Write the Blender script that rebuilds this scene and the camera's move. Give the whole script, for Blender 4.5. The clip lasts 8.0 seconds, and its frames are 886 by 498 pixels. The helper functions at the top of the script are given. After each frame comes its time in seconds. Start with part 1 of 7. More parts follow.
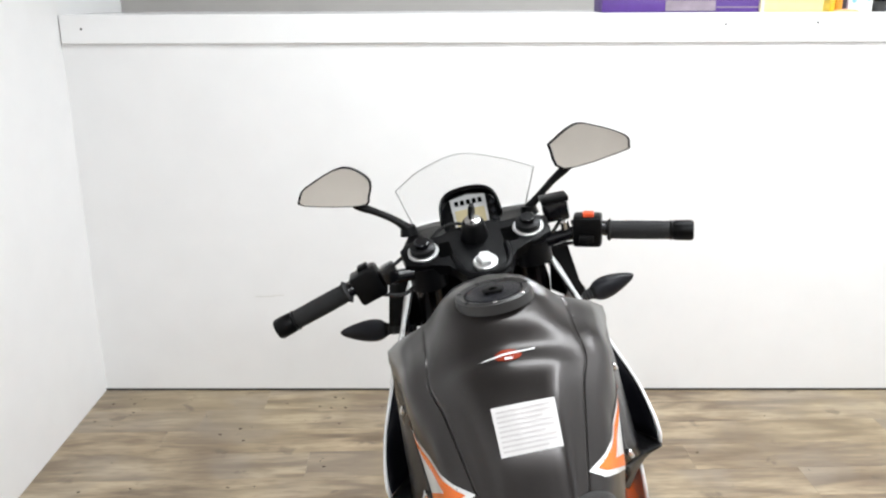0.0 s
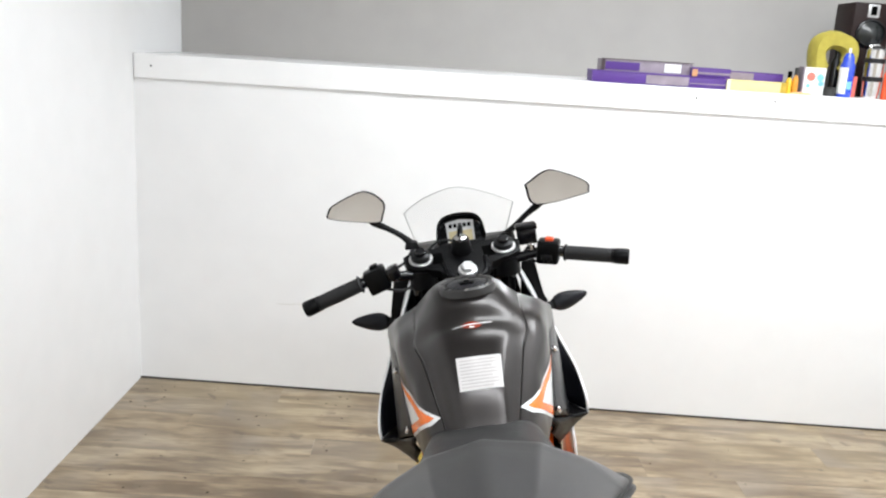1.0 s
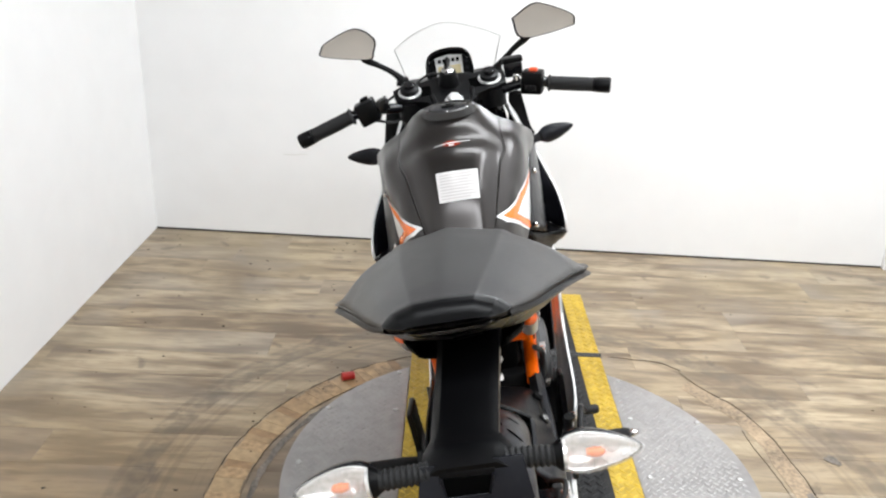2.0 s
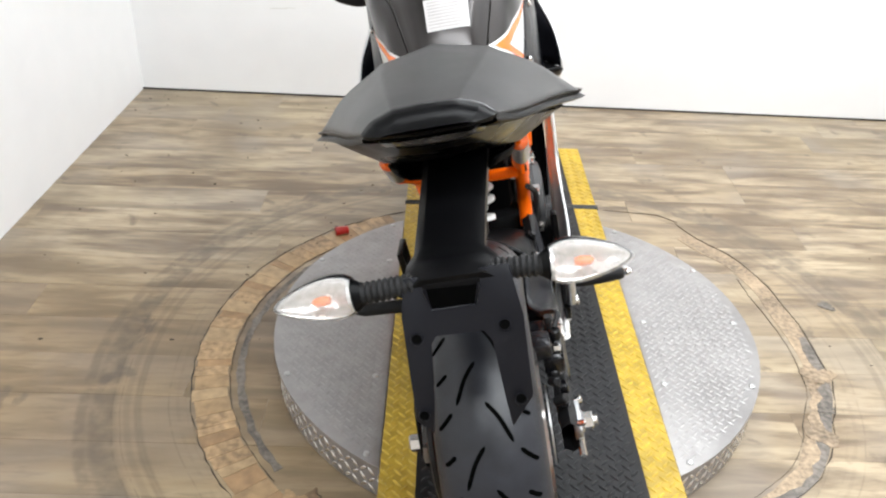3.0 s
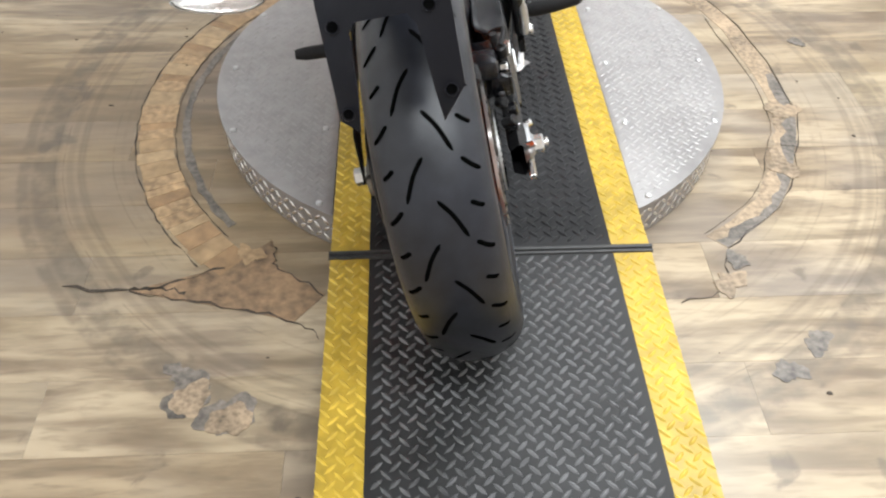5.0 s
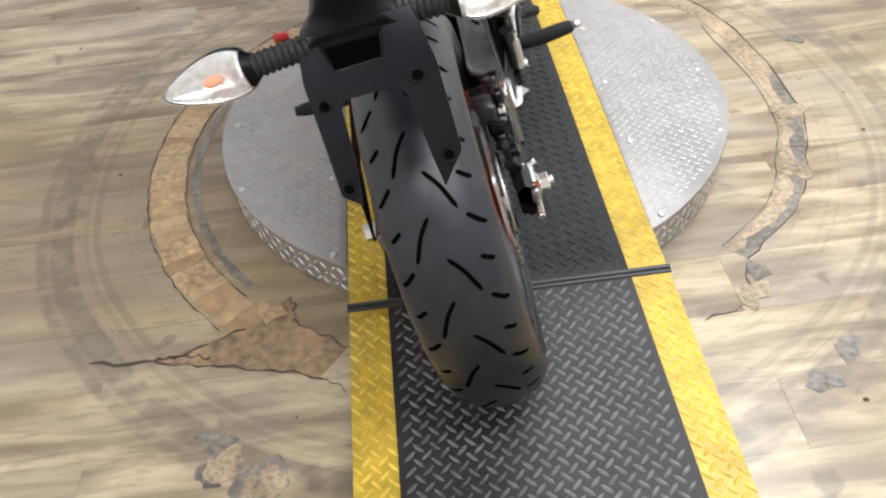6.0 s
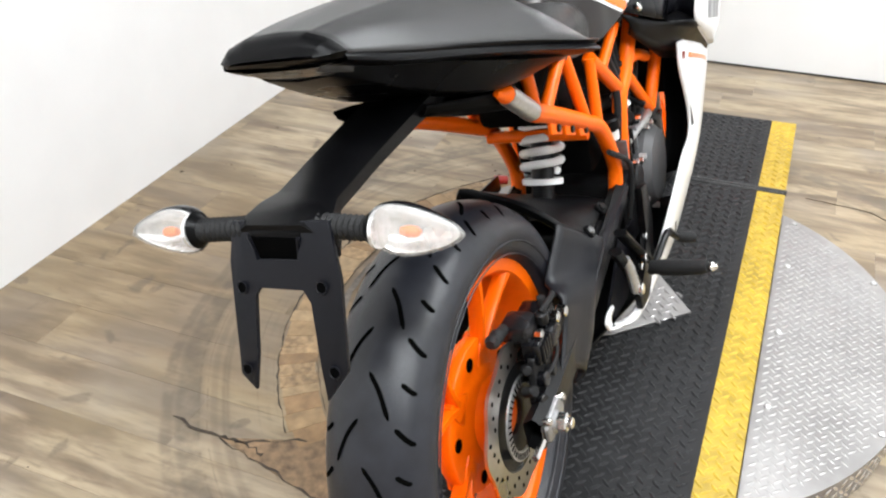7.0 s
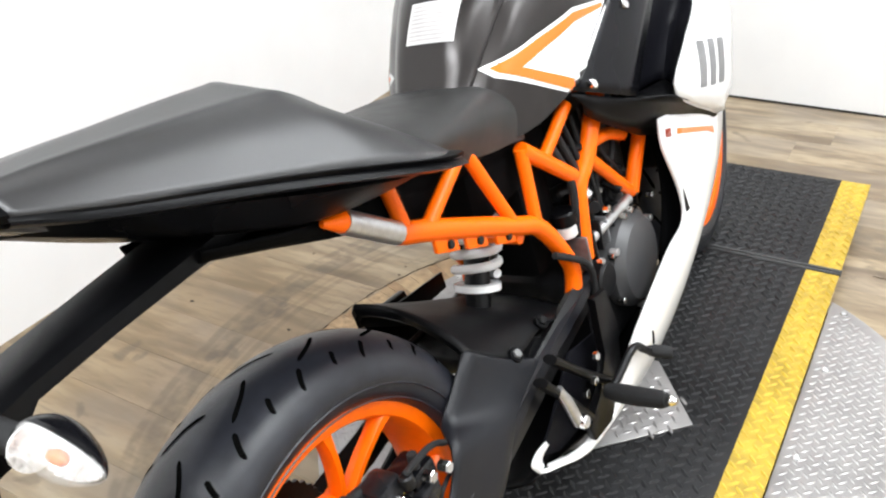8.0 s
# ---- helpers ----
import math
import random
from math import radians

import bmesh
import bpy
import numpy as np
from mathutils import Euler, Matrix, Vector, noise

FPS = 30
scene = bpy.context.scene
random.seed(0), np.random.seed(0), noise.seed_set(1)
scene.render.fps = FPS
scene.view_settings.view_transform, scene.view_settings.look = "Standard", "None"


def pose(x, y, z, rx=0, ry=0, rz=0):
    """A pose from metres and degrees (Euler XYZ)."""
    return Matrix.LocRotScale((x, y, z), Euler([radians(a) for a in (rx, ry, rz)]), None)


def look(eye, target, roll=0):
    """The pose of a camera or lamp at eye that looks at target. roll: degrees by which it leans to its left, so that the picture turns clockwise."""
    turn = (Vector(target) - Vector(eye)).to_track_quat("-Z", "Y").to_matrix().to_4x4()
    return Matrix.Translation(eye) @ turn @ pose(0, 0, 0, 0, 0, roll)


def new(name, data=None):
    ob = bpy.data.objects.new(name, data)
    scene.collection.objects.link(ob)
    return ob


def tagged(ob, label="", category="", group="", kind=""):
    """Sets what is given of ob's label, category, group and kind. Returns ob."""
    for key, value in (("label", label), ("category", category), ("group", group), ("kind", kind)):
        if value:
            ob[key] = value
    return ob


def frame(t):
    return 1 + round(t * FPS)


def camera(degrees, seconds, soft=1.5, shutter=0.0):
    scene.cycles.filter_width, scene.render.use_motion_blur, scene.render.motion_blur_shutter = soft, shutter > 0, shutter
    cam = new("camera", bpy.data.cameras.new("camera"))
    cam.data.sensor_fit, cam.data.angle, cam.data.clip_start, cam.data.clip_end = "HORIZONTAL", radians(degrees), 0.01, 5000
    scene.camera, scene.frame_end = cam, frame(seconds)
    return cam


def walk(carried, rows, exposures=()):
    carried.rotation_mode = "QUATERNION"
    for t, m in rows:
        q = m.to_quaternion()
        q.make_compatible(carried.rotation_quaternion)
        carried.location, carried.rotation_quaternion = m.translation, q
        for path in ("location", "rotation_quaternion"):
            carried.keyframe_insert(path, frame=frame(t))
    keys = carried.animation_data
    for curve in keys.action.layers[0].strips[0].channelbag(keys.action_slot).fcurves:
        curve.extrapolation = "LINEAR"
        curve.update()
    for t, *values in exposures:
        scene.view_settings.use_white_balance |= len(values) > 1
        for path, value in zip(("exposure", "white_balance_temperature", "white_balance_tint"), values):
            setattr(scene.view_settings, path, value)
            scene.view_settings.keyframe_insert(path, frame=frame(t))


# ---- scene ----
cam = camera(55.6, 8.0, soft=2.2)
PATH = [
    (0, (-0.322, -0.512, 1.413), (-0.262, 1.404, 0.839), -0.2),
    (0.2, (-0.333, -0.62, 1.421), (-0.266, 1.313, 0.913), 0.8),
    (0.5, (-0.341, -0.793, 1.446), (-0.303, 1.148, 0.966), 2.1),
    (0.7, (-0.327, -0.866, 1.47), (-0.274, 1.082, 1.018), 3.0),
    (1, (-0.291, -0.975, 1.463), (-0.261, 0.969, 0.993), 3.6),
    (1.2, (-0.264, -1.026, 1.458), (-0.258, 0.901, 0.925), 4.0),
    (2.3, (-0.212, -1.106, 1.379), (-0.204, 0.712, 0.545), 1.9),
    (2.5, (-0.206, -1.102, 1.363), (-0.196, 0.693, 0.48), 1.8),
    (3, (-0.197, -1.094, 1.318), (-0.183, 0.623, 0.293), 1.9),
    (3.5, (-0.189, -1.096, 1.273), (-0.161, 0.546, 0.131), 2.7),
    (4, (-0.176, -1.099, 1.238), (-0.126, 0.446, -0.031), 2.6),
    (4.5, (-0.155, -1.103, 1.202), (-0.075, 0.341, -0.18), 3.0),
    (4.7, (-0.144, -1.105, 1.193), (-0.057, 0.313, -0.215), 2.6),
    (5.8, (-0.146, -1.066, 1.214), (-0.139, 0.356, -0.193), -6.3),
    (6, (-0.13, -1.063, 1.227), (-0.107, 0.383, -0.154), -6.5),
    (6.2, (-0.086, -1.044, 1.238), (-0.168, 0.462, -0.074), -8.8),
    (6.5, (0.052, -0.999, 1.255), (-0.36, 0.562, 0.074), -5.1),
    (6.8, (0.184, -0.955, 1.273), (-0.401, 0.569, 0.117), -1.8),
    (7, (0.238, -0.912, 1.27), (-0.436, 0.601, 0.148), -2.3),
    (7.2, (0.278, -0.832, 1.267), (-0.422, 0.656, 0.128), -1.2),
    (7.4, (0.322, -0.75, 1.267), (-0.354, 0.742, 0.12), -2.9),
    (7.5, (0.324, -0.699, 1.261), (-0.367, 0.787, 0.115), -3.8),
    (7.7, (0.37, -0.629, 1.263), (-0.432, 0.823, 0.146), -6.9),
    (8, (0.427, -0.541, 1.269), (-0.527, 0.848, 0.191), -6.6),
]
walk(cam, [(t, look(eye, target, roll)) for t, eye, target, roll in PATH], [(0.0, 0.02), (1.2, 0.02), (2.5, 0.2), (3.0, 0.26), (4.5, 0.25), (6.5, 0.27), (8.0, 0.39)])

# ---- light ----
world = bpy.data.worlds.new("world")
scene.world = world
world.use_nodes = True
world.node_tree.nodes["Background"].inputs[0].default_value = (0.9, 0.95, 1.0, 1)
world.node_tree.nodes["Background"].inputs[1].default_value = 0.25


def area_lamp(name, place, target, sx, sy, watts, colour):
    data = bpy.data.lights.new(name, "AREA")
    data.shape, data.size, data.size_y, data.energy, data.color = "RECTANGLE", sx, sy, watts, colour
    ob = new(name, data)
    ob.matrix_world = look(place, target)
    return ob


COOL = (0.93, 0.97, 1.0)
area_lamp("ceiling_lamp", (0.5, 1.35, 2.72), (0.5, 1.35, 0), 1.8, 0.3, 44, COOL)
area_lamp("ceiling_lamp", (0.3, -1.35, 2.72), (0.3, -1.35, 0), 2.4, 0.3, 96, COOL)
area_lamp("ceiling_lamp", (1.2, 0.7, 2.72), (1.2, 0.7, 0), 0.3, 1.6, 42, COOL)
# added fill lamp before the solid east wall, to brighten the right side
area_lamp("side_fill", (3.25, 0.2, 1.6), (0, 0.4, 0.6), 2.0, 1.8, 38, (0.9, 0.95, 1.0))

# ---- materials ----


def mat(name, col, rough=0.5, metal=0.0, var=0.1, scale=40.0, bump=0.0, bscale=200.0, spec=0.5, coat=0.0, rvar=0.1):
    m = bpy.data.materials.new(name)
    m.use_nodes = True
    nt = m.node_tree
    b = nt.nodes["Principled BSDF"]
    b.inputs["Roughness"].default_value = rough
    b.inputs["Metallic"].default_value = metal
    b.inputs["Specular IOR Level"].default_value = spec
    b.inputs["Coat Weight"].default_value = coat
    b.inputs["Coat Roughness"].default_value = 0.24
    tc = nt.nodes.new("ShaderNodeTexCoord")
    n1 = nt.nodes.new("ShaderNodeTexNoise")
    n1.inputs["Scale"].default_value = scale
    n1.inputs["Detail"].default_value = 6
    nt.links.new(tc.outputs["Object"], n1.inputs["Vector"])
    n2 = nt.nodes.new("ShaderNodeTexNoise")
    n2.inputs["Scale"].default_value = scale / 9
    n2.inputs["Detail"].default_value = 3
    nt.links.new(tc.outputs["Object"], n2.inputs["Vector"])
    mx = nt.nodes.new("ShaderNodeMath")
    mx.operation = "ADD"
    nt.links.new(n1.outputs["Fac"], mx.inputs[0])
    nt.links.new(n2.outputs["Fac"], mx.inputs[1])
    rmp = nt.nodes.new("ShaderNodeMapRange")
    rmp.inputs["From Min"].default_value, rmp.inputs["From Max"].default_value = 0.7, 1.3
    rmp.inputs["To Min"].default_value, rmp.inputs["To Max"].default_value = 1 - var, 1 + var
    nt.links.new(mx.outputs[0], rmp.inputs["Value"])
    mul = nt.nodes.new("ShaderNodeVectorMath")
    mul.operation = "SCALE"
    mul.inputs[0].default_value = col
    nt.links.new(rmp.outputs["Result"], mul.inputs["Scale"])
    nt.links.new(mul.outputs[0], b.inputs["Base Color"])
    if rvar:
        rr = nt.nodes.new("ShaderNodeMapRange")
        rr.inputs["From Min"].default_value, rr.inputs["From Max"].default_value = 0.3, 0.7
        rr.inputs["To Min"].default_value, rr.inputs["To Max"].default_value = max(rough - rvar, 0.02), min(rough + rvar, 1)
        nt.links.new(n2.outputs["Fac"], rr.inputs["Value"])
        nt.links.new(rr.outputs["Result"], b.inputs["Roughness"])
    if bump:
        n3 = nt.nodes.new("ShaderNodeTexNoise")
        n3.inputs["Scale"].default_value = bscale
        n3.inputs["Detail"].default_value = 4
        nt.links.new(tc.outputs["Object"], n3.inputs["Vector"])
        bp = nt.nodes.new("ShaderNodeBump")
        bp.inputs["Strength"].default_value = bump
        bp.inputs["Distance"].default_value = 0.002
        nt.links.new(n3.outputs["Fac"], bp.inputs["Height"])
        nt.links.new(bp.outputs["Normal"], b.inputs["Normal"])
    return m


WALL = mat("white_wall_paint", (0.82, 0.82, 0.82), 0.55, var=0.02, scale=8, bump=0.08, bscale=120)
TRIM = mat("white_trim_paint", (0.84, 0.84, 0.84), 0.35, var=0.02, scale=10, bump=0.05)
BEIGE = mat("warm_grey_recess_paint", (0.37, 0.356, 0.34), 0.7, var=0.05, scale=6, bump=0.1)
CEIL = mat("ceiling_paint", (0.42, 0.42, 0.42), 0.8, var=0.03, scale=6)
SOUTH = mat("pale_shop_wall_paint", (0.8, 0.75, 0.69), 0.7, var=0.05, scale=4)
STEEL = mat("bright_tread_steel", (0.352, 0.338, 0.332), 0.42, 0.7, var=0.14, scale=30, rvar=0.12)
STEELBAR = mat("worn_bright_tread", (0.36, 0.348, 0.338), 0.47, 0.6, var=0.12, scale=60)
BLACKTREAD = mat("black_painted_tread", (0.0125, 0.0125, 0.0132), 0.45, var=0.5, scale=25, bump=0.2, spec=0.25)
# rear ramp: a slightly lighter black than the deck
RAMPTREAD = mat("lighter_black_tread", (0.0165, 0.0165, 0.0165), 0.45, var=0.5, scale=12, bump=0.2, spec=0.3)
# ramp bars: worn, and paled further to carry their highlights in the colour
RAMPBAR = mat("worn_highlit_tread", (0.098, 0.098, 0.1), 0.32, var=0.5, scale=40, spec=0.5)
BLACKBAR = mat("worn_black_tread", (0.022, 0.022, 0.0235), 0.42, var=0.5, scale=40, spec=0.28)
YELLOW = mat("yellow_painted_tread", (0.4, 0.27, 0.028), 0.45, var=0.35, scale=30, bump=0.15)
YELLOWBAR = mat("yellow_raised_tread", (0.5, 0.345, 0.042), 0.45, var=0.35, scale=40)
IRON = mat("dark_hinge_iron", (0.05, 0.05, 0.05), 0.45, 0.6, var=0.3)
TANKPAINT = mat("satin_graphite_paint", (0.029, 0.0255, 0.0245), 0.33, 0.8, var=0.04, scale=300, spec=0.3, coat=0.4, rvar=0.008)
COWL = mat("dark_grey_seat_cover", (0.0215, 0.021, 0.0215), 0.36, var=0.05, scale=200, bump=0.15, bscale=900, spec=0.55, rvar=0.015)
SEAT = mat("black_seat_vinyl", (0.017, 0.0165, 0.016), 0.46, var=0.1, scale=150, bump=0.25, bscale=1200)
PLASTIC = mat("black_textured_plastic", (0.0022, 0.0022, 0.0026), 0.34, var=0.2, scale=120, bump=0.12, bscale=1500, spec=0.12, rvar=0.03)
INNER = mat("matt_black_inner_plastic", (0.0015, 0.0015, 0.0017), 0.7, var=0.2, scale=60, spec=0.05)
GLOSS = mat("black_gloss_plastic", (0.003, 0.003, 0.004), 0.2, var=0.1, scale=60, spec=0.35, rvar=0.06)
GREYPLASTIC = mat("dark_grey_plastic", (0.0042, 0.0046, 0.0072), 0.36, var=0.1, scale=150, bump=0.2, bscale=1500, spec=0.24)
ORANGE = mat("orange_powder_coat", (0.95, 0.138, 0.001), 0.35, var=0.05, scale=90, spec=0.2, coat=0.06, rvar=0.05)
RUBBER = mat("tyre_rubber", (0.0116, 0.0125, 0.0168), 0.38, var=0.4, scale=45, bump=0.18, bscale=600, spec=0.42, rvar=0.07)
# flat black: painted shade of grooves, holes and recesses, also some black parts
HOLLOWBLACK = mat("black_part_and_hollow_shade", (0.002, 0.002, 0.002), 0.95, spec=0.0)
GRIP = mat("grip_rubber", (0.011, 0.011, 0.0115), 0.65, var=0.15, scale=200, bump=0.4, bscale=900, spec=0.3)
WHITEPAINT = mat("white_bodywork_paint", (0.82, 0.82, 0.82), 0.22, var=0.02, coat=0.5, rvar=0.05)
ALU = mat("cast_aluminium", (0.55, 0.55, 0.55), 0.38, 0.9, var=0.15, scale=120)
CHROME = mat("bright_steel", (0.75, 0.74, 0.73), 0.18, 1.0, var=0.05)
SPRING = mat("white_spring_paint", (0.8, 0.8, 0.8), 0.3, var=0.04)
ENGINE = mat("dark_engine_metal", (0.009, 0.009, 0.0098), 0.36, 0.4, var=0.35, scale=60, bump=0.2, bscale=300, spec=0.35)
PAPER = mat("white_paper_sticker", (0.6, 0.58, 0.57), 0.6, var=0.03)
INK = mat("grey_ink", (0.46, 0.43, 0.43), 0.6)
RED = mat("red_plastic", (0.72, 0.085, 0.025), 0.35)
BULB = mat("amber_bulb", (0.95, 0.2, 0.008), 0.2, var=0.05)


def sheer(name, amount, col, rough):
    """A thin clear plastic: part see-through, part pale gloss."""
    m = bpy.data.materials.new(name)
    m.use_nodes = True
    nt = m.node_tree
    b = nt.nodes["Principled BSDF"]
    b.inputs["Base Color"].default_value = (*col, 1)
    b.inputs["Roughness"].default_value = rough
    tr = nt.nodes.new("ShaderNodeBsdfTransparent")
    mx = nt.nodes.new("ShaderNodeMixShader")
    mx.inputs[0].default_value = amount
    nt.links.new(tr.outputs[0], mx.inputs[1])
    nt.links.new(b.outputs[0], mx.inputs[2])
    nt.links.new(mx.outputs[0], nt.nodes["Material Output"].inputs["Surface"])
    return m


CLEAR = sheer("clear_acrylic", 0.05, (0.8, 0.8, 0.8), 0.05)
LENS = sheer("clear_lens_plastic", 0.17, (0.75, 0.74, 0.73), 0.12)
MIRROR = mat("mirror_glass", (0.9, 0.9, 0.9), 0.01, 1.0, var=0.0, rvar=0)
LCD = mat("lcd_panel", (0.36, 0.31, 0.19), 0.25, var=0.05)

# ---- mesh helpers ----


def cr(points, k):
    """Points refined by a Catmull-Rom spline, k steps a span."""
    p = np.array(points, float)
    q = np.concatenate([[2 * p[0] - p[1]], p, [2 * p[-1] - p[-2]]])
    out = []
    for i in range(len(p) - 1):
        a, b, c, d = q[i : i + 4]
        for s in range(k):
            t = s / k
            out.append(0.5 * (2 * b + (c - a) * t + (2 * a - 5 * b + 4 * c - d) * t * t + (3 * b - a - 3 * c + d) * t**3))
    out.append(p[-1])
    return np.array(out)


def grid(bm, rows, closed=False):
    """Faces over rows of points; closed: each row is a ring."""
    vs = [[bm.verts.new(p) for p in row] for row in rows]
    n = len(vs[0])
    for a, b in zip(vs, vs[1:]):
        for i in range(n if closed else n - 1):
            j = (i + 1) % n
            try:
                bm.faces.new((a[i], a[j], b[j], b[i]))
            except ValueError:
                pass
    return vs


def part(name, bm, material, parent, label="", smooth=True, angle=35):
    bmesh.ops.remove_doubles(bm, verts=bm.verts, dist=1e-5)
    bmesh.ops.recalc_face_normals(bm, faces=bm.faces)
    me = bpy.data.meshes.new(name)
    bm.to_mesh(me)
    bm.free()
    me.materials.append(material)
    if smooth:
        me.shade_smooth()
        me.set_sharp_from_angle(angle=radians(angle))
    ob = new(name, me)
    if parent:
        ob.parent = parent
    if label:
        tagged(ob, label)
    return ob


def box(bm, lo, hi, m=None, bev=0.0):
    """A box from corner to corner, with rounded edges."""
    r = bmesh.ops.create_cube(bm, size=1)
    vs = r["verts"]
    for v in vs:
        v.co = Vector([lo[i] + (v.co[i] + 0.5) * (hi[i] - lo[i]) for i in range(3)])
    if bev:
        es = list({e for v in vs for e in v.link_edges})
        out = bmesh.ops.bevel(bm, geom=vs + es, offset=bev, segments=2, affect="EDGES", profile=0.5)
        vs = list({v for f in out["faces"] for v in f.verts} | {v for v in vs if v.is_valid})
    if m is not None:
        bmesh.ops.transform(bm, matrix=m, verts=vs)
    return bm


def tube(bm, pts, r, n=10, k=1, caps=True, flat=None):
    """A tube along points. r: one radius or one for each point. flat: (sx, sy) squash of the section."""
    rs = np.full(len(pts), r) if np.isscalar(r) else np.array(r, float)
    if k > 1:
        both = cr(np.c_[np.array(pts, float), rs], k)
        pts, rs = both[:, :3], both[:, 3]
    pts = [Vector(p) for p in pts]
    up = Vector((0, 0, 1))
    rings = []
    last = None
    for i, p in enumerate(pts):
        d = (pts[min(i + 1, len(pts) - 1)] - pts[max(i - 1, 0)]).normalized()
        if last is None:
            u = d.cross(up if abs(d.z) < 0.9 else Vector((0, 1, 0))).normalized()
        else:
            u = (last - d * last.dot(d)).normalized()
        last = u
        w = d.cross(u)
        sx, sy = flat or (1, 1)
        rings.append([p + float(rs[i]) * (sx * math.cos(a) * u + sy * math.sin(a) * w) for a in np.linspace(0, 2 * math.pi, n, endpoint=False)])
    vs = grid(bm, rings, True)
    if caps:
        for ring in (vs[0], vs[-1]):
            bm.faces.new(ring)
    return bm


def lathe(bm, profile, centre, axis="x", n=48, m=None, closed=False):
    """Revolves (along, radius) pairs round an axis through centre."""
    rings = []
    for a in np.linspace(0, 2 * math.pi, n, endpoint=False):
        c, s = math.cos(a), math.sin(a)
        row = []
        for h, r in profile:
            p = {"x": (h, r * c, r * s), "y": (r * c, h, r * s), "z": (r * c, r * s, h)}[axis]
            p = Vector(p)
            row.append((m @ p if m is not None else p) + Vector(centre))
        if closed:
            row.append(row[0])
        rings.append(row)
    rings.append(rings[0])
    grid(bm, rings)
    return bm


def body(bm, secs, ks=4, kp=3, shift=0.0):
    """A mirrored hull: sections (y, half profile of (x, z) from the middle outwards), smoothed both ways."""
    prof = [cr(p, kp) for _, p in secs]
    rows = np.array([[(x, y, z) for x, z in p] for (y, _), p in zip(secs, prof)])
    flat = cr(rows.reshape(len(rows), -1), ks).reshape(-1, rows.shape[1], 3)
    full = []
    for row in flat:
        left = row[::-1].copy()
        left[:, 0] *= -1
        full.append(np.concatenate([left[:-1], row]))
    vs = grid(bm, full)
    return vs


def solid(ob, thick, offset=-1):
    m = ob.modifiers.new("thickness", "SOLIDIFY")
    m.thickness, m.offset = thick, offset
    return ob


def plate(bm, poly, thick, m=None, bev=0.0):
    """A flat plate: a polygon in x, y, thick along z, then placed by m."""
    lo = [bm.verts.new((x, y, -thick / 2)) for x, y in poly]
    hi = [bm.verts.new((x, y, thick / 2)) for x, y in poly]
    f = [bm.faces.new(lo[::-1]), bm.faces.new(hi)]
    n = len(poly)
    for i in range(n):
        bm.faces.new((lo[i], lo[(i + 1) % n], hi[(i + 1) % n], hi[i]))
    vs = lo + hi
    if bev:
        es = [e for e in {e for v in vs for e in v.link_edges}]
        out = bmesh.ops.bevel(bm, geom=es, offset=bev, segments=2, affect="EDGES", profile=0.5)
        vs = list({v for fc in out["faces"] for v in fc.verts} | {v for v in vs if v.is_valid})
    if m is not None:
        bmesh.ops.transform(bm, matrix=m, verts=vs)
    return bm


def B():
    return bmesh.new()


def flip(ob, name=None, parent=None):
    """A mirrored copy (x to -x) of a part as a part of its own."""
    bm = bmesh.new()
    bm.from_mesh(ob.data)
    bmesh.ops.transform(bm, matrix=Matrix.Diagonal((-1, 1, 1, 1)), verts=bm.verts)
    bmesh.ops.reverse_faces(bm, faces=bm.faces)
    me = bpy.data.meshes.new(ob.name)
    bm.to_mesh(me)
    bm.free()
    for x in ob.data.materials:
        me.materials.append(x)
    me.shade_smooth()
    me.set_sharp_from_angle(angle=radians(35))
    other = new(name or ob.name.split(".")[0], me)
    other.parent = parent or ob.parent
    for mod in ob.modifiers:
        if mod.type == "SOLIDIFY":
            solid(other, mod.thickness, mod.offset)
    if "label" in ob:
        other["label"] = ob["label"]
    return other


# ---- the room ----
BACK_L, BACK_R = Vector((-1.5, 2.408, 0)), Vector((1.712, 2.286, 0))
SKEW = math.atan2(BACK_R.y - BACK_L.y, BACK_R.x - BACK_L.x)
WALLH, ROOMH = 1.36, 2.75
BACKM = Matrix.Translation(BACK_L) @ Matrix.Rotation(SKEW, 4, "Z")
LEN = (BACK_R - BACK_L).length


def struct(name, bm, material, label, category="wall", smooth=False):
    ob = part(name, bm, material, None, "", smooth)
    return tagged(ob, label, category, kind="structure")


struct("wall_north", box(B(), (-0.05, 0, 0), (LEN + 1.64, 0.12, WALLH), BACKM), WALL, "low white painted wall below a ledge")
struct("ledge", box(B(), (0.004, -0.011, WALLH - 0.092), (LEN + 1.6, -0.003, WALLH + 0.002), BACKM, 0.003), TRIM, "white painted board along the top of the wall", "trim")
struct("ledge_top", box(B(), (-0.3, -0.003, WALLH + 0.001), (LEN + 1.64, 0.6, WALLH + 0.02), BACKM @ Matrix.Translation((0, 0, -0.018))), TRIM, "white ledge top behind the board", "ledge")
struct("trim_gap", box(B(), (0.0, -0.003, 0.0005), (LEN + 1.6, 0.0, 0.007), BACKM), IRON, "dark gap along the foot of the wall", "trim")
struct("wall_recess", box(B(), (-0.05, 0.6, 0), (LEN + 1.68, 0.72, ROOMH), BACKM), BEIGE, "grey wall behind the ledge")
struct("corner_post", box(B(), (3.205, -0.03, 0), (3.32, -0.001, WALLH - 0.094), BACKM, 0.002), TRIM, "white painted post against the low wall", "trim")
struct("wall_west", box(B(), (-1.66, -4.0, 0), (-1.54, 3.2, ROOMH), Matrix.Translation((-1.5, 2.4, 0)) @ Matrix.Rotation(radians(-0.9), 4, "Z") @ Matrix.Translation((1.54, -2.4, 0))), WALL, "plain white painted side wall")
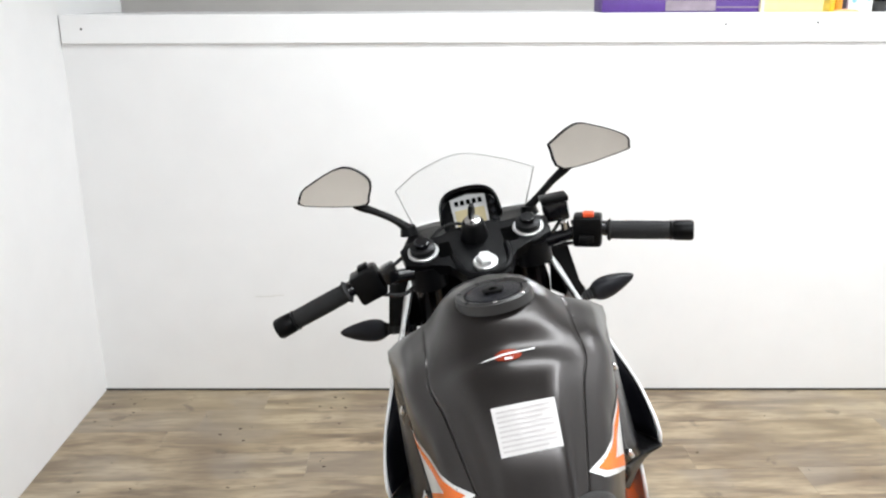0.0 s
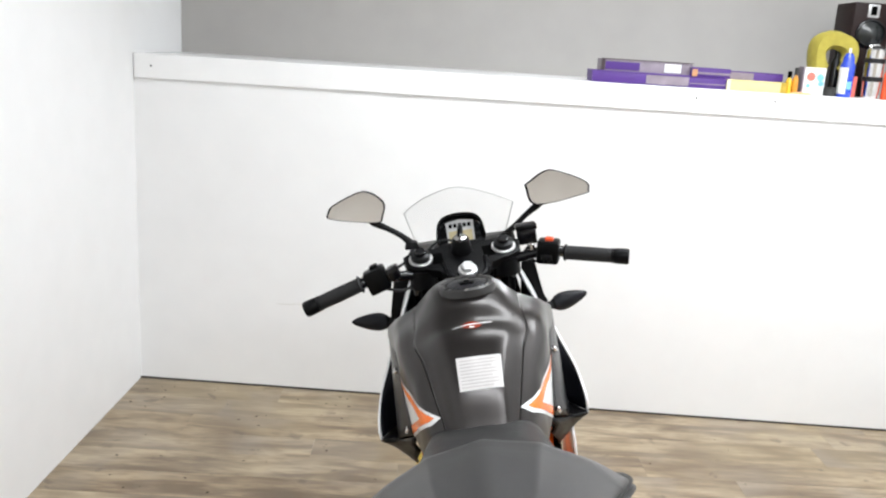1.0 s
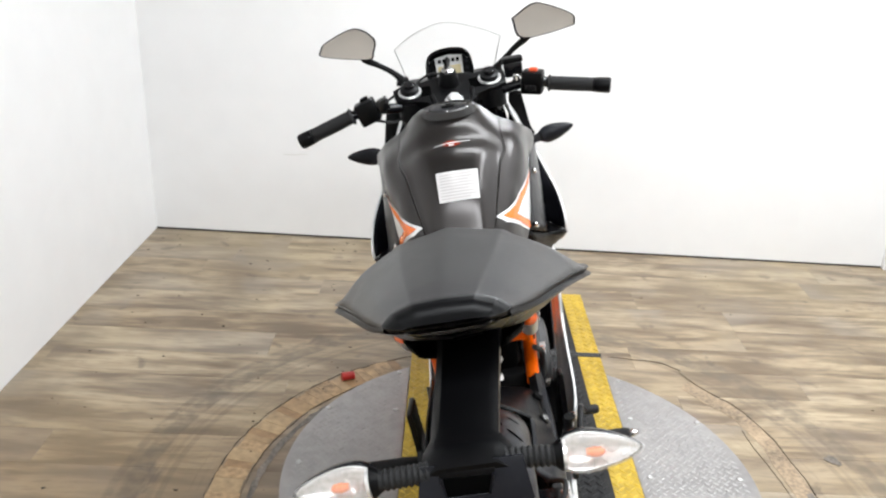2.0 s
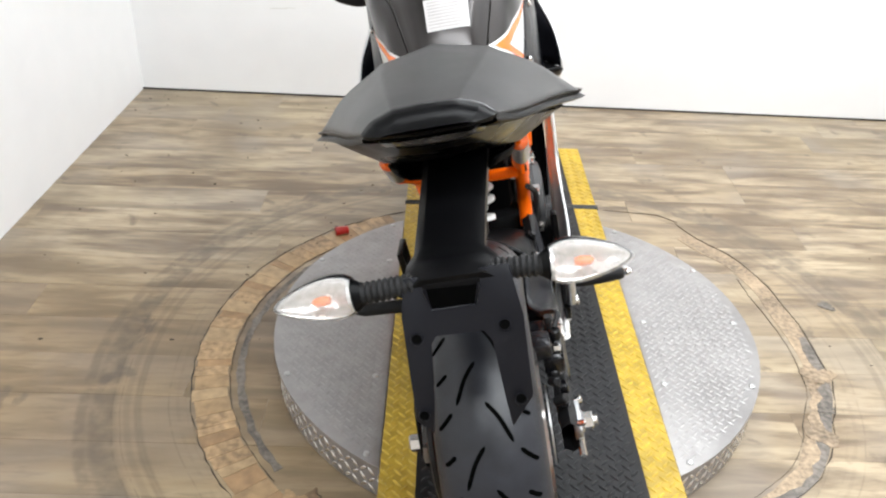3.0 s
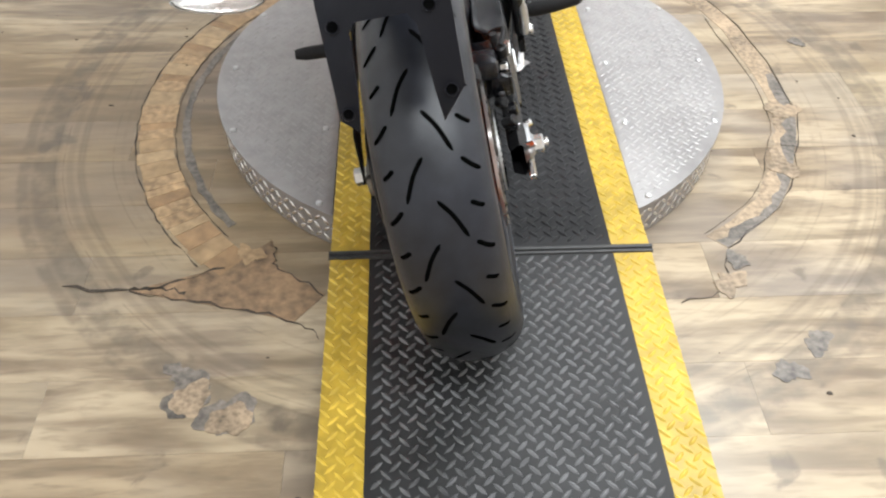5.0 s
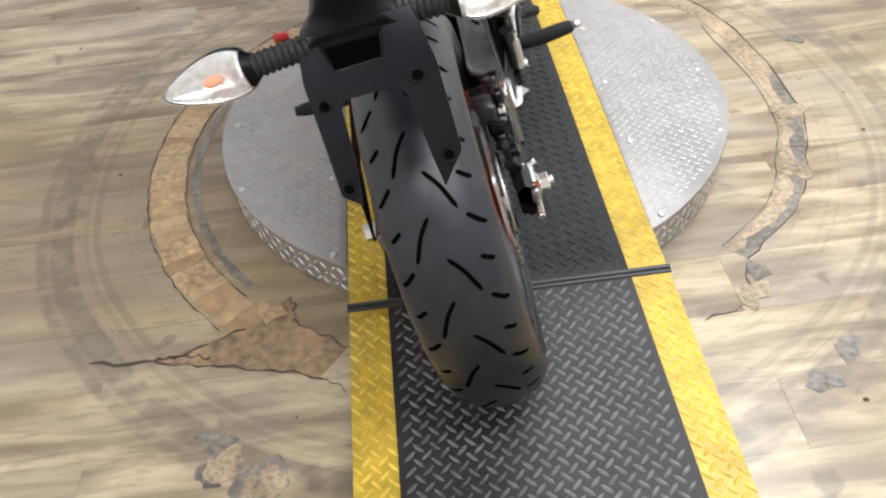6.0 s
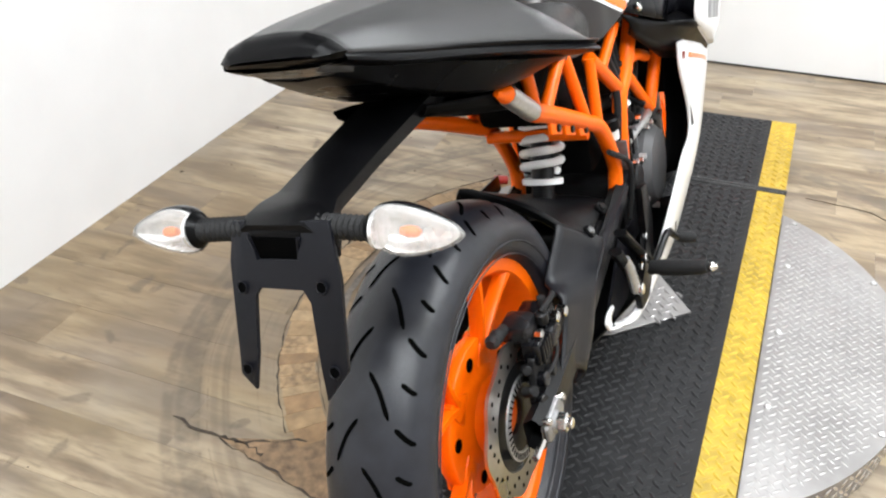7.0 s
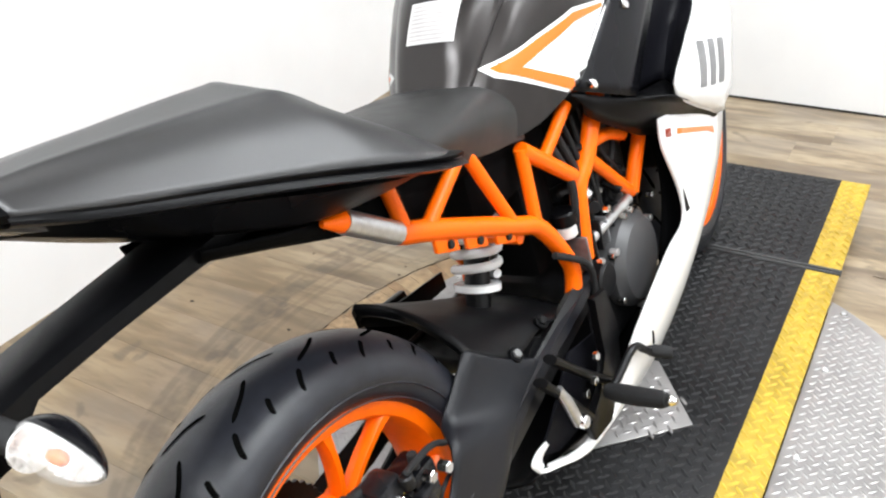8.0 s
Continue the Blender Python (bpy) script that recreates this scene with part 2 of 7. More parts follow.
# added wall that throws light and reflections onto the motorcycle's right flank
struct("bounce_wall", box(B(), (1.735, -0.1, 0), (1.855, 2.284, ROOMH)), WALL, "white painted wall added beside the bay to bounce light")
struct("wall_east", box(B(), (3.3, -4.0, 0), (3.42, 3.1, ROOMH)), WALL, "plain white painted side wall")
struct("wall_south", box(B(), (-1.7, -4.12, 0), (3.4, -4.0, ROOMH)), SOUTH, "plain wall closing the room")
struct("ceiling", box(B(), (-1.8, -4.1, ROOMH), (3.42, 3.2, ROOMH + 0.1)), CEIL, "plain pale ceiling", "ceiling")
struct("floor", box(B(), (-1.8, -4.1, -0.1), (3.42, 3.2, -0.004)), IRON, "dark subfloor under the planks", "floor")

# ---- turntable and ramps ----
TC, TR, TZ = Vector((0, 0.619, 0)), 0.59, 0.09
STRIPZ = 0.094


def lozenges(spots, size=(0.024, 0.0062), h=0.0016):
    """Raised tread bars: (place, along, normal) each, as one list of verts and faces."""
    verts, faces = [], []
    for p, u, n in spots:
        p, u, n = Vector(p), Vector(u).normalized(), Vector(n)
        w = n.cross(u)
        i = len(verts)
        a, b = size[0] / 2, size[1] / 2
        for x, y, z in ((-a, 0, -2e-4), (-a * 0.4, -b, -2e-4), (a * 0.4, -b, -2e-4), (a, 0, -2e-4), (a * 0.4, b, -2e-4), (-a * 0.4, b, -2e-4), (-a * 0.5, 0, h), (0, -b * 0.4, h * 1.1), (0, b * 0.4, h * 1.1), (a * 0.5, 0, h)):
            verts.append(p + x * u + y * w + z * n)
        for f in ((0, 1, 6), (1, 7, 6), (1, 2, 7), (2, 9, 7), (2, 3, 9), (3, 4, 9), (4, 8, 9), (4, 5, 8), (5, 6, 8), (5, 0, 6), (6, 7, 8), (7, 9, 8)):
            faces.append([i + k for k in f])
    return verts, faces


def tread(name, spots, material, parent, size=(0.024, 0.0062), h=0.0016):
    me = bpy.data.meshes.new(name)
    v, f = lozenges(spots, size, h)
    me.from_pydata(v, [], f)
    me.materials.append(material)
    me.shade_smooth()
    me.set_sharp_from_angle(angle=radians(40))
    ob = new(name, me)
    ob.parent = parent
    return tagged(ob, kind="stuff")


def tread_spots(inside, x0, x1, y0, y1, pitch, z):
    """Bars on a grid laid cornerwise, every other one across."""
    out = []
    q = math.sqrt(0.5)
    n = int(max(x1 - x0, y1 - y0) / pitch * 1.5) + 2
    for i in range(-n, n + 1):
        for j in range(-n, n + 1):
            x = (x0 + x1) / 2 + (i + j) * pitch * q
            y = (y0 + y1) / 2 + (i - j) * pitch * q
            if x0 < x < x1 and y0 < y < y1 and inside(x, y):
                s = 1 if (i + j) % 2 else -1
                out.append(((x, y, z(x, y)), (q, s * q, 0), (0, 0, 1)))
    return out


turntable = tagged(new("turntable"), "round bright tread-plate turntable with bolted top", "turntable")
half = 0.2995
for side in (1, -1):
    bm = B()
    a0 = math.acos(half / TR)
    arc = [(TR * math.cos(a) * side, TR * math.sin(a) + TC.y) for a in np.linspace(-a0, a0, 48)]
    plate(bm, arc, 0.008, Matrix.Translation((0, 0, TZ - 0.004)), 0.0015)
    part("top_plate", bm, STEEL, turntable)
bm = B()
lathe(bm, [(0.002, TR - 0.03), (0.002, TR - 0.006), (TZ - 0.009, TR - 0.006), (TZ - 0.009, TR - 0.03)], TC, "z", 96, closed=True)
rim = part("rim", bm, STEEL, turntable)
spots = tread_spots(lambda x, y: (x * x + (y - TC.y) ** 2) < (TR - 0.02) ** 2 and abs(x) > half + 0.014, -0.6, 0.6, 0.02, 1.22, 0.0165, lambda x, y: TZ)
tread("tread_pattern", spots, STEELBAR, turntable, (0.0225, 0.006), 0.0012)
spots = []
for i in range(170):
    a = 2 * math.pi * i / 170
    n = Vector((math.cos(a), math.sin(a), 0))
    t = Vector((-n.y, n.x, 0))
    for j, z in enumerate((0.016, 0.038, 0.060)):
        s = 1 if (i + j) % 2 else -1
        spots.append((TC + (TR - 0.006) * n + Vector((0, 0, z)), t * 0.7 + Vector((0, 0, 0.7 * s)), n))
tread("rim_pattern", spots, CHROME, turntable, (0.026, 0.0072), 0.0024)
for x, y in ((0.328, 0.393), (0.327, 0.148), (0.328, 0.632), (0.328, 0.89), (0.33, 1.09), (0.528, 0.392), (0.555, 0.638), (0.515, 0.885)):
    for s in (1, -1):
        bm = B()
        lathe(bm, [(0, 0.0), (0.0, 0.0075), (0.003, 0.0065), (0.0042, 0.003), (0.003, 0.0)], (x * s, y, TZ), "z", 12)
        part("bolt", bm, ALU, turntable)


def ramp(name, y0, z0, y1, z1, label, black=BLACKTREAD, bar=BLACKBAR, pitch=0.0195):
    """A strip of painted tread plate from (y0, z0) to (y1, z1)."""
    th = tagged(new(name), label, "ramp")
    zf = lambda x, y: z0 + (y - y0) / (y1 - y0) * (z1 - z0)
    lo, hi = min(y0, y1), max(y0, y1)
    for pn, x0, x1, mt in (("black_deck", -0.2255, 0.2255, black), ("yellow_edge", -0.297, -0.2258, YELLOW), ("yellow_edge", 0.2258, 0.297, YELLOW)):
        bm = B()
        box(bm, (x0, lo, -0.006), (x1, hi, 0))
        for v in bm.verts:
            v.co.z += zf(0, v.co.y)
        dk = part(pn, bm, mt, th, "", False)
        sp = tread_spots(lambda x, y: x0 + 0.008 < x < x1 - 0.008, x0 + 0.004, x1 - 0.004, lo + 0.014, hi - 0.012, pitch, zf)
        tread("tread_pattern", sp, bar if mt == black else YELLOWBAR, dk, (0.027, 0.0072), 0.0027)
    return th


ramp("deck_strip", 0.004, STRIPZ, 1.234, STRIPZ, "black tread-plate deck with yellow edges across the turntable")
ramp("rear_ramp", -0.004, STRIPZ, -1.95, 0.05, "long, slightly lighter black tread-plate ramp with yellow edges", RAMPTREAD, RAMPBAR)
ramp("front_deck", 1.243, STRIPZ, 1.685, STRIPZ, "short black tread-plate deck end with yellow edges")
for y in (0.0, 1.2385):
    bm = B()
    tube(bm, [(-0.3, y, STRIPZ + 0.002), (0.3, y, STRIPZ + 0.002)], 0.0052, 8)
    tube(bm, [(-0.3, y - 0.009, STRIPZ + 0.0), (0.3, y - 0.009, STRIPZ + 0.0)], 0.0045, 8)
    tagged(part("hinge_rod", bm, IRON, None), "dark steel hinge rod across the deck", "hinge")
for y0, y1, z1 in ((-0.01, -1.94, 0.042), (1.25, 1.675, STRIPZ - 0.008)):
    for x in (-0.27, 0.27):
        bm = plate(B(), [(y0, 0.0), (y1, 0.0), (y1, z1), (y0, STRIPZ - 0.008)], 0.01, Matrix.Translation((x, 0, 0)) @ Matrix(((0, 0, 1, 0), (1, 0, 0, 0), (0, 1, 0, 0), (0, 0, 0, 1))))
        tagged(part("ramp_support", bm, IRON, None, "", False), "dark steel side rail under a ramp", "support", "side rails")
bm = B()
plate(bm, [(0.145, 0.624), (0.03, 0.77), (-0.15, 0.75), (-0.15, 0.42), (0.0, 0.488)], 0.004, Matrix.Translation((0, 0, STRIPZ + 0.005)), 0.0008)
sp_plate = tagged(part("stand_plate", bm, STEEL, None), "bright tread-plate sheet lying on the deck under the motorcycle", "plate")
sp = tread_spots(lambda x, y: y > 0.52 + (x - 0.0) * 0.5 and y < 0.76 - 0.9 * max(x - 0.02, 0) and x < 0.12, -0.13, 0.13, 0.44, 0.75, 0.0195, lambda x, y: STRIPZ + 0.007)
tread("tread_pattern", sp, STEEL, sp_plate, (0.027, 0.0072), 0.0014)

# ---- motorcycle ----
from mathutils.bvhtree import BVHTree

bike = tagged(new("motorcycle"), "graphite, white and orange sport motorcycle leaning on its stand", "motorcycle")
bike.matrix_world = Matrix.Translation((-0.0436, -0.1014, 0.1755)) @ Matrix.Rotation(radians(0.3), 4, "Z") @ Matrix.Rotation(radians(-11.8), 4, "Y") @ Matrix.Translation((0, 0, -0.0815))


def group_part(name, label=""):
    ob = new(name)
    ob.parent = bike
    if label:
        tagged(ob, label)
    return ob


def cyl(bm, a, b, r, n=16, bev=0.0):
    """A capped cylinder from a to b, with a small chamfer."""
    a, b = Vector(a), Vector(b)
    d = (b - a).normalized()
    if bev:
        return tube(bm, [a, a + d * bev, b - d * bev, b], [r - bev, r, r, r - bev], n)
    return tube(bm, [a, b], r, n)


def wheel(name, centre, R, half, rimw, label, steer=0.0):
    hub = new(name)
    hub.parent = bike
    hub.matrix_local = Matrix.Translation(centre) @ Matrix.Rotation(radians(steer), 4, "Z")
    tagged(hub, label)
    prof = [(-half * 0.66, R - 0.083), (-half * 0.86, R - 0.074), (-half * 0.98, R - 0.057), (-half, R - 0.047), (-half * 0.94, R - 0.034), (-half * 0.77, R - 0.0185), (-half * 0.52, R - 0.008), (-half * 0.26, R - 0.0019), (0, R)]
    prof = prof + [(-a, r) for a, r in prof[-2::-1]]
    prof = [tuple(q) for q in cr(prof, 3)]
    tyre = part("tyre", lathe(B(), prof, (0, 0, 0), "x", 128), RUBBER, hub, angle=60)
    for s in (-1, 1):
        for k_, dr in ((0.9, 0.0765), (0.985, 0.058)):
            part("sidewall_rib", lathe(B(), [(s * half * (k_ - 0.012), R - dr - 0.0012), (s * half * (k_ + 0.014), R - dr), (s * half * (k_ - 0.005), R - dr + 0.0016)], (0, 0, 0), "x", 96, closed=True), RUBBER, tyre)
    # tread grooves laid on as flat strips, black for the shade inside them
    top = [q for q in prof if q[1] >= R - 0.047]
    xs, rs = [q[0] for q in top], [q[1] for q in top]
    verts, faces = [], []

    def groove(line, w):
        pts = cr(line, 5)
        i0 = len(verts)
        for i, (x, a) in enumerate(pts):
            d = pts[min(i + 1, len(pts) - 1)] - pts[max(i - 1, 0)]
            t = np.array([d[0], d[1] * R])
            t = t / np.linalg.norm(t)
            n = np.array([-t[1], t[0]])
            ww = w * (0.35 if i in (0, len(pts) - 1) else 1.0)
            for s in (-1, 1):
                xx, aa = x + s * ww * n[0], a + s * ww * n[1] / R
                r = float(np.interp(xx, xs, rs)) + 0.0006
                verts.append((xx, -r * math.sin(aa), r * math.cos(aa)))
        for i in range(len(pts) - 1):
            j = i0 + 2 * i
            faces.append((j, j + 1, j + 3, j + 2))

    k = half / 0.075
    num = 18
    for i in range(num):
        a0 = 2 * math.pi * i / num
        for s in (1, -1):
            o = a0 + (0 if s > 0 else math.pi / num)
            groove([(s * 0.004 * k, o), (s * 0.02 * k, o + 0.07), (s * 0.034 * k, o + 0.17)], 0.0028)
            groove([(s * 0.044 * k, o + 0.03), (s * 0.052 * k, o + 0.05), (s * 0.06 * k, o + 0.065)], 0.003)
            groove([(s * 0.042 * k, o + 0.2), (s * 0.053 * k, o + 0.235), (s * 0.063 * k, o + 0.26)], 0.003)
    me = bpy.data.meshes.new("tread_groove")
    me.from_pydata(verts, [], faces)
    me.materials.append(HOLLOWBLACK)
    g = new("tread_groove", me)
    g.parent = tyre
    tagged(g, "flat dark curved strips for the shade in the tread grooves", kind="stuff")
    r0 = R - 0.078
    prof = [(-rimw + 0.001, r0 + 0.001), (-rimw, r0 - 0.001), (-rimw + 0.001, r0 - 0.012), (-rimw + 0.003, r0 - 0.022), (-rimw + 0.006, r0 - 0.0245), (-rimw * 0.5, r0 - 0.031), (0, r0 - 0.034)]
    prof = prof + [(-a, r) for a, r in prof[-2::-1]] + [(rimw - 0.004, r0 + 0.001), (rimw * 0.4, r0 - 0.02), (-rimw * 0.4, r0 - 0.02), (-rimw + 0.004, r0 + 0.001)]
    part("rim", lathe(B(), prof, (0, 0, 0), "x", 96, closed=True), ORANGE, hub)
    for i in range(5):
        a0 = 2 * math.pi * i / 5 + radians(27)
        for da in (-1, 1):
            # slim arms of a pair part at the hub plate and meet the rim apart
            bm = B()
            rows = []
            for s in np.linspace(0, 1, 11):
                r_ = 0.088 + (r0 - 0.022 - 0.088) * s
                c = a0 + da * (0.035 + 0.235 * s)
                wd = 0.0078 - 0.0012 * math.sin(math.pi * s) + 0.005 * max(s - 0.8, 0) * 4
                x1 = 0.024 + (rimw - 0.029) * s
                dv = Vector((0, math.cos(c), -math.sin(c)))
                p = Vector((0, r_ * math.sin(c), r_ * math.cos(c)))
                rows.append([p + dv * wd * u + Vector((v, 0, 0)) for u, v in ((-0.7, x1 - 0.021), (-1, x1 - 0.014), (-0.95, x1 - 0.005), (-0.6, x1), (0.6, x1), (0.95, x1 - 0.005), (1, x1 - 0.014), (0.7, x1 - 0.021))])
            grid(bm, rows, True)
            part("spoke", bm, ORANGE, hub, angle=40)
        # web of the plate under the pair, and an eyelet beside it
        bm = B()
        plate(bm, [(r_ * math.sin(a0 + t), r_ * math.cos(a0 + t)) for r_, t in ((0.07, -0.34), (0.092, -0.2), (0.112, -0.1), (0.118, 0.0), (0.112, 0.1), (0.092, 0.2), (0.07, 0.34))], 0.03, Matrix.Translation((0.009, 0, 0)) @ Matrix(((0, 0, 1, 0), (1, 0, 0, 0), (0, 1, 0, 0), (0, 0, 0, 1))), 0.003)
        part("spoke_web", bm, ORANGE, hub)
        ae = a0 - radians(32)
        c = Vector((0.0216, 0.093 * math.sin(ae), 0.093 * math.cos(ae)))
        part("eyelet", tube(B(), [c, c + Vector((0.0016, 0, 0))], 0.0095, 16), HOLLOWBLACK, hub)
    plate_prof = [(-0.006, 0.05), (-0.008, 0.106), (0.002, 0.115), (0.019, 0.1135), (0.0215, 0.111), (0.0215, 0.076), (0.03, 0.062), (0.03, 0.05)]
    part("hub_plate", lathe(B(), plate_prof, (0, 0, 0), "x", 60, closed=True), ORANGE, hub, angle=50)
    part("hub", lathe(B(), [(-0.06, 0.0), (-0.06, 0.028), (-0.03, 0.045), (0.02, 0.062), (0.035, 0.05), (0.06, 0.03), (0.06, 0.0)], (0, 0, 0), "x", 32), ORANGE, hub)
    return hub


rear = wheel("rear_wheel", (0, 0, 0.305), 0.305, 0.071, 0.047, "orange cast rear wheel with a wide black tyre")
front = wheel("front_wheel", (0, 1.335, 0.3), 0.298, 0.053, 0.05, "orange cast front wheel with a black tyre", 4)

# rear brake
DISC = mat("brushed_disc_steel", (0.5, 0.49, 0.47), 0.3, 1.0, var=0.1, scale=60)
bm = B()
n = 72
ro = lambda a: 0.115 + 0.0035 * math.cos(9 * a)
rows = [[(x, r * math.sin(a), r * math.cos(a)) for x, r in ((0.07, 0.078), (0.07, ro(a)), (0.0745, ro(a)), (0.0745, 0.078), (0.07, 0.078))] for a in np.linspace(0, 2 * math.pi, n)]
grid(bm, rows)
disc = part("brake_disc", bm, DISC, rear, "wave-edged steel brake disc")
for i in range(36):
    a = 2 * math.pi * i / 36
    r = (0.088, 0.096, 0.105)[i % 3]
    c = Vector((0.0746, r * math.sin(a), r * math.cos(a)))
    part("disc_hole", cyl(B(), c, c + Vector((0.0006, 0, 0)), 0.0032, 10), HOLLOWBLACK, disc)
part("disc_carrier", lathe(B(), [(0.06, 0.03), (0.066, 0.08), (0.07, 0.08), (0.066, 0.03)], (0, 0, 0), "x", 32, closed=True), ENGINE, rear)
bm = B()
rows = [[(x, r * math.sin(a), r * math.cos(a)) for x, r in ((0.079, 0.048), (0.079, 0.062), (0.082, 0.062), (0.082, 0.048), (0.079, 0.048))] for a in np.linspace(0, 2 * math.pi, 61)]
grid(bm, rows)
ring = part("sensor_ring", bm, ALU, rear, "slotted sensor ring")
for i in range(40):
    a = 2 * math.pi * i / 40
    c = Vector((0.0822, 0.055 * math.sin(a), 0.055 * math.cos(a)))
    d = Vector((0, math.sin(a), math.cos(a))) * 0.0045
    part("slot", cyl(B(), c - d, c + d, 0.0014, 6), HOLLOWBLACK, ring)
cal = group_part("brake_caliper", "black rear brake caliper with steel bolts")
CALIPER = mat("dark_caliper_metal", (0.022, 0.022, 0.025), 0.3, 0.6, var=0.3, scale=90, bump=0.2, bscale=400)
part("caliper_body", box(B(), (0.056, 0.03, 0.405), (0.1, 0.075, 0.437), bev=0.009), CALIPER, cal)
part("piston_housing", box(B(), (0.084, 0.028, 0.372), (0.113, 0.068, 0.41), bev=0.007), GLOSS, cal)
part("caliper_bridge", box(B(), (0.06, 0.078, 0.392), (0.108, 0.124, 0.42), bev=0.007), GLOSS, cal)
part("pad_housing", box(B(), (0.088, 0.074, 0.37), (0.117, 0.112, 0.4), bev=0.006), CALIPER, cal)
for i in range(4):
    part("rib", box(B(), (0.1, 0.034 + i * 0.0095, 0.374), (0.1165, 0.039 + i * 0.0095, 0.405), bev=0.0015), GLOSS, cal)
bm = B()
tube(bm, [(0.064, -0.014, 0.44), (0.064, -0.008, 0.44), (0.064, -0.004, 0.438), (0.064, 0.002, 0.438), (0.064, 0.006, 0.436), (0.064, 0.012, 0.436), (0.064, 0.016, 0.434), (0.064, 0.035, 0.43)], [0.007, 0.0105, 0.0105, 0.0075, 0.0105, 0.0105, 0.0085, 0.0085], 14)
part("slide_boot", bm, GRIP, cal)
for x, y, z, r, l in ((0.113, 0.05, 0.414, 0.0085, 0.012), (0.117, 0.1, 0.408, 0.0105, 0.016), (0.119, 0.128, 0.398, 0.0105, 0.016), (0.115, 0.044, 0.384, 0.008, 0.01), (0.118, 0.086, 0.376, 0.007, 0.01)):
    part("bolt", cyl(B(), (x - 0.012, y, z), (x - 0.012 + l, y, z), r * 0.8, 6, 0.0015), CHROME, cal)
part("banjo", cyl(B(), (0.108, 0.07, 0.418), (0.108, 0.07, 0.436), 0.009, 12, 0.002), ENGINE, cal)
part("bleed_nipple", tube(B(), [(0.1, 0.098, 0.42), (0.1, 0.098, 0.43), (0.1, 0.098, 0.432), (0.1, 0.098, 0.442)], [0.005, 0.005, 0.0075, 0.006], 10), GRIP, cal)
part("brake_hose", tube(B(), [(0.108, 0.07, 0.437), (0.116, 0.1, 0.444), (0.1, 0.14, 0.42), (0.086, 0.2, 0.38), (0.08, 0.35, 0.36), (0.08, 0.48, 0.36)], 0.0042, 8, 5), GRIP, cal)
part("sensor_cable", tube(B(), [(0.1, 0.02, 0.34), (0.113, 0.05, 0.35), (0.112, 0.09, 0.352), (0.1, 0.13, 0.36), (0.088, 0.2, 0.36)], 0.003, 8, 5), GRIP, cal)
bm = B()
plate(bm, [(0.012, 0.29), (0.05, 0.295), (0.075, 0.33), (0.12, 0.37), (0.118, 0.4), (0.05, 0.405), (0.025, 0.385), (0.004, 0.33)], 0.01, Matrix.Translation((0.098, 0, 0)) @ Matrix(((0, 0, 1, 0), (1, 0, 0, 0), (0, 1, 0, 0), (0, 0, 0, 1))), 0.002)
part("caliper_carrier", bm, ENGINE, cal)
for a_, b_, r_ in (((0.1, 0.03, 0.35), (0.116, 0.03, 0.352), 0.011), ((0.1, 0.058, 0.345), (0.118, 0.058, 0.345), 0.008), ((0.1, 0.014, 0.328), (0.115, 0.01, 0.33), 0.009), ((0.092, 0.0, 0.35), (0.11, -0.006, 0.36), 0.008), ((0.09, 0.02, 0.375), (0.1, 0.004, 0.385), 0.007), ((0.1, 0.042, 0.312), (0.12, 0.042, 0.312), 0.009)):
    part("fitting", cyl(B(), a_, b_, r_, 12, 0.0015), GLOSS if r_ > 0.0085 else ENGINE, cal)
adj = group_part("axle_adjuster", "bright axle block with nut")
CASTING = mat("dull_cast_aluminium", (0.36, 0.36, 0.365), 0.42, 0.85, var=0.25, scale=140, bump=0.2, bscale=500)
bm = B()
plate(bm, [(-0.034, -0.012), (-0.026, -0.019), (0.022, -0.02), (0.036, -0.008), (0.036, 0.01), (0.024, 0.021), (-0.02, 0.019), (-0.034, 0.01)], 0.013, Matrix.Translation((0.122, 0.004, 0.303)) @ Matrix(((0, 0, 1, 0), (1, 0, 0, 0), (0, 1, 0, 0), (0, 0, 0, 1))), 0.004)
part("block", bm, CASTING, adj)
part("block_boss", cyl(B(), (0.118, 0.0, 0.303), (0.132, 0.0, 0.303), 0.0175, 20, 0.003), CASTING, adj)
part("clip", cyl(B(), (0.122, 0.03, 0.318), (0.134, 0.032, 0.322), 0.006, 10, 0.001), CHROME, adj)
part("clip", cyl(B(), (0.12, -0.024, 0.322), (0.133, -0.026, 0.325), 0.005, 10, 0.001), CHROME, adj)
part("axle_nut", cyl(B(), (0.128, 0.0, 0.303), (0.146, 0.0, 0.303), 0.014, 6, 0.002), CHROME, adj)
part("axle_end", cyl(B(), (0.14, 0.0, 0.303), (0.153, 0.0, 0.303), 0.008, 14, 0.001), CHROME, adj)
part("adjuster_bolt", cyl(B(), (0.122, -0.075, 0.304), (0.122, -0.04, 0.304), 0.0055, 6, 0.001), CHROME, adj)

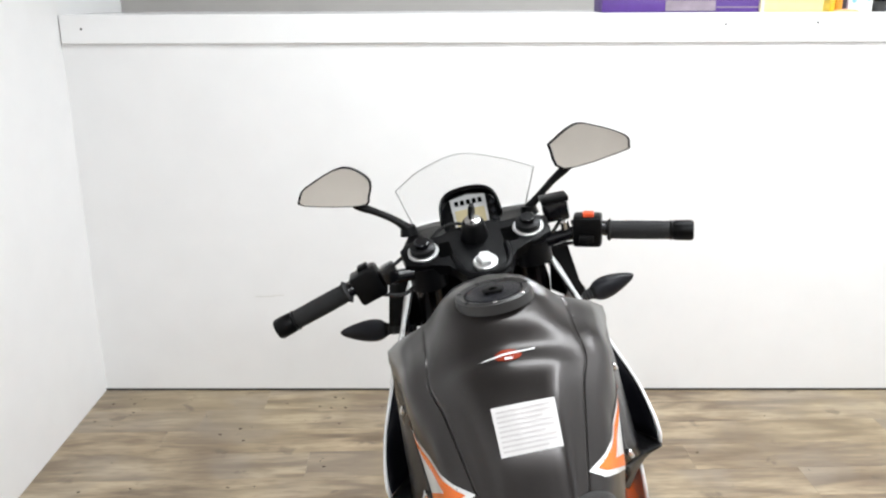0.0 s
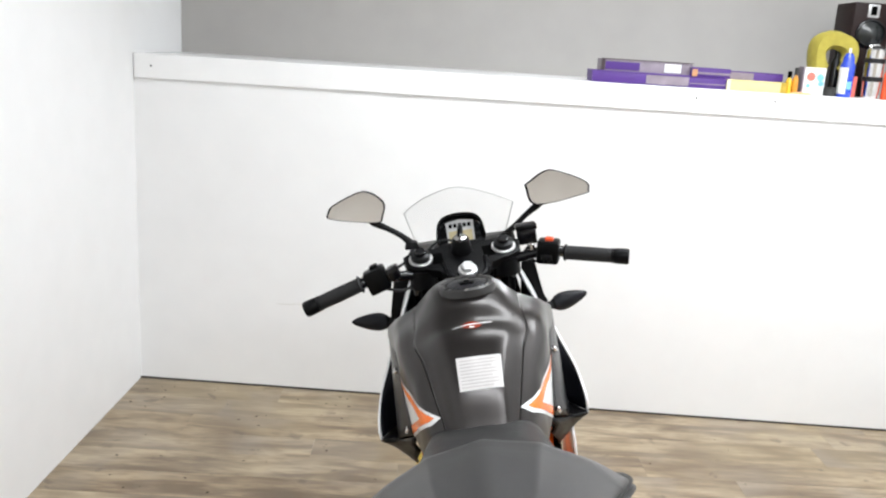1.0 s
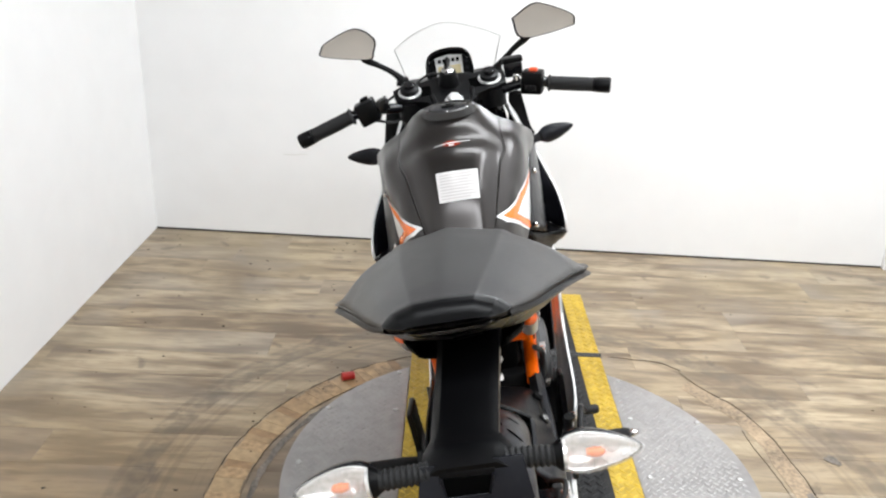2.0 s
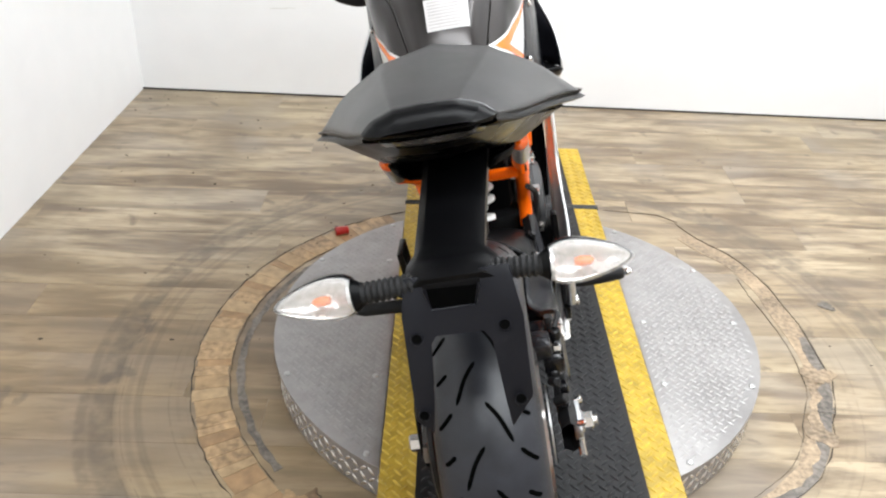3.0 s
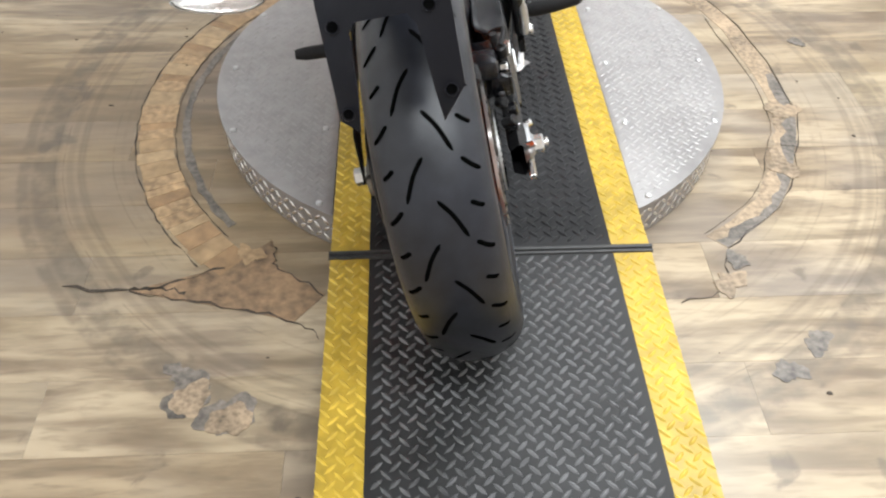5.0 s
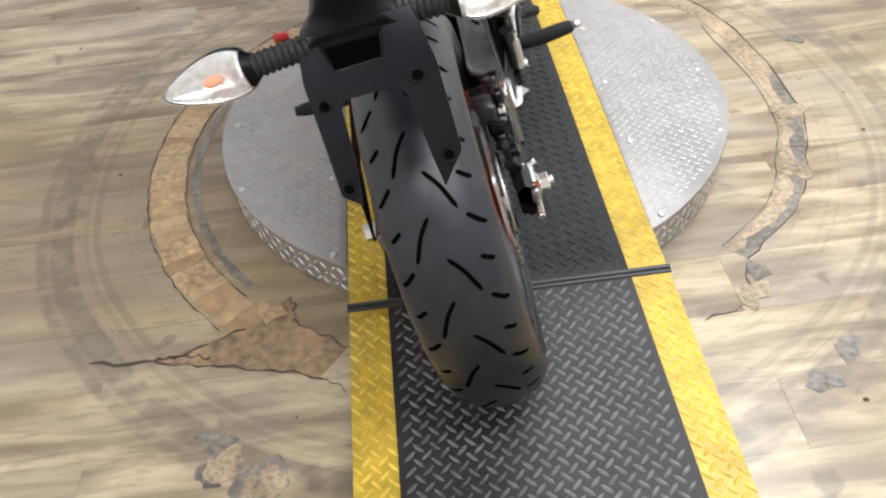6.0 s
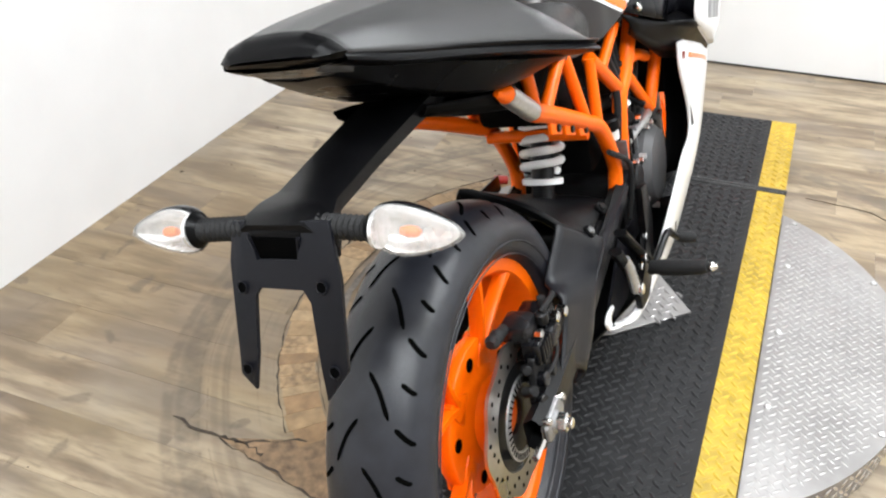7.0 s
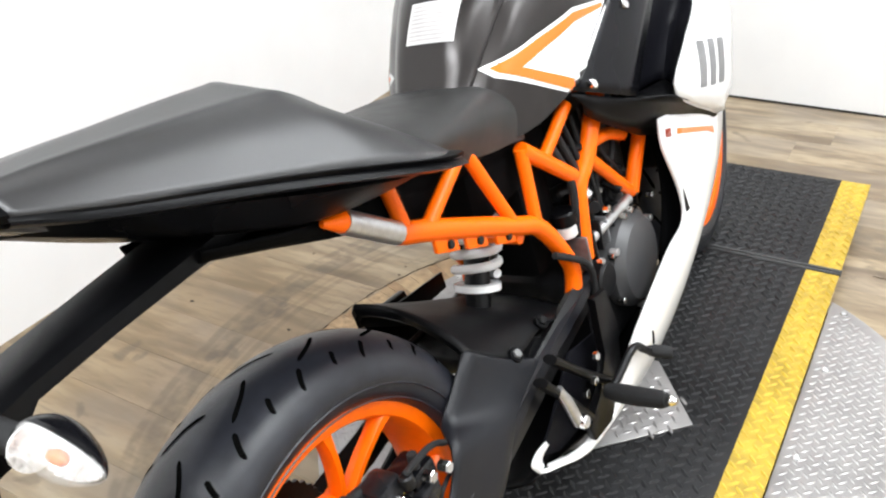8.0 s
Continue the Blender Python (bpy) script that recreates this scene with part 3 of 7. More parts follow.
# tank
TANKS = [
    (0.40, [(0, 0.70), (0.035, 0.698), (0.052, 0.69), (0.06, 0.676), (0.06, 0.66)]),
    (0.44, [(0, 0.748), (0.038, 0.746), (0.056, 0.722), (0.074, 0.7), (0.076, 0.662)]),
    (0.48, [(0, 0.815), (0.044, 0.808), (0.068, 0.768), (0.09, 0.732), (0.093, 0.662)]),
    (0.53, [(0, 0.868), (0.054, 0.858), (0.082, 0.818), (0.109, 0.775), (0.112, 0.664)]),
    (0.565, [(0, 0.889), (0.058, 0.88), (0.092, 0.849), (0.119, 0.8), (0.121, 0.67)]),
    (0.605, [(0, 0.898), (0.06, 0.889), (0.104, 0.864), (0.134, 0.823), (0.132, 0.68)]),
    (0.645, [(0, 0.922), (0.055, 0.912), (0.1, 0.884), (0.144, 0.844), (0.139, 0.695)]),
    (0.70, [(0, 0.935), (0.06, 0.927), (0.1, 0.892), (0.15, 0.85), (0.147, 0.715)]),
    (0.76, [(0, 0.936), (0.058, 0.928), (0.1, 0.892), (0.158, 0.85), (0.153, 0.74)]),
    (0.84, [(0, 0.918), (0.05, 0.907), (0.095, 0.86), (0.176, 0.826), (0.168, 0.76)]),
    (0.90, [(0, 0.87), (0.045, 0.86), (0.085, 0.83), (0.172, 0.8), (0.165, 0.75)]),
    (0.93, [(0, 0.83), (0.04, 0.825), (0.08, 0.8), (0.155, 0.775), (0.15, 0.74)]),
]
bm = B()
CREASED = []
for y, p in TANKS:
    p = [np.array(q) for q in p]
    e = p[2]
    sharp = [p[0], p[1], e + (p[1] - e) * 0.16, e, e + (p[3] - e) * 0.08 + np.array((-0.001, -0.003)), e + (p[3] - e) * 0.2, p[3], p[4]]
    # the crease on the flanks runs out below the shoulders
    soft_ = cr(p, 25)[[0, 25, 46, 50, 52, 55, 75, 100]]
    k = min(max((0.63 - y) / 0.05, 0.0), 1.0)
    CREASED.append((y, [a * k + b * (1 - k) for a, b in zip(sharp, soft_)]))
body(bm, CREASED, 5, 3)
tank = part("fuel_tank", bm, TANKPAINT, bike, "satin graphite fuel tank", angle=40)
bmt = bmesh.new()
bmt.from_mesh(tank.data)
TANKTREE = BVHTree.FromBMesh(bmt)


def decal(name, poly, tree, origin, way, material, parent, label="", step=0.004, lift=0.0012):
    """A thin sticker: a polygon in two coordinates, laid on the surface that rays along way meet. origin maps (u, v) to a start point."""
    bm = bmesh.new()
    us, vs_ = [p[0] for p in poly], [p[1] for p in poly]
    vs = [bm.verts.new((u, v, 0)) for u, v in poly]
    f = bm.faces.new(vs)
    for axis, lo, hi in ((0, min(us), max(us)), (1, min(vs_), max(vs_))):
        c = lo + step
        while c < hi:
            n = Vector((1, 0, 0)) if axis == 0 else Vector((0, 1, 0))
            bmesh.ops.bisect_plane(bm, geom=bm.verts[:] + bm.edges[:] + bm.faces[:], plane_co=n * c, plane_no=n)
            c += step
    way = Vector(way)
    dead = []
    for v in bm.verts:
        hit, nrm, _, _ = tree.ray_cast(Vector(origin(v.co.x, v.co.y)), way)
        if hit is None:
            dead.append(v)
        else:
            v.co = hit - way * lift
    bmesh.ops.delete(bm, geom=dead, context="VERTS")
    return part(name, bm, material, parent, label)


WHITEFILM = mat("white_film", (0.8, 0.8, 0.8), 0.25, var=0.02, coat=0.3)
ORANGEFILM = mat("orange_film", (0.88, 0.17, 0.01), 0.25, var=0.03, coat=0.3)
GREYFILM = mat("grey_film", (0.16, 0.16, 0.165), 0.35)
# warning sticker on the back of the tank, seen square from behind and above
BACKWAY = Vector((0, 0.84, -0.54)).normalized()
UPB = Vector((0, 0.54, 0.84)).normalized()


def back_origin(u, v):
    return Vector((0, 0.495, 0.838)) - BACKWAY * 0.15 + Vector((u, 0, 0)) + UPB * v


sticker = decal("warning_sticker", [(-0.03, -0.031), (0.046, -0.031), (0.049, 0.029), (-0.031, 0.03)], TANKTREE, back_origin, BACKWAY, PAPER, tank, "white paper warning sticker with printed lines")
for i in range(9):
    v = 0.023 - i * 0.006
    decal("print_line", [(-0.026, v - 0.0011), (0.042 - (0.012 if i % 3 == 2 else 0), v - 0.0011), (0.042 - (0.012 if i % 3 == 2 else 0), v + 0.0011), (-0.026, v + 0.0011)], TANKTREE, back_origin, BACKWAY, INK, sticker, step=0.02, lift=0.002)
# badge: a red round with pale wings, plain shapes
TOPWAY = Vector((0, 0.35, -0.94)).normalized()


def top_origin(u, v):
    return Vector((0.005, 0.58, 0.906)) - TOPWAY * 0.12 + Vector((u, 0, 0)) + Vector((0, 0.94, 0.35)) * v


BADGERED = mat("badge_red", (0.24, 0.03, 0.012), 0.3)
badge = decal("badge", [(0.018 * math.cos(a), 0.0125 * math.sin(a)) for a in np.linspace(0, 2 * math.pi, 24, endpoint=False)], TANKTREE, top_origin, TOPWAY, BADGERED, tank, "red round badge with pale wings", 0.006)
for poly in ([(-0.038, -0.004), (-0.006, -0.001), (0.036, 0.006), (0.038, 0.009), (0.0, 0.004), (-0.03, -0.001)], [(-0.005, -0.011), (0.005, -0.0105), (0.005, -0.006), (-0.005, -0.006)]):
    decal("badge_wing", poly, TANKTREE, top_origin, TOPWAY, WHITEFILM, badge, step=0.008, lift=0.002)
# triangular side graphics
for s in (1, -1):
    side_origin = lambda u, v, s=s: Vector((s * 0.4, u, v))
    w_ = decal("side_graphic", [(0.482, 0.768), (0.488, 0.752), (0.625, 0.668), (0.735, 0.755), (0.727, 0.778), (0.64, 0.792)], TANKTREE, side_origin, (-s, 0, 0), WHITEFILM, tank, "white and orange triangular side graphic", 0.008)
    decal("orange_border", [(0.49, 0.765), (0.495, 0.756), (0.617, 0.678), (0.63, 0.69), (0.528, 0.75), (0.64, 0.772), (0.72, 0.768), (0.72, 0.774), (0.64, 0.786)], TANKTREE, side_origin, (-s, 0, 0), ORANGEFILM, w_, "", 0.008, 0.002)
bmt.free()

# filler cap
cap = group_part("filler_cap", "black filler cap with a keyhole")
CAPM = Matrix.Translation((0.006, 0.704, 0.936)) @ Matrix.Rotation(radians(-1), 4, "X") @ Matrix.Diagonal((1.0, 0.97, 1, 1))
part("cap_ring", lathe(B(), [(-0.012, 0.056), (0.002, 0.055), (0.005, 0.05), (0.003, 0.043), (-0.004, 0.043)], (0, 0, 0), "z", 48, CAPM), mat("satin_grey_ring", (0.022, 0.021, 0.021), 0.35, var=0.1, scale=150), cap)
part("lid", lathe(B(), [(-0.004, 0.0), (0.0035, 0.0), (0.0045, 0.03), (0.0035, 0.04), (-0.004, 0.0425)], (0, 0, 0), "z", 48, CAPM), GREYPLASTIC, cap)
bm = B()
plate(bm, [(-0.012, -0.016), (0.012, -0.016), (0.016, 0.0), (0.012, 0.012), (-0.012, 0.012), (-0.016, 0.0)], 0.004, CAPM @ Matrix.Translation((0, 0.002, 0.006)), 0.001)
part("key_flap", bm, PLASTIC, cap)
part("keyhole", cyl(B(), CAPM @ Vector((0, -0.002, 0.0078)), CAPM @ Vector((0, -0.002, 0.0086)), 0.006, 12), HOLLOWBLACK, cap)
for i in range(7):
    a = 2 * math.pi * i / 7 + 0.2
    c = CAPM @ Vector((0.0495 * math.cos(a), 0.0495 * math.sin(a), 0.003))
    part("screw", cyl(B(), c, c + Vector((0, 0, 0.0022)), 0.0035, 10, 0.0006), CHROME if i in (5, 6) else PLASTIC, cap)

# seats
bm = B()
body(bm, [
    (0.225, [(0, 0.79), (0.06, 0.787), (0.105, 0.775), (0.128, 0.762), (0.118, 0.745)]),
    (0.27, [(0, 0.781), (0.06, 0.778), (0.107, 0.766), (0.124, 0.75), (0.112, 0.724)]),
    (0.34, [(0, 0.773), (0.065, 0.769), (0.104, 0.757), (0.117, 0.735), (0.104, 0.698)]),
    (0.42, [(0, 0.763), (0.06, 0.759), (0.096, 0.747), (0.108, 0.72), (0.1, 0.674)]),
    (0.475, [(0, 0.755), (0.058, 0.75), (0.09, 0.737), (0.103, 0.71), (0.098, 0.662)]),
    (0.51, [(0, 0.745), (0.058, 0.738), (0.088, 0.722), (0.1, 0.698), (0.096, 0.652)]),
    (0.522, [(0, 0.735), (0.056, 0.728), (0.084, 0.712), (0.094, 0.69), (0.09, 0.648)]),
    (0.526, [(0, 0.72), (0.05, 0.712), (0.074, 0.698), (0.082, 0.68), (0.08, 0.65)]),
])
part("rider_seat", bm, SEAT, bike, "black vinyl rider seat")
COWLS = [
    (-0.165, [(0, 0.922), (0.035, 0.92), (0.058, 0.912), (0.072, 0.9)]),
    (-0.1, [(0, 0.92), (0.045, 0.915), (0.08, 0.899), (0.1, 0.875)]),
    (0.0, [(0, 0.912), (0.06, 0.902), (0.105, 0.875), (0.136, 0.842)]),
    (0.09, [(0, 0.902), (0.07, 0.888), (0.13, 0.852), (0.166, 0.81)]),
    (0.13, [(0, 0.893), (0.075, 0.877), (0.14, 0.84), (0.181, 0.795)]),
    (0.18, [(0, 0.848), (0.08, 0.836), (0.148, 0.812), (0.194, 0.776)]),
    (0.23, [(0, 0.798), (0.08, 0.793), (0.145, 0.777), (0.19, 0.756)]),
    (0.26, [(0, 0.772), (0.08, 0.767), (0.13, 0.757), (0.165, 0.742)]),
]
bm = B()
FOLDED = []
for y, p in COWLS:
    p = [np.array(q) for q in p]
    e = p[1] + np.array((0, 0.0006))
    FOLDED.append((y, [p[0], e + (p[0] - e) * 0.25, e, e + (p[2] - e) * 0.2, p[2], p[3]]))
body(bm, FOLDED, 6, 4)
solid(part("seat_cowl", bm, COWL, bike, "dark grey tail seat cover"), 0.008)
def crisp(sections, near=0.1):
    """Sections with every inner corner held tight by two points beside it."""
    out = []
    for y, p in sections:
        p = [np.array(q, float) for q in p]
        q = [p[0]]
        for a, b, c in zip(p, p[1:], p[2:]):
            q += [b + (a - b) * near, b + (c - b) * near]
        out.append((y, q + [p[-1]]))
    return out


# black lip under the cover, then the tail side panels
bm = B()
body(bm, [
    (-0.166, [(0.0, 0.9), (0.06, 0.9), (0.071, 0.897), (0.066, 0.889), (0, 0.885)]),
    (-0.1, [(0.0, 0.88), (0.088, 0.878), (0.099, 0.871), (0.092, 0.861), (0, 0.86)]),
    (0.0, [(0.0, 0.85), (0.124, 0.845), (0.135, 0.838), (0.128, 0.827), (0, 0.82)]),
    (0.09, [(0.0, 0.82), (0.154, 0.813), (0.165, 0.806), (0.158, 0.795), (0, 0.79)]),
    (0.18, [(0.0, 0.79), (0.182, 0.779), (0.193, 0.772), (0.186, 0.761), (0, 0.75)]),
    (0.235, [(0.0, 0.76), (0.176, 0.761), (0.186, 0.753), (0.178, 0.742), (0, 0.735)]),
    (0.262, [(0.0, 0.75), (0.15, 0.748), (0.16, 0.74), (0.152, 0.732), (0, 0.73)]),
])
part("cowl_lip", bm, PLASTIC, bike, "thin black lip under the seat cover")
bm = B()
body(bm, crisp([
    (-0.15, [(0.0, 0.887), (0.05, 0.887), (0.06, 0.884), (0.04, 0.872), (0, 0.868)]),
    (-0.08, [(0.0, 0.86), (0.08, 0.862), (0.092, 0.856), (0.056, 0.832), (0, 0.825)]),
    (0.0, [(0.0, 0.83), (0.112, 0.832), (0.122, 0.824), (0.07, 0.79), (0, 0.782)]),
    (0.08, [(0.0, 0.8), (0.14, 0.802), (0.15, 0.793), (0.098, 0.757), (0, 0.75)]),
    (0.15, [(0.0, 0.77), (0.16, 0.778), (0.166, 0.769), (0.115, 0.744), (0, 0.74)]),
    (0.21, [(0.0, 0.75), (0.16, 0.758), (0.162, 0.752), (0.118, 0.735), (0, 0.73)]),
    (0.255, [(0.0, 0.74), (0.138, 0.742), (0.14, 0.738), (0.116, 0.73), (0, 0.727)]),
]), 4, 2)
part("tail_fairing", bm, mat("satin_black_fairing", (0.0026, 0.0026, 0.003), 0.3, var=0.1, scale=80, spec=0.13), bike, "satin black tail side fairing")
bm = B()
body(bm, [(-0.02, [(0, 0.772), (0.05, 0.774), (0.06, 0.785)]), (0.06, [(0, 0.742), (0.07, 0.745), (0.084, 0.76)]), (0.13, [(0, 0.712), (0.074, 0.716), (0.084, 0.74)]), (0.24, [(0, 0.672), (0.074, 0.676), (0.08, 0.72)])])
solid(part("under_tray", bm, INNER, bike, "black tray under the tail"), 0.004)
# tail end cap and lamp
bm = B()
body(bm, crisp([
    (-0.164, [(0, 0.9228), (0.035, 0.9208), (0.0585, 0.9128), (0.0735, 0.9), (0.069, 0.893), (0, 0.888)]),
    (-0.172, [(0, 0.92), (0.034, 0.919), (0.056, 0.912), (0.069, 0.901), (0.064, 0.895), (0, 0.891)]),
    (-0.179, [(0, 0.914), (0.032, 0.913), (0.052, 0.909), (0.06, 0.9015), (0.056, 0.898), (0, 0.895)]),
    (-0.184, [(0, 0.904), (0.03, 0.904), (0.045, 0.903), (0.05, 0.902), (0.045, 0.901), (0, 0.901)]),
]), 3, 2)
part("tail_cap", bm, PLASTIC, bike, "black tail end cap")
lamp = group_part("tail_lamp", "clear tail lamp under the seat cover")
bm = B()
body(bm, [
    (-0.172, [(0, 0.89), (0.04, 0.89), (0.046, 0.889), (0.036, 0.888), (0, 0.888)]),
    (-0.15, [(0, 0.884), (0.05, 0.887), (0.059, 0.884), (0.042, 0.874), (0, 0.871)]),
    (-0.09, [(0, 0.85), (0.064, 0.863), (0.076, 0.857), (0.048, 0.841), (0, 0.838)]),
    (-0.02, [(0, 0.8), (0.07, 0.826), (0.086, 0.82), (0.052, 0.806), (0, 0.803)]),
])
part("lamp_lens", bm, mat("smoked_lamp_plastic", (0.09, 0.09, 0.094), 0.14, var=0.15, scale=90, spec=0.5), lamp, "smoked glossy lamp cover")

# plate hanger
bm = B()
rows = []
for y, xl, xr, zt, th in ((0.13, -0.034, 0.06, 0.80, 0.03), (0.06, -0.032, 0.056, 0.794, 0.026), (-0.03, -0.033, 0.05, 0.787, 0.022), (-0.12, -0.037, 0.043, 0.779, 0.02), (-0.2, -0.041, 0.038, 0.771, 0.02), (-0.225, -0.048, 0.05, 0.773, 0.032), (-0.246, -0.05, 0.056, 0.772, 0.044), (-0.26, -0.044, 0.046, 0.767, 0.046)):
    rows.append([(xl, y, zt - th), (xl, y, zt - 0.006), (xl * 0.72, y, zt + 0.002), (xr * 0.72, y, zt + 0.002), (xr, y, zt - 0.006), (xr, y, zt - th), (xr * 0.6, y, zt - th * 0.6), (xl * 0.6, y, zt - th * 0.6)])
vs = grid(bm, rows, True)
bm.faces.new(vs[0]), bm.faces.new(vs[-1])
part("plate_hanger", bm, PLASTIC, bike, "black plastic plate hanger arm")
tilt = -math.atan2(0.029, 0.079)
BRK = Matrix.Translation((0, -0.2555, 0.766)) @ Matrix.Rotation(tilt, 4, "X") @ Matrix(((1, 0, 0, 0), (0, 0, 1, 0), (0, -1, 0, 0), (0, 0, 0, 1)))
bracket = group_part("plate_bracket", "dark grey forked plate bracket")
outl = [(-0.05, -0.005), (-0.034, -0.005), (-0.026, 0.034), (0.024, 0.034), (0.03, -0.005), (0.062, -0.005), (0.069, 0.05), (0.067, 0.14), (0.04, 0.172), (0.037, 0.14), (0.034, 0.074), (0.026, 0.061), (-0.026, 0.06), (-0.033, 0.069), (-0.038, 0.13), (-0.045, 0.168), (-0.062, 0.152), (-0.06, 0.1), (-0.058, 0.035)]
part("bracket_plate", plate(B(), outl, 0.005, BRK, 0.001), GREYPLASTIC, bracket, angle=30)
for x, s in ((-0.046, 0.061), (0.048, 0.058), (-0.052, 0.146), (0.053, 0.141)):
    c = BRK @ Vector((x, s, 0))
    nrm = (BRK.to_3x3() @ Vector((0, 0, 1))).normalized()
    part("hole_rim", tube(B(), [c - nrm * 0.005 + 0.0062 * (math.cos(a) * (BRK.to_3x3() @ Vector((1, 0, 0))) + math.sin(a) * (BRK.to_3x3() @ Vector((0, 1, 0)))) for a in np.linspace(0, 2 * math.pi, 17)], 0.0008, 6, caps=False), GREYPLASTIC, bracket)
    part("hole", cyl(B(), c - nrm * 0.0042, c + nrm * 0.0042, 0.0052, 14), HOLLOWBLACK, bracket)
bm = B()
box(bm, (-0.032, -0.262, 0.722), (0.031, -0.25, 0.764), bev=0.004)
part("lamp_box", bm, PLASTIC, bracket, "black plate lamp housing")
YM = Matrix(((1, 0, 0, 0), (0, 0, 1, 0), (0, 1, 0, 0), (0, 0, 0, 1)))
# no hollow here: a flat black sheet gives the recess its shade
part("recess_shade", plate(B(), [(-0.027, 0.758), (0.027, 0.756), (0.018, 0.727), (-0.025, 0.73)], 0.002, Matrix.Translation((0, -0.2625, 0)) @ YM), HOLLOWBLACK, bracket, "flat black sheet for the shade in the recess")
part("recess_rim", tube(B(), [(0.028, -0.264, 0.758), (0.019, -0.265, 0.7255), (-0.026, -0.265, 0.7285), (-0.029, -0.264, 0.759)], 0.0018, 8), GREYPLASTIC, bracket)


REFLECT = mat("lamp_reflector", (0.85, 0.84, 0.83), 0.22, 0.6, var=0.45, scale=200, bump=0.5, bscale=160)


def indicator(name, root, tip, body_r, lens_mat, label, ribs=True):
    """A turn signal: ribbed rubber stalk, dark cup, pointed lens with a bulb."""
    g = group_part(name, label)
    root, tip = Vector(root), Vector(tip)
    d = (tip - root).normalized()
    L = (tip - root).length
    pts, rs = [], []
    for i in range(19):
        pts.append(root + d * (L * 0.38 * i / 18))
        rs.append(0.0128 if i % 2 else 0.0104)
    part("stalk", tube(B(), pts, rs, 12), GRIP, g)
    c0 = root + d * L * 0.36
    prof = [(0.0, 0.5), (0.04, 0.62), (0.09, 0.76)]
    bm = B()
    tube(bm, [c0 + d * (L * 0.64 * t) for t, _ in prof], [body_r * r for _, r in prof], 20, 2, flat=(0.85, 1.0))
    part("cup", bm, PLASTIC, g)
    prof = [(0.09, 0.78), (0.16, 0.95), (0.3, 1.06), (0.5, 0.98), (0.75, 0.68), (0.93, 0.34), (1.0, 0.08)]

    def teardrop(fore=1.0, aft=1.0):
        bm = tube(B(), [c0 + d * (L * 0.64 * t) for t, _ in prof], [body_r * r for _, r in prof], 24, 3, flat=(0.8, 1.0))
        for v in bm.verts:
            off = v.co.y - c0.y
            v.co.y = c0.y + off * (fore if off > 0 else aft)
        return bm

    if lens_mat == LENS:
        # clear lens on the rear half, black shell on the front half
        for pn, mt, sgn, lb in (("lens", LENS, 1, "clear pointed lens"), ("shell", GLOSS, -1, "black shell")):
            bm = teardrop(1.3, 0.6)
            bmesh.ops.bisect_plane(bm, geom=bm.verts[:] + bm.edges[:] + bm.faces[:], plane_co=c0 + Vector((0, 0.001, 0)), plane_no=Vector((0, sgn, 0)), clear_outer=True)
            solid(part(pn, bm, mt, g, lb), 0.0012)
    else:
        part("lens", teardrop(), lens_mat, g, "pointed lens")
    if lens_mat == LENS:
        b0 = c0 + d * L * 0.64 * 0.36
        part("bulb", tube(B(), [b0, b0 + d * 0.008, b0 + d * 0.016, b0 + d * 0.02], [0.004, 0.0058, 0.005, 0.0016], 14), BULB, g, "amber bulb")
        part("lamp_base", tube(B(), [c0 + d * (L * 0.64 * 0.1), c0 + d * (L * 0.64 * 0.135)], body_r * 0.72, 20), REFLECT, g, "pale lamp base")
        bm = teardrop(1.15, 1.0)
        bmesh.ops.bisect_plane(bm, geom=bm.verts[:] + bm.edges[:] + bm.faces[:], plane_co=c0 + Vector((0, 0.0, 0)), plane_no=Vector((0, -1, 0)), clear_outer=True)
        mid = c0 + d * L * 0.25
        for v in bm.verts:
            v.co = mid + (v.co - mid) * 0.93
        solid(part("reflector", bm, REFLECT, g, "silvery reflector"), 0.0006)
    return g


indicator("indicator", (0.04, -0.244, 0.76), (0.192, -0.248, 0.753), 0.0255, LENS, "clear rear turn signal with an amber bulb")
indicator("indicator", (-0.04, -0.25, 0.76), (-0.196, -0.25, 0.752), 0.0255, LENS, "clear rear turn signal with an amber bulb")
indicator("indicator", (0.16, 1.2, 0.695), (0.308, 1.215, 0.722), 0.0225, GREYPLASTIC, "black front turn signal on a ribbed stalk")
indicator("indicator", (-0.15, 1.2, 0.715), (-0.306, 1.205, 0.734), 0.0225, GREYPLASTIC, "black front turn signal on a ribbed stalk")

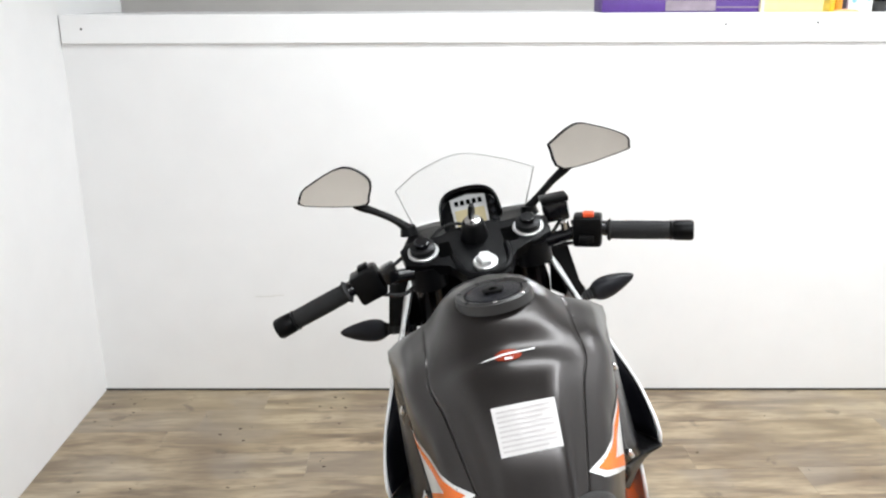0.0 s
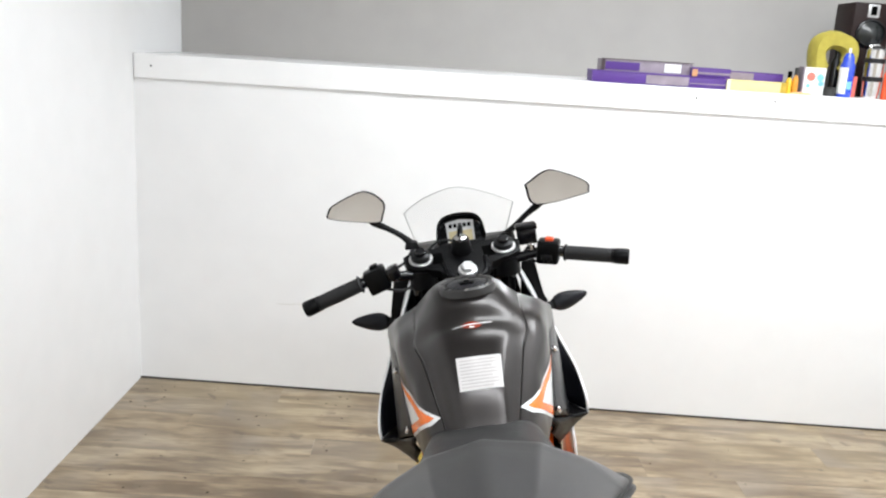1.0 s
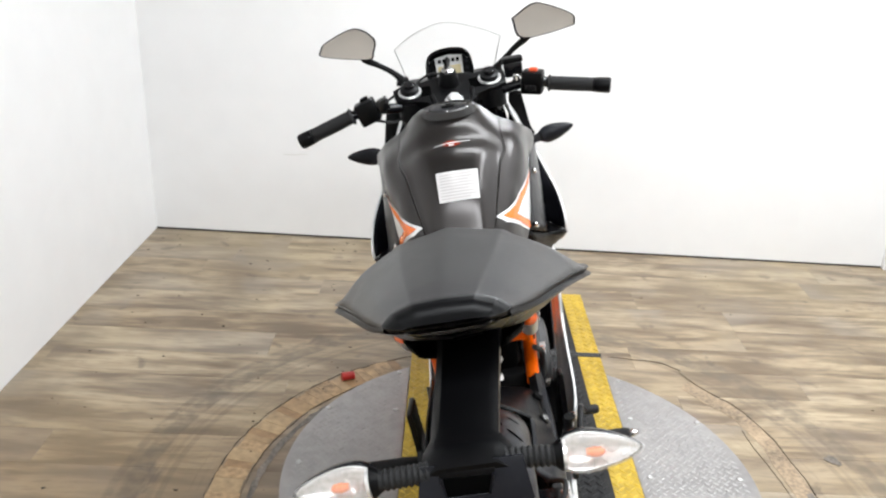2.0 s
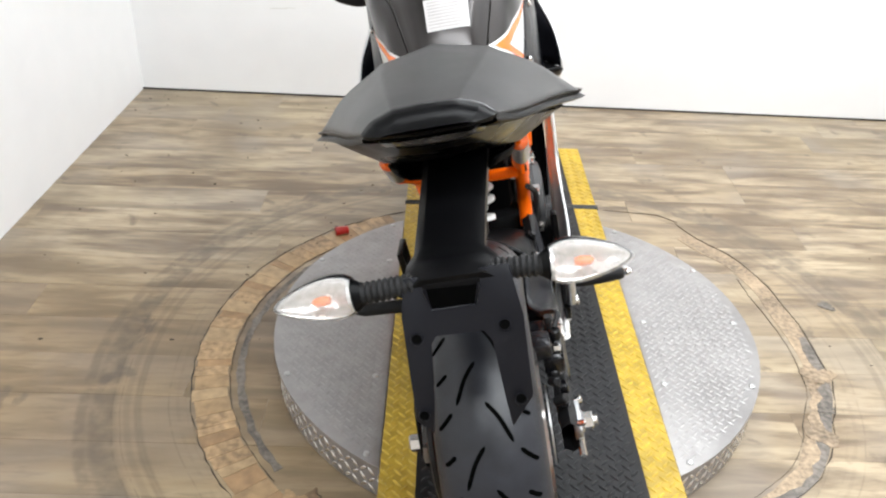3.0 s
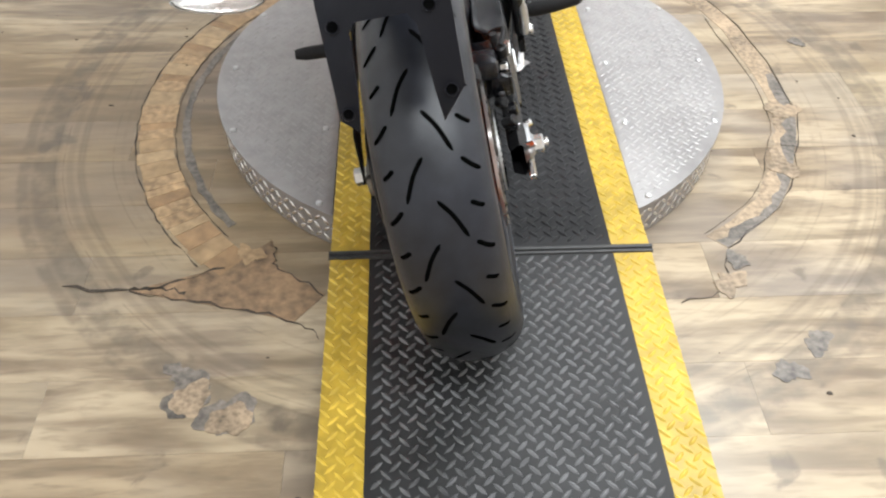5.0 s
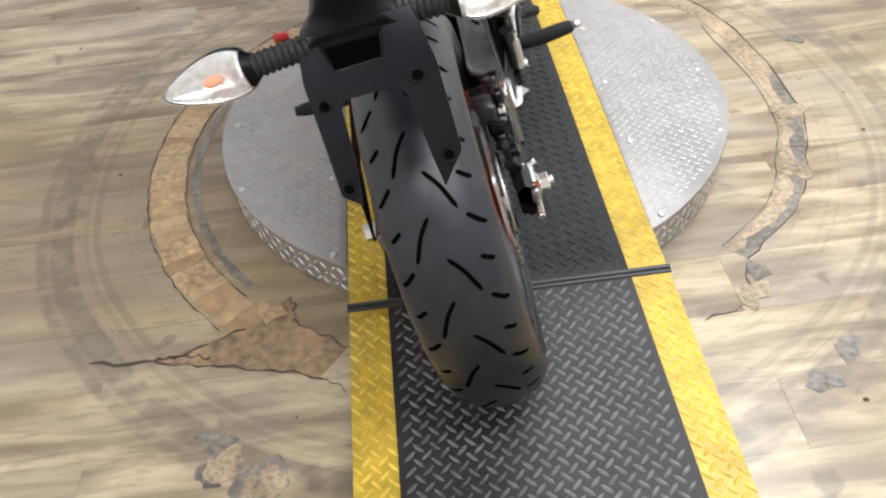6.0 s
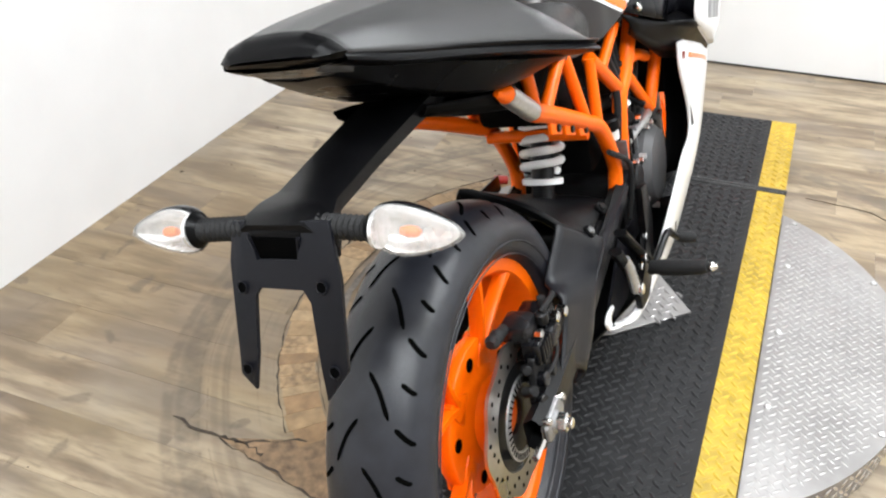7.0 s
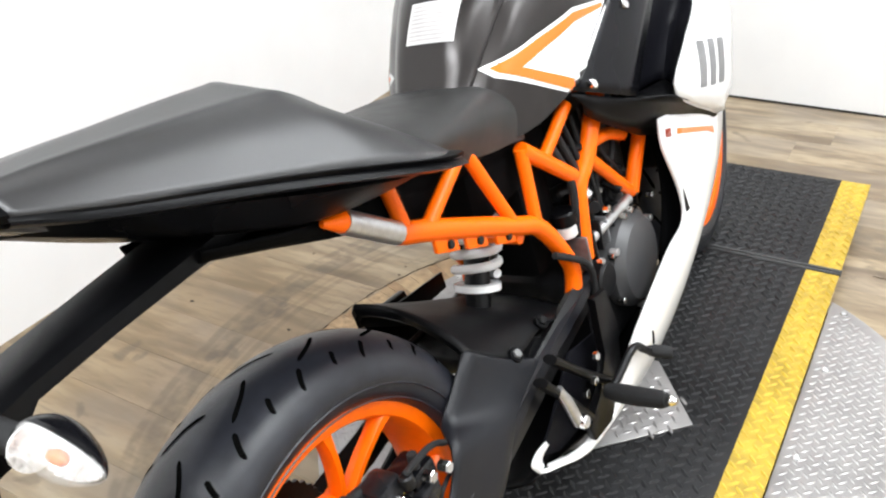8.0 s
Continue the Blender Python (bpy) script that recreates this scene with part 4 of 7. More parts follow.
# trellis frame, right side then mirrored
F = {
    "tail": (0.094, 0.1, 0.745), "tail2": (0.096, 0.126, 0.734), "ta": (0.097, 0.2, 0.678), "a": (0.096, 0.216, 0.669), "d1": (0.094, 0.206, 0.752),
    "b": (0.096, 0.25, 0.653), "d2": (0.095, 0.35, 0.7), "d3": (0.095, 0.37, 0.695), "c": (0.096, 0.434, 0.556), "d4": (0.096, 0.496, 0.643),
    "b2": (0.096, 0.36, 0.596), "c2": (0.098, 0.486, 0.526), "c3": (0.098, 0.53, 0.468), "c4": (0.097, 0.556, 0.41), "piv": (0.095, 0.541, 0.36),
    "up": (0.117, 0.728, 0.65), "k": (0.11, 0.656, 0.556), "n": (0.105, 0.618, 0.522), "low": (0.101, 0.605, 0.44), "low1": (0.1, 0.6, 0.405),
    "in": (0.104, 0.61, 0.546), "brk": (0.122, 0.766, 0.438), "head": (0.135, 0.83, 0.55), "s0": (0.103, 0.625, 0.425), "s1": (0.121, 0.75, 0.434),
    "q0": (0.098, 0.55, 0.605), "q1": (0.108, 0.63, 0.655), "w": (0.112, 0.672, 0.572), "w1": (0.12, 0.72, 0.566), "w2": (0.125, 0.765, 0.545),
}


def rail(names, r, k=1, material=None, both=True):
    bm = B()
    tube(bm, [F[n] for n in names.split()], r if names != "tail tail2" else [0.004, r], 12, k)
    a = part("frame_tube", bm, material or ORANGE, frame_part)
    if both:
        flip(a)


frame_part = group_part("trellis_frame", "orange tubular trellis frame")
for names, r, k in (("tail tail2", 0.0135, 1), ("ta a b b2 c c2 c3 c4 piv", 0.0138, 4), ("a d1", 0.0098, 1), ("b d2", 0.0098, 1), ("d3 c", 0.0098, 1), ("d4 c2", 0.0098, 1), ("d4 in", 0.0122, 1), ("q0 q1", 0.0098, 1), ("up k n low low1", 0.0142, 3), ("w w1 w2", 0.0105, 3), ("k brk", 0.0102, 1), ("brk head", 0.0125, 1)):
    rail(names, r, k)
rail("tail2 ta", 0.014, 1, ALU)
rail("s0 s1", 0.0092, 1, ALU)
for p, q in (((0.09, 0.45, 0.53), (-0.09, 0.45, 0.53)), ((0.1, 0.71, 0.655), (-0.1, 0.71, 0.655))):
    part("cross_tube", cyl(B(), p, q, 0.011, 12), ORANGE, frame_part)
for y, z in ((0.275, 0.625), (0.335, 0.596), (0.4, 0.565)):
    bm = B()
    plate(bm, [(y - 0.022, z - 0.006), (y + 0.022, z - 0.026), (y + 0.022, z + 0.0), (y - 0.02, z + 0.018)], 0.006, Matrix.Translation((0.098, 0, 0)) @ Matrix(((0, 0, 1, 0), (1, 0, 0, 0), (0, 1, 0, 0), (0, 0, 0, 1))), 0.001)
    part("tab", bm, ORANGE, frame_part)
    part("tab_bolt", cyl(B(), (0.1, y + 0.005, z - 0.008), (0.105, y + 0.005, z - 0.008), 0.006, 10, 0.001), ENGINE, frame_part)

# shock
shock = group_part("shock_absorber", "rear shock with a white coil spring")
s0, s1 = Vector((0.0, 0.487, 0.56)), Vector((0.0, 0.443, 0.458))
ax = (s1 - s0).normalized()
u = ax.cross(Vector((1, 0, 0))).normalized()
w = ax.cross(u)
pts = []
for i in range(121):
    a = 2 * math.pi * i / 120 * 4.6
    pts.append(s0 + (s1 - s0) * (0.02 + 0.93 * i / 120) + 0.033 * (math.cos(a) * u + math.sin(a) * w))
part("spring", tube(B(), pts, 0.0074, 8), SPRING, shock, "white coil spring")
part("damper", tube(B(), [s0 - ax * 0.03, s0.lerp(s1, 0.4), s0.lerp(s1, 0.41), s1 + ax * 0.05], [0.012, 0.012, 0.02, 0.02], 16), ENGINE, shock)
part("spring_seat", tube(B(), [s1 + ax * 0.006, s1 + ax * 0.016], 0.036, 24), SPRING, shock, "white spring perch")


def strip(name, a, b, nb, material, label, bulge=(0, 0, 0), k=4, thick=0.005, both=True, mids=()):
    """A curved panel between two edges, bulged in the middle; mids: further lines between them."""
    lines = [cr(l, k) for l in (a, *mids, b)]
    rows = []
    for pts in zip(*lines):
        c = cr(pts, max(nb // (len(pts) - 1), 2)) if len(pts) > 2 else np.array([pts[0] + (pts[1] - pts[0]) * t for t in np.linspace(0, 1, nb)])
        m = len(c) - 1
        rows.append([tuple(p + np.array(bulge) * math.sin(math.pi * i / m)) for i, p in enumerate(c)])
    bm = B()
    grid(bm, rows)
    ob = solid(part(name, bm, material, bike, label, angle=50), thick)
    return (ob, flip(ob)) if both else (ob, None)


# white fairing sides
A_ = [(0.188, 0.776, 0.562), (0.188, 0.772, 0.512), (0.19, 0.806, 0.42), (0.189, 0.804, 0.362), (0.187, 0.722, 0.348), (0.182, 0.56, 0.3), (0.155, 0.5, 0.225), (0.14, 0.4, 0.203), (0.132, 0.305, 0.245)]
B_ = [(0.19, 1.12, 0.53), (0.19, 1.07, 0.42), (0.184, 1.01, 0.345), (0.177, 0.93, 0.285), (0.166, 0.81, 0.215), (0.152, 0.66, 0.165), (0.14, 0.53, 0.16), (0.134, 0.4, 0.178), (0.13, 0.284, 0.244)]
lower, lower_l = strip("lower_fairing", A_, B_, 7, WHITEPAINT, "white lower side fairing", (0.012, 0, 0))
for v in lower_l.data.vertices:
    v.co.x *= 0.74
strip("fairing_tip", [(0.13, 0.284, 0.244), (0.13, 0.274, 0.266), (0.13, 0.292, 0.275), (0.13, 0.32, 0.272)], [(0.132, 0.298, 0.247), (0.132, 0.296, 0.258), (0.132, 0.304, 0.264), (0.132, 0.322, 0.265)], 3, WHITEPAINT, "white curled fairing end", thick=0.004)
A2 = [(0.205, 1.0, 0.476), (0.224, 0.778, 0.6), (0.222, 0.85, 0.66), (0.206, 0.965, 0.692), (0.19, 1.0, 0.73), (0.165, 1.05, 0.77)]
B2 = [(0.207, 1.04, 0.473), (0.222, 1.05, 0.505), (0.226, 1.07, 0.56), (0.212, 1.14, 0.62), (0.182, 1.22, 0.68), (0.16, 1.28, 0.74)]
upper, upper_l = strip("upper_fairing", A2, B2, 7, WHITEPAINT, "white upper side fairing", (0.008, 0, 0))
strip("nose_side", [(0.165, 1.05, 0.775), (0.15, 1.13, 0.8), (0.135, 1.2, 0.835), (0.12, 1.3, 0.885)], [(0.178, 1.21, 0.68), (0.166, 1.27, 0.73), (0.15, 1.33, 0.78), (0.12, 1.42, 0.83)], 6, WHITEPAINT, "white nose side panel", (0.01, 0, 0))
strip("nose_liner", [(0.157, 1.04, 0.778), (0.142, 1.12, 0.803), (0.127, 1.19, 0.838), (0.113, 1.29, 0.888)], [(0.168, 1.19, 0.68), (0.157, 1.25, 0.73), (0.141, 1.31, 0.78), (0.112, 1.41, 0.83)], 6, PLASTIC, "black inner nose liner", (0.008, 0, 0), thick=0.002)
strip("nose_top", [(-0.125, 1.3, 0.898), (-0.09, 1.39, 0.876), (0, 1.45, 0.866), (0.09, 1.39, 0.876), (0.125, 1.3, 0.898)], [(-0.1, 1.42, 0.7), (-0.08, 1.5, 0.69), (0, 1.53, 0.68), (0.08, 1.5, 0.69), (0.1, 1.42, 0.7)], 6, WHITEPAINT, "white nose panel", both=False)
# graphite tank side panel with screws, then the black pocket and the winglet
P1 = [(0.13, 0.615, 0.68), (0.142, 0.67, 0.728), (0.153, 0.744, 0.778), (0.168, 0.83, 0.815)]
P2 = [(0.18, 0.727, 0.622), (0.181, 0.785, 0.677), (0.182, 0.843, 0.732), (0.183, 0.9, 0.787)]
P3 = [(0.15, 0.757, 0.611), (0.15, 0.812, 0.665), (0.152, 0.867, 0.72), (0.16, 0.912, 0.78)]
sidep, sidep_l = strip("side_panel", P1, P2, 6, mat("satin_black_panel", (0.0045, 0.0045, 0.006), 0.3, var=0.06, spec=0.2), "satin black side panel with screws", (0.004, 0, 0))
for ob, s in ((sidep, 1), (sidep_l, -1)):
    for p in ((0.147, 0.648, 0.674), (0.164, 0.77, 0.752)):
        c = Vector((s * p[0], p[1], p[2]))
        part("screw", cyl(B(), c, c + Vector((s * 0.006, 0, 0.003)), 0.0075, 14, 0.001), CHROME, ob, "bright screw")
POCKET = mat("matt_black_plastic", (0.004, 0.004, 0.006), 0.5, var=0.2, spec=0.12)
for ob, s in ((sidep, 1), (sidep_l, -1)):
    part("panel_lip", tube(B(), [(s * (x + 0.001), y, z) for x, y, z in cr(P1, 6)], 0.0028, 8), GLOSS, ob, "raised glossy lip")
strip("pocket_wall", P2, P3, 3, POCKET, "black step behind the side panel", thick=0.003)
strip("pocket", P3, [(0.221, 0.786, 0.6), (0.219, 0.856, 0.658), (0.203, 0.968, 0.69), (0.168, 1.035, 0.766)], 10, POCKET, "black inner fairing pocket", mids=[[(0.172, 0.86, 0.6), (0.165, 0.93, 0.65), (0.165, 0.98, 0.7), (0.165, 1.0, 0.77)]])
strip("pocket_floor", [(0.18, 0.727, 0.621), (0.165, 0.742, 0.616), (0.15, 0.757, 0.61)], [(0.223, 0.78, 0.597), (0.2, 0.83, 0.598), (0.172, 0.862, 0.599)], 4, PLASTIC, "black ledge under the pocket", thick=0.003)
strip("winglet", [(0.128, 0.612, 0.678), (0.181, 0.727, 0.618), (0.224, 0.78, 0.595), (0.203, 1.012, 0.474)], [(0.13, 0.64, 0.63), (0.15, 0.71, 0.575), (0.157, 0.809, 0.522), (0.2, 1.005, 0.468)], 5, PLASTIC, "black winglet below the side panel", mids=[[(0.14, 0.625, 0.655), (0.178, 0.735, 0.6), (0.2, 0.815, 0.56), (0.204, 1.01, 0.471)]])

# graphics on the white fairing: plain grey slanted blocks and an orange stripe
for ob, s in ((upper, 1), (upper_l, -1)):
    bmt = bmesh.new()
    bmt.from_mesh(ob.data)
    tree = BVHTree.FromBMesh(bmt)
    org = lambda u, v, s=s: Vector((s * 0.5, u, v))
    for poly in ([(0.862, 0.578), (0.892, 0.568), (0.916, 0.64), (0.886, 0.65)], [(0.908, 0.564), (0.938, 0.555), (0.962, 0.628), (0.932, 0.637)], [(0.954, 0.55), (0.99, 0.54), (1.014, 0.612), (0.978, 0.623)]):
        decal("graphic_block", poly, tree, org, (-s, 0, 0), GREYFILM, ob, "grey graphic block", 0.03, 0.001)
    bmt.free()
for ob, s in ((lower, 1), (lower_l, -1)):
    bmt = bmesh.new()
    bmt.from_mesh(ob.data)
    tree = BVHTree.FromBMesh(bmt)
    org = lambda u, v, s=s: Vector((s * 0.5, u, v))
    decal("orange_stripe", [(0.825, 0.525), (0.99, 0.457), (0.995, 0.44), (0.95, 0.465), (0.822, 0.516)], tree, org, (-s, 0, 0), ORANGEFILM, ob, "orange stripe", 0.02, 0.001)
    decal("small_mark", [(0.786, 0.541), (0.806, 0.534), (0.803, 0.52), (0.783, 0.527)], tree, org, (-s, 0, 0), BADGERED, ob, "small red mark", 0.01, 0.001)
    decal("slot", [(0.605, 0.268), (0.612, 0.265), (0.618, 0.235), (0.609, 0.238)], tree, org, (-s, 0, 0), HOLLOWBLACK, ob, "dark slot", 0.01, 0.001)
    decal("hand_slot", [(0.796, 0.425), (0.818, 0.416), (0.83, 0.372), (0.806, 0.37)], tree, org, (-s, 0, 0), PLASTIC, ob, "dark rubber plug", 0.01, 0.001)
    bmt.free()

_, inner_l = strip("inner_panel", [(0.1, 0.86, 0.66), (0.12, 0.86, 0.55), (0.13, 0.87, 0.45), (0.13, 0.86, 0.36), (0.12, 0.82, 0.26)], [(0.18, 1.02, 0.66), (0.18, 1.03, 0.55), (0.175, 1.02, 0.45), (0.17, 0.94, 0.36), (0.16, 0.85, 0.26)], 4, INNER, "black inner side panel", thick=0.003)
for v in inner_l.data.vertices:
    v.co.x *= 0.74
# belly pan closing the fairing below
strip("belly_pan", [(0.08, 0.322, 0.176), (0.1, 0.42, 0.165), (0.125, 0.52, 0.16), (0.15, 0.66, 0.17), (0.17, 0.82, 0.215)], [(-0.08, 0.322, 0.176), (-0.1, 0.42, 0.165), (-0.125, 0.52, 0.16), (-0.15, 0.66, 0.17), (-0.17, 0.82, 0.215)], 9, PLASTIC, "black belly pan", (0, 0, -0.03), both=False)

# swingarm with cover plate
YZ = Matrix(((0, 0, 1, 0), (1, 0, 0, 0), (0, 1, 0, 0), (0, 0, 0, 1)))
GREYMETAL_DARK = mat("dull_bolt_steel", (0.2, 0.2, 0.2), 0.4, 0.8)
swing = group_part("swingarm", "black swingarm with cover plate")
REAR = [(0.078, 0.271, 0.46), (0.078, 0.25, 0.447), (0.075, 0.215, 0.42), (0.075, 0.186, 0.403), (0.109, 0.157, 0.398), (0.113, 0.13, 0.36), (0.12, 0.066, 0.318)]
MIDL = [(0.101, 0.336, 0.4), (0.103, 0.33, 0.396), (0.105, 0.3, 0.385), (0.107, 0.262, 0.372), (0.115, 0.22, 0.362), (0.12, 0.17, 0.325), (0.12, 0.12, 0.295)]
RIDGE = [(0.107, 0.36, 0.386), (0.112, 0.365, 0.378), (0.116, 0.34, 0.364), (0.12, 0.31, 0.354), (0.124, 0.26, 0.333), (0.127, 0.205, 0.29), (0.127, 0.15, 0.268)]
UNDER = [(0.11, 0.375, 0.375), (0.112, 0.385, 0.362), (0.114, 0.37, 0.35), (0.115, 0.33, 0.338), (0.113, 0.27, 0.31), (0.112, 0.205, 0.265), (0.11, 0.14, 0.25)]
FENDER = mat("black_moulded_plastic", (0.0035, 0.0036, 0.0042), 0.4, var=0.15, scale=120, bump=0.15, bscale=1500, spec=0.16, rvar=0.03)
MOULDED = mat("dark_moulded_plastic", (0.0075, 0.008, 0.0105), 0.36, var=0.15, scale=120, bump=0.15, bscale=1500, spec=0.3, rvar=0.03)
cover, _ = strip("cover_panel", REAR, UNDER, 12, MOULDED, "moulded dark side cover", k=3, thick=0.004, both=False, mids=(MIDL, RIDGE))
cover.parent = swing
bm = B()
grid(bm, [[(x, y, z + 0.03), (x + 0.012, y, z + 0.02), (x + 0.012, y, z - 0.02), (x, y, z - 0.03), (x - 0.015, y, z - 0.02), (x - 0.015, y, z + 0.02)] for x, y, z in ((0.1, 0.56, 0.36), (0.103, 0.4, 0.34), (0.106, 0.2, 0.31), (0.11, 0.05, 0.302), (0.11, -0.035, 0.305))], True)
arm = part("arm", bm, ENGINE, swing)
flip(arm)
part("cross_beam", cyl(B(), (-0.1, 0.4, 0.35), (0.1, 0.4, 0.35), 0.035, 20), ENGINE, swing)
bm = B()
grid(bm, [[(x - 0.004, y - 0.004, z + 0.012), (x + 0.006, y - 0.002, z + 0.01), (x + 0.009, y + 0.004, z - 0.004), (x + 0.002, y + 0.006, z - 0.014), (x - 0.01, y, z)] for x, y, z in cr([(0.104, 0.6, 0.375), (0.108, 0.53, 0.366), (0.112, 0.44, 0.36), (0.114, 0.36, 0.353), (0.116, 0.28, 0.338), (0.114, 0.2, 0.295)], 3)], True)
part("spar", bm, MOULDED, swing, angle=25)
for p in ((0.102, 0.347, 0.4), (0.099, 0.433, 0.396)):
    part("bolt", cyl(B(), (p[0] - 0.004, p[1], p[2] - 0.003), (p[0] + 0.004, p[1], p[2] + 0.005), 0.0075, 6, 0.0015), GREYMETAL_DARK if p[1] < 0.36 else ENGINE, swing)
    part("bolt_recess", cyl(B(), (p[0] - 0.006, p[1], p[2] - 0.004), (p[0] + 0.0015, p[1], p[2] + 0.0022), 0.0115, 18, 0.001), PLASTIC, swing)
hug = group_part("hugger", "black plastic hugger over the rear wheel")
HUG = [
    [(-0.084, 0.262, 0.49), (-0.066, 0.25, 0.535), (-0.03, 0.284, 0.507), (0.02, 0.28, 0.492), (0.06, 0.275, 0.472), (0.078, 0.271, 0.461)],
    [(-0.088, 0.335, 0.44), (-0.068, 0.34, 0.478), (-0.03, 0.35, 0.466), (0.025, 0.35, 0.454), (0.072, 0.347, 0.43), (0.101, 0.342, 0.398)],
    [(-0.09, 0.42, 0.39), (-0.07, 0.43, 0.425), (-0.03, 0.435, 0.42), (0.025, 0.436, 0.414), (0.075, 0.435, 0.404), (0.099, 0.433, 0.39)],
    [(-0.09, 0.52, 0.335), (-0.07, 0.53, 0.37), (-0.03, 0.535, 0.368), (0.025, 0.535, 0.366), (0.075, 0.53, 0.36), (0.102, 0.525, 0.35)],
]
fine_rows = np.array([cr(r, 3) for r in HUG])
fine_rows = cr(fine_rows.reshape(len(HUG), -1), 5).reshape(-1, fine_rows.shape[1], 3)
bm = B()
grid(bm, fine_rows)
solid(part("fender", bm, FENDER, hug, angle=50), 0.004)
bm = B()
edge = fine_rows[0]
grid(bm, [[p + np.array((0, dy, dz)) for p in edge] for dy, dz in ((0.0, 0.0), (-0.003, -0.004), (-0.002, -0.016), (0.006, -0.026))])
solid(part("fender_lip", bm, PLASTIC, hug, "thick black rear lip of the hugger"), 0.003)
# left side: chain, sprocket and guard
chain = group_part("chain_drive", "dark chain and sprocket on the swingarm")
bm = B()
rows = [[(x, r * math.sin(a), 0.305 + r * math.cos(a)) for x, r in ((-0.098, 0.06), (-0.098, 0.098 + 0.004 * (i % 2)), (-0.092, 0.098 + 0.004 * (i % 2)), (-0.092, 0.06), (-0.098, 0.06))] for i, a in enumerate(np.linspace(0, 2 * math.pi, 89))]
grid(bm, rows)
part("sprocket", bm, ENGINE, chain)
part("chain", tube(B(), [(-0.095, 0.55, 0.375), (-0.095, 0.3, 0.39), (-0.095, 0.02, 0.405), (-0.095, -0.07, 0.378), (-0.095, -0.1, 0.305), (-0.095, -0.07, 0.232), (-0.095, 0.02, 0.205), (-0.095, 0.3, 0.28), (-0.095, 0.55, 0.335)], 0.0085, 8, 4, flat=(1, 0.8)), ENGINE, chain)
bm = B()
plate(bm, [(-0.06, 0.42), (0.02, 0.44), (0.3, 0.46), (0.5, 0.43), (0.5, 0.4), (0.25, 0.42), (0.02, 0.415), (-0.07, 0.375), (-0.09, 0.36)], 0.004, Matrix.Translation((-0.112, 0, 0)) @ YZ, 0.001)
part("chain_guard", bm, PLASTIC, chain)
part("axle_nut", cyl(B(), (-0.11, 0, 0.303), (-0.145, 0, 0.303), 0.014, 6, 0.002), CHROME, chain)
part("axle_block", box(B(), (-0.124, -0.034, 0.286), (-0.113, 0.03, 0.322), bev=0.005), CASTING, chain)

# engine and its clutter
eng = group_part("engine", "dark single-cylinder engine with covers")
bm = B()
box(bm, (-0.11, 0.56, 0.2), (0.105, 0.86, 0.38), bev=0.03)
part("crankcase", bm, ENGINE, eng)
bm = B()
box(bm, (-0.085, 0.68, 0.37), (0.085, 0.86, 0.62), bev=0.025)
part("cylinder", bm, ENGINE, eng)
CLUTCH = mat("grey_clutch_cover", (0.07, 0.07, 0.072), 0.45, 0.3, var=0.1)
part("clutch_cover", lathe(B(), [(0.09, 0), (0.09, 0.085), (0.125, 0.083), (0.14, 0.07), (0.144, 0.05), (0.144, 0)], (0, 0.72, 0.335), "x", 40), CLUTCH, eng, "round grey clutch cover")
for i in range(6):
    a = i * 1.05 + 0.4
    c = Vector((0.12, 0.72 + 0.088 * math.cos(a), 0.335 + 0.088 * math.sin(a)))
    part("bolt", cyl(B(), c, c + Vector((0.014, 0, 0)), 0.0065, 10, 0.001), CHROME if i % 2 else ALU, eng)
rngb = random.Random(8)
for i in range(16):
    y, z = rngb.uniform(0.6, 0.82), rngb.uniform(0.4, 0.58)
    c = Vector((rngb.uniform(0.075, 0.1), y, z))
    d = Vector((rngb.uniform(0.2, 1), rngb.uniform(-1, 1), rngb.uniform(-1, 1))).normalized()
    part("fitting", cyl(B(), c, c + d * rngb.uniform(0.012, 0.04), rngb.uniform(0.005, 0.012), 10, 0.001), rngb.choice([ENGINE, ENGINE, ALU, PLASTIC]), eng)
for i in range(7):
    y = 0.58 + 0.03 * i
    part("hose", tube(B(), [(0.09, y, 0.62), (0.105, y + rngb.uniform(-0.03, 0.03), 0.54), (0.1, y + rngb.uniform(-0.04, 0.06), 0.46), (0.09, y + 0.03, 0.39)], rngb.uniform(0.003, 0.007), 8, 5), GRIP, eng)
part("hose", tube(B(), [(0.106, 0.5, 0.47), (0.122, 0.56, 0.42), (0.118, 0.575, 0.36), (0.11, 0.56, 0.3)], 0.0055, 8, 5), GRIP, eng)
GREYMETAL = mat("grey_cast_metal", (0.16, 0.16, 0.165), 0.42, 0.6, var=0.3, scale=90, bump=0.15)
for a_, b_, r_, mt in (((0.05, 0.66, 0.405), (0.09, 0.66, 0.405), 0.026, ENGINE), ((0.06, 0.74, 0.405), (0.1, 0.74, 0.405), 0.02, ENGINE), ((0.09, 0.61, 0.36), (0.128, 0.61, 0.36), 0.03, ENGINE), ((0.08, 0.8, 0.41), (0.11, 0.81, 0.405), 0.016, GREYMETAL), ((0.05, 0.63, 0.5), (0.07, 0.7, 0.49), 0.014, ENGINE)):
    part("housing", cyl(B(), a_, b_, r_, 20, 0.004), mt, eng)
for i in range(9):
    y = 0.585 + 0.026 * i
    part("cooling_rib", box(B(), (0.08, y, 0.39 + 0.004 * (i % 3)), (0.116, y + 0.007, 0.45 - 0.006 * (i % 2)), bev=0.002), ENGINE if i % 3 else GREYMETAL, eng)
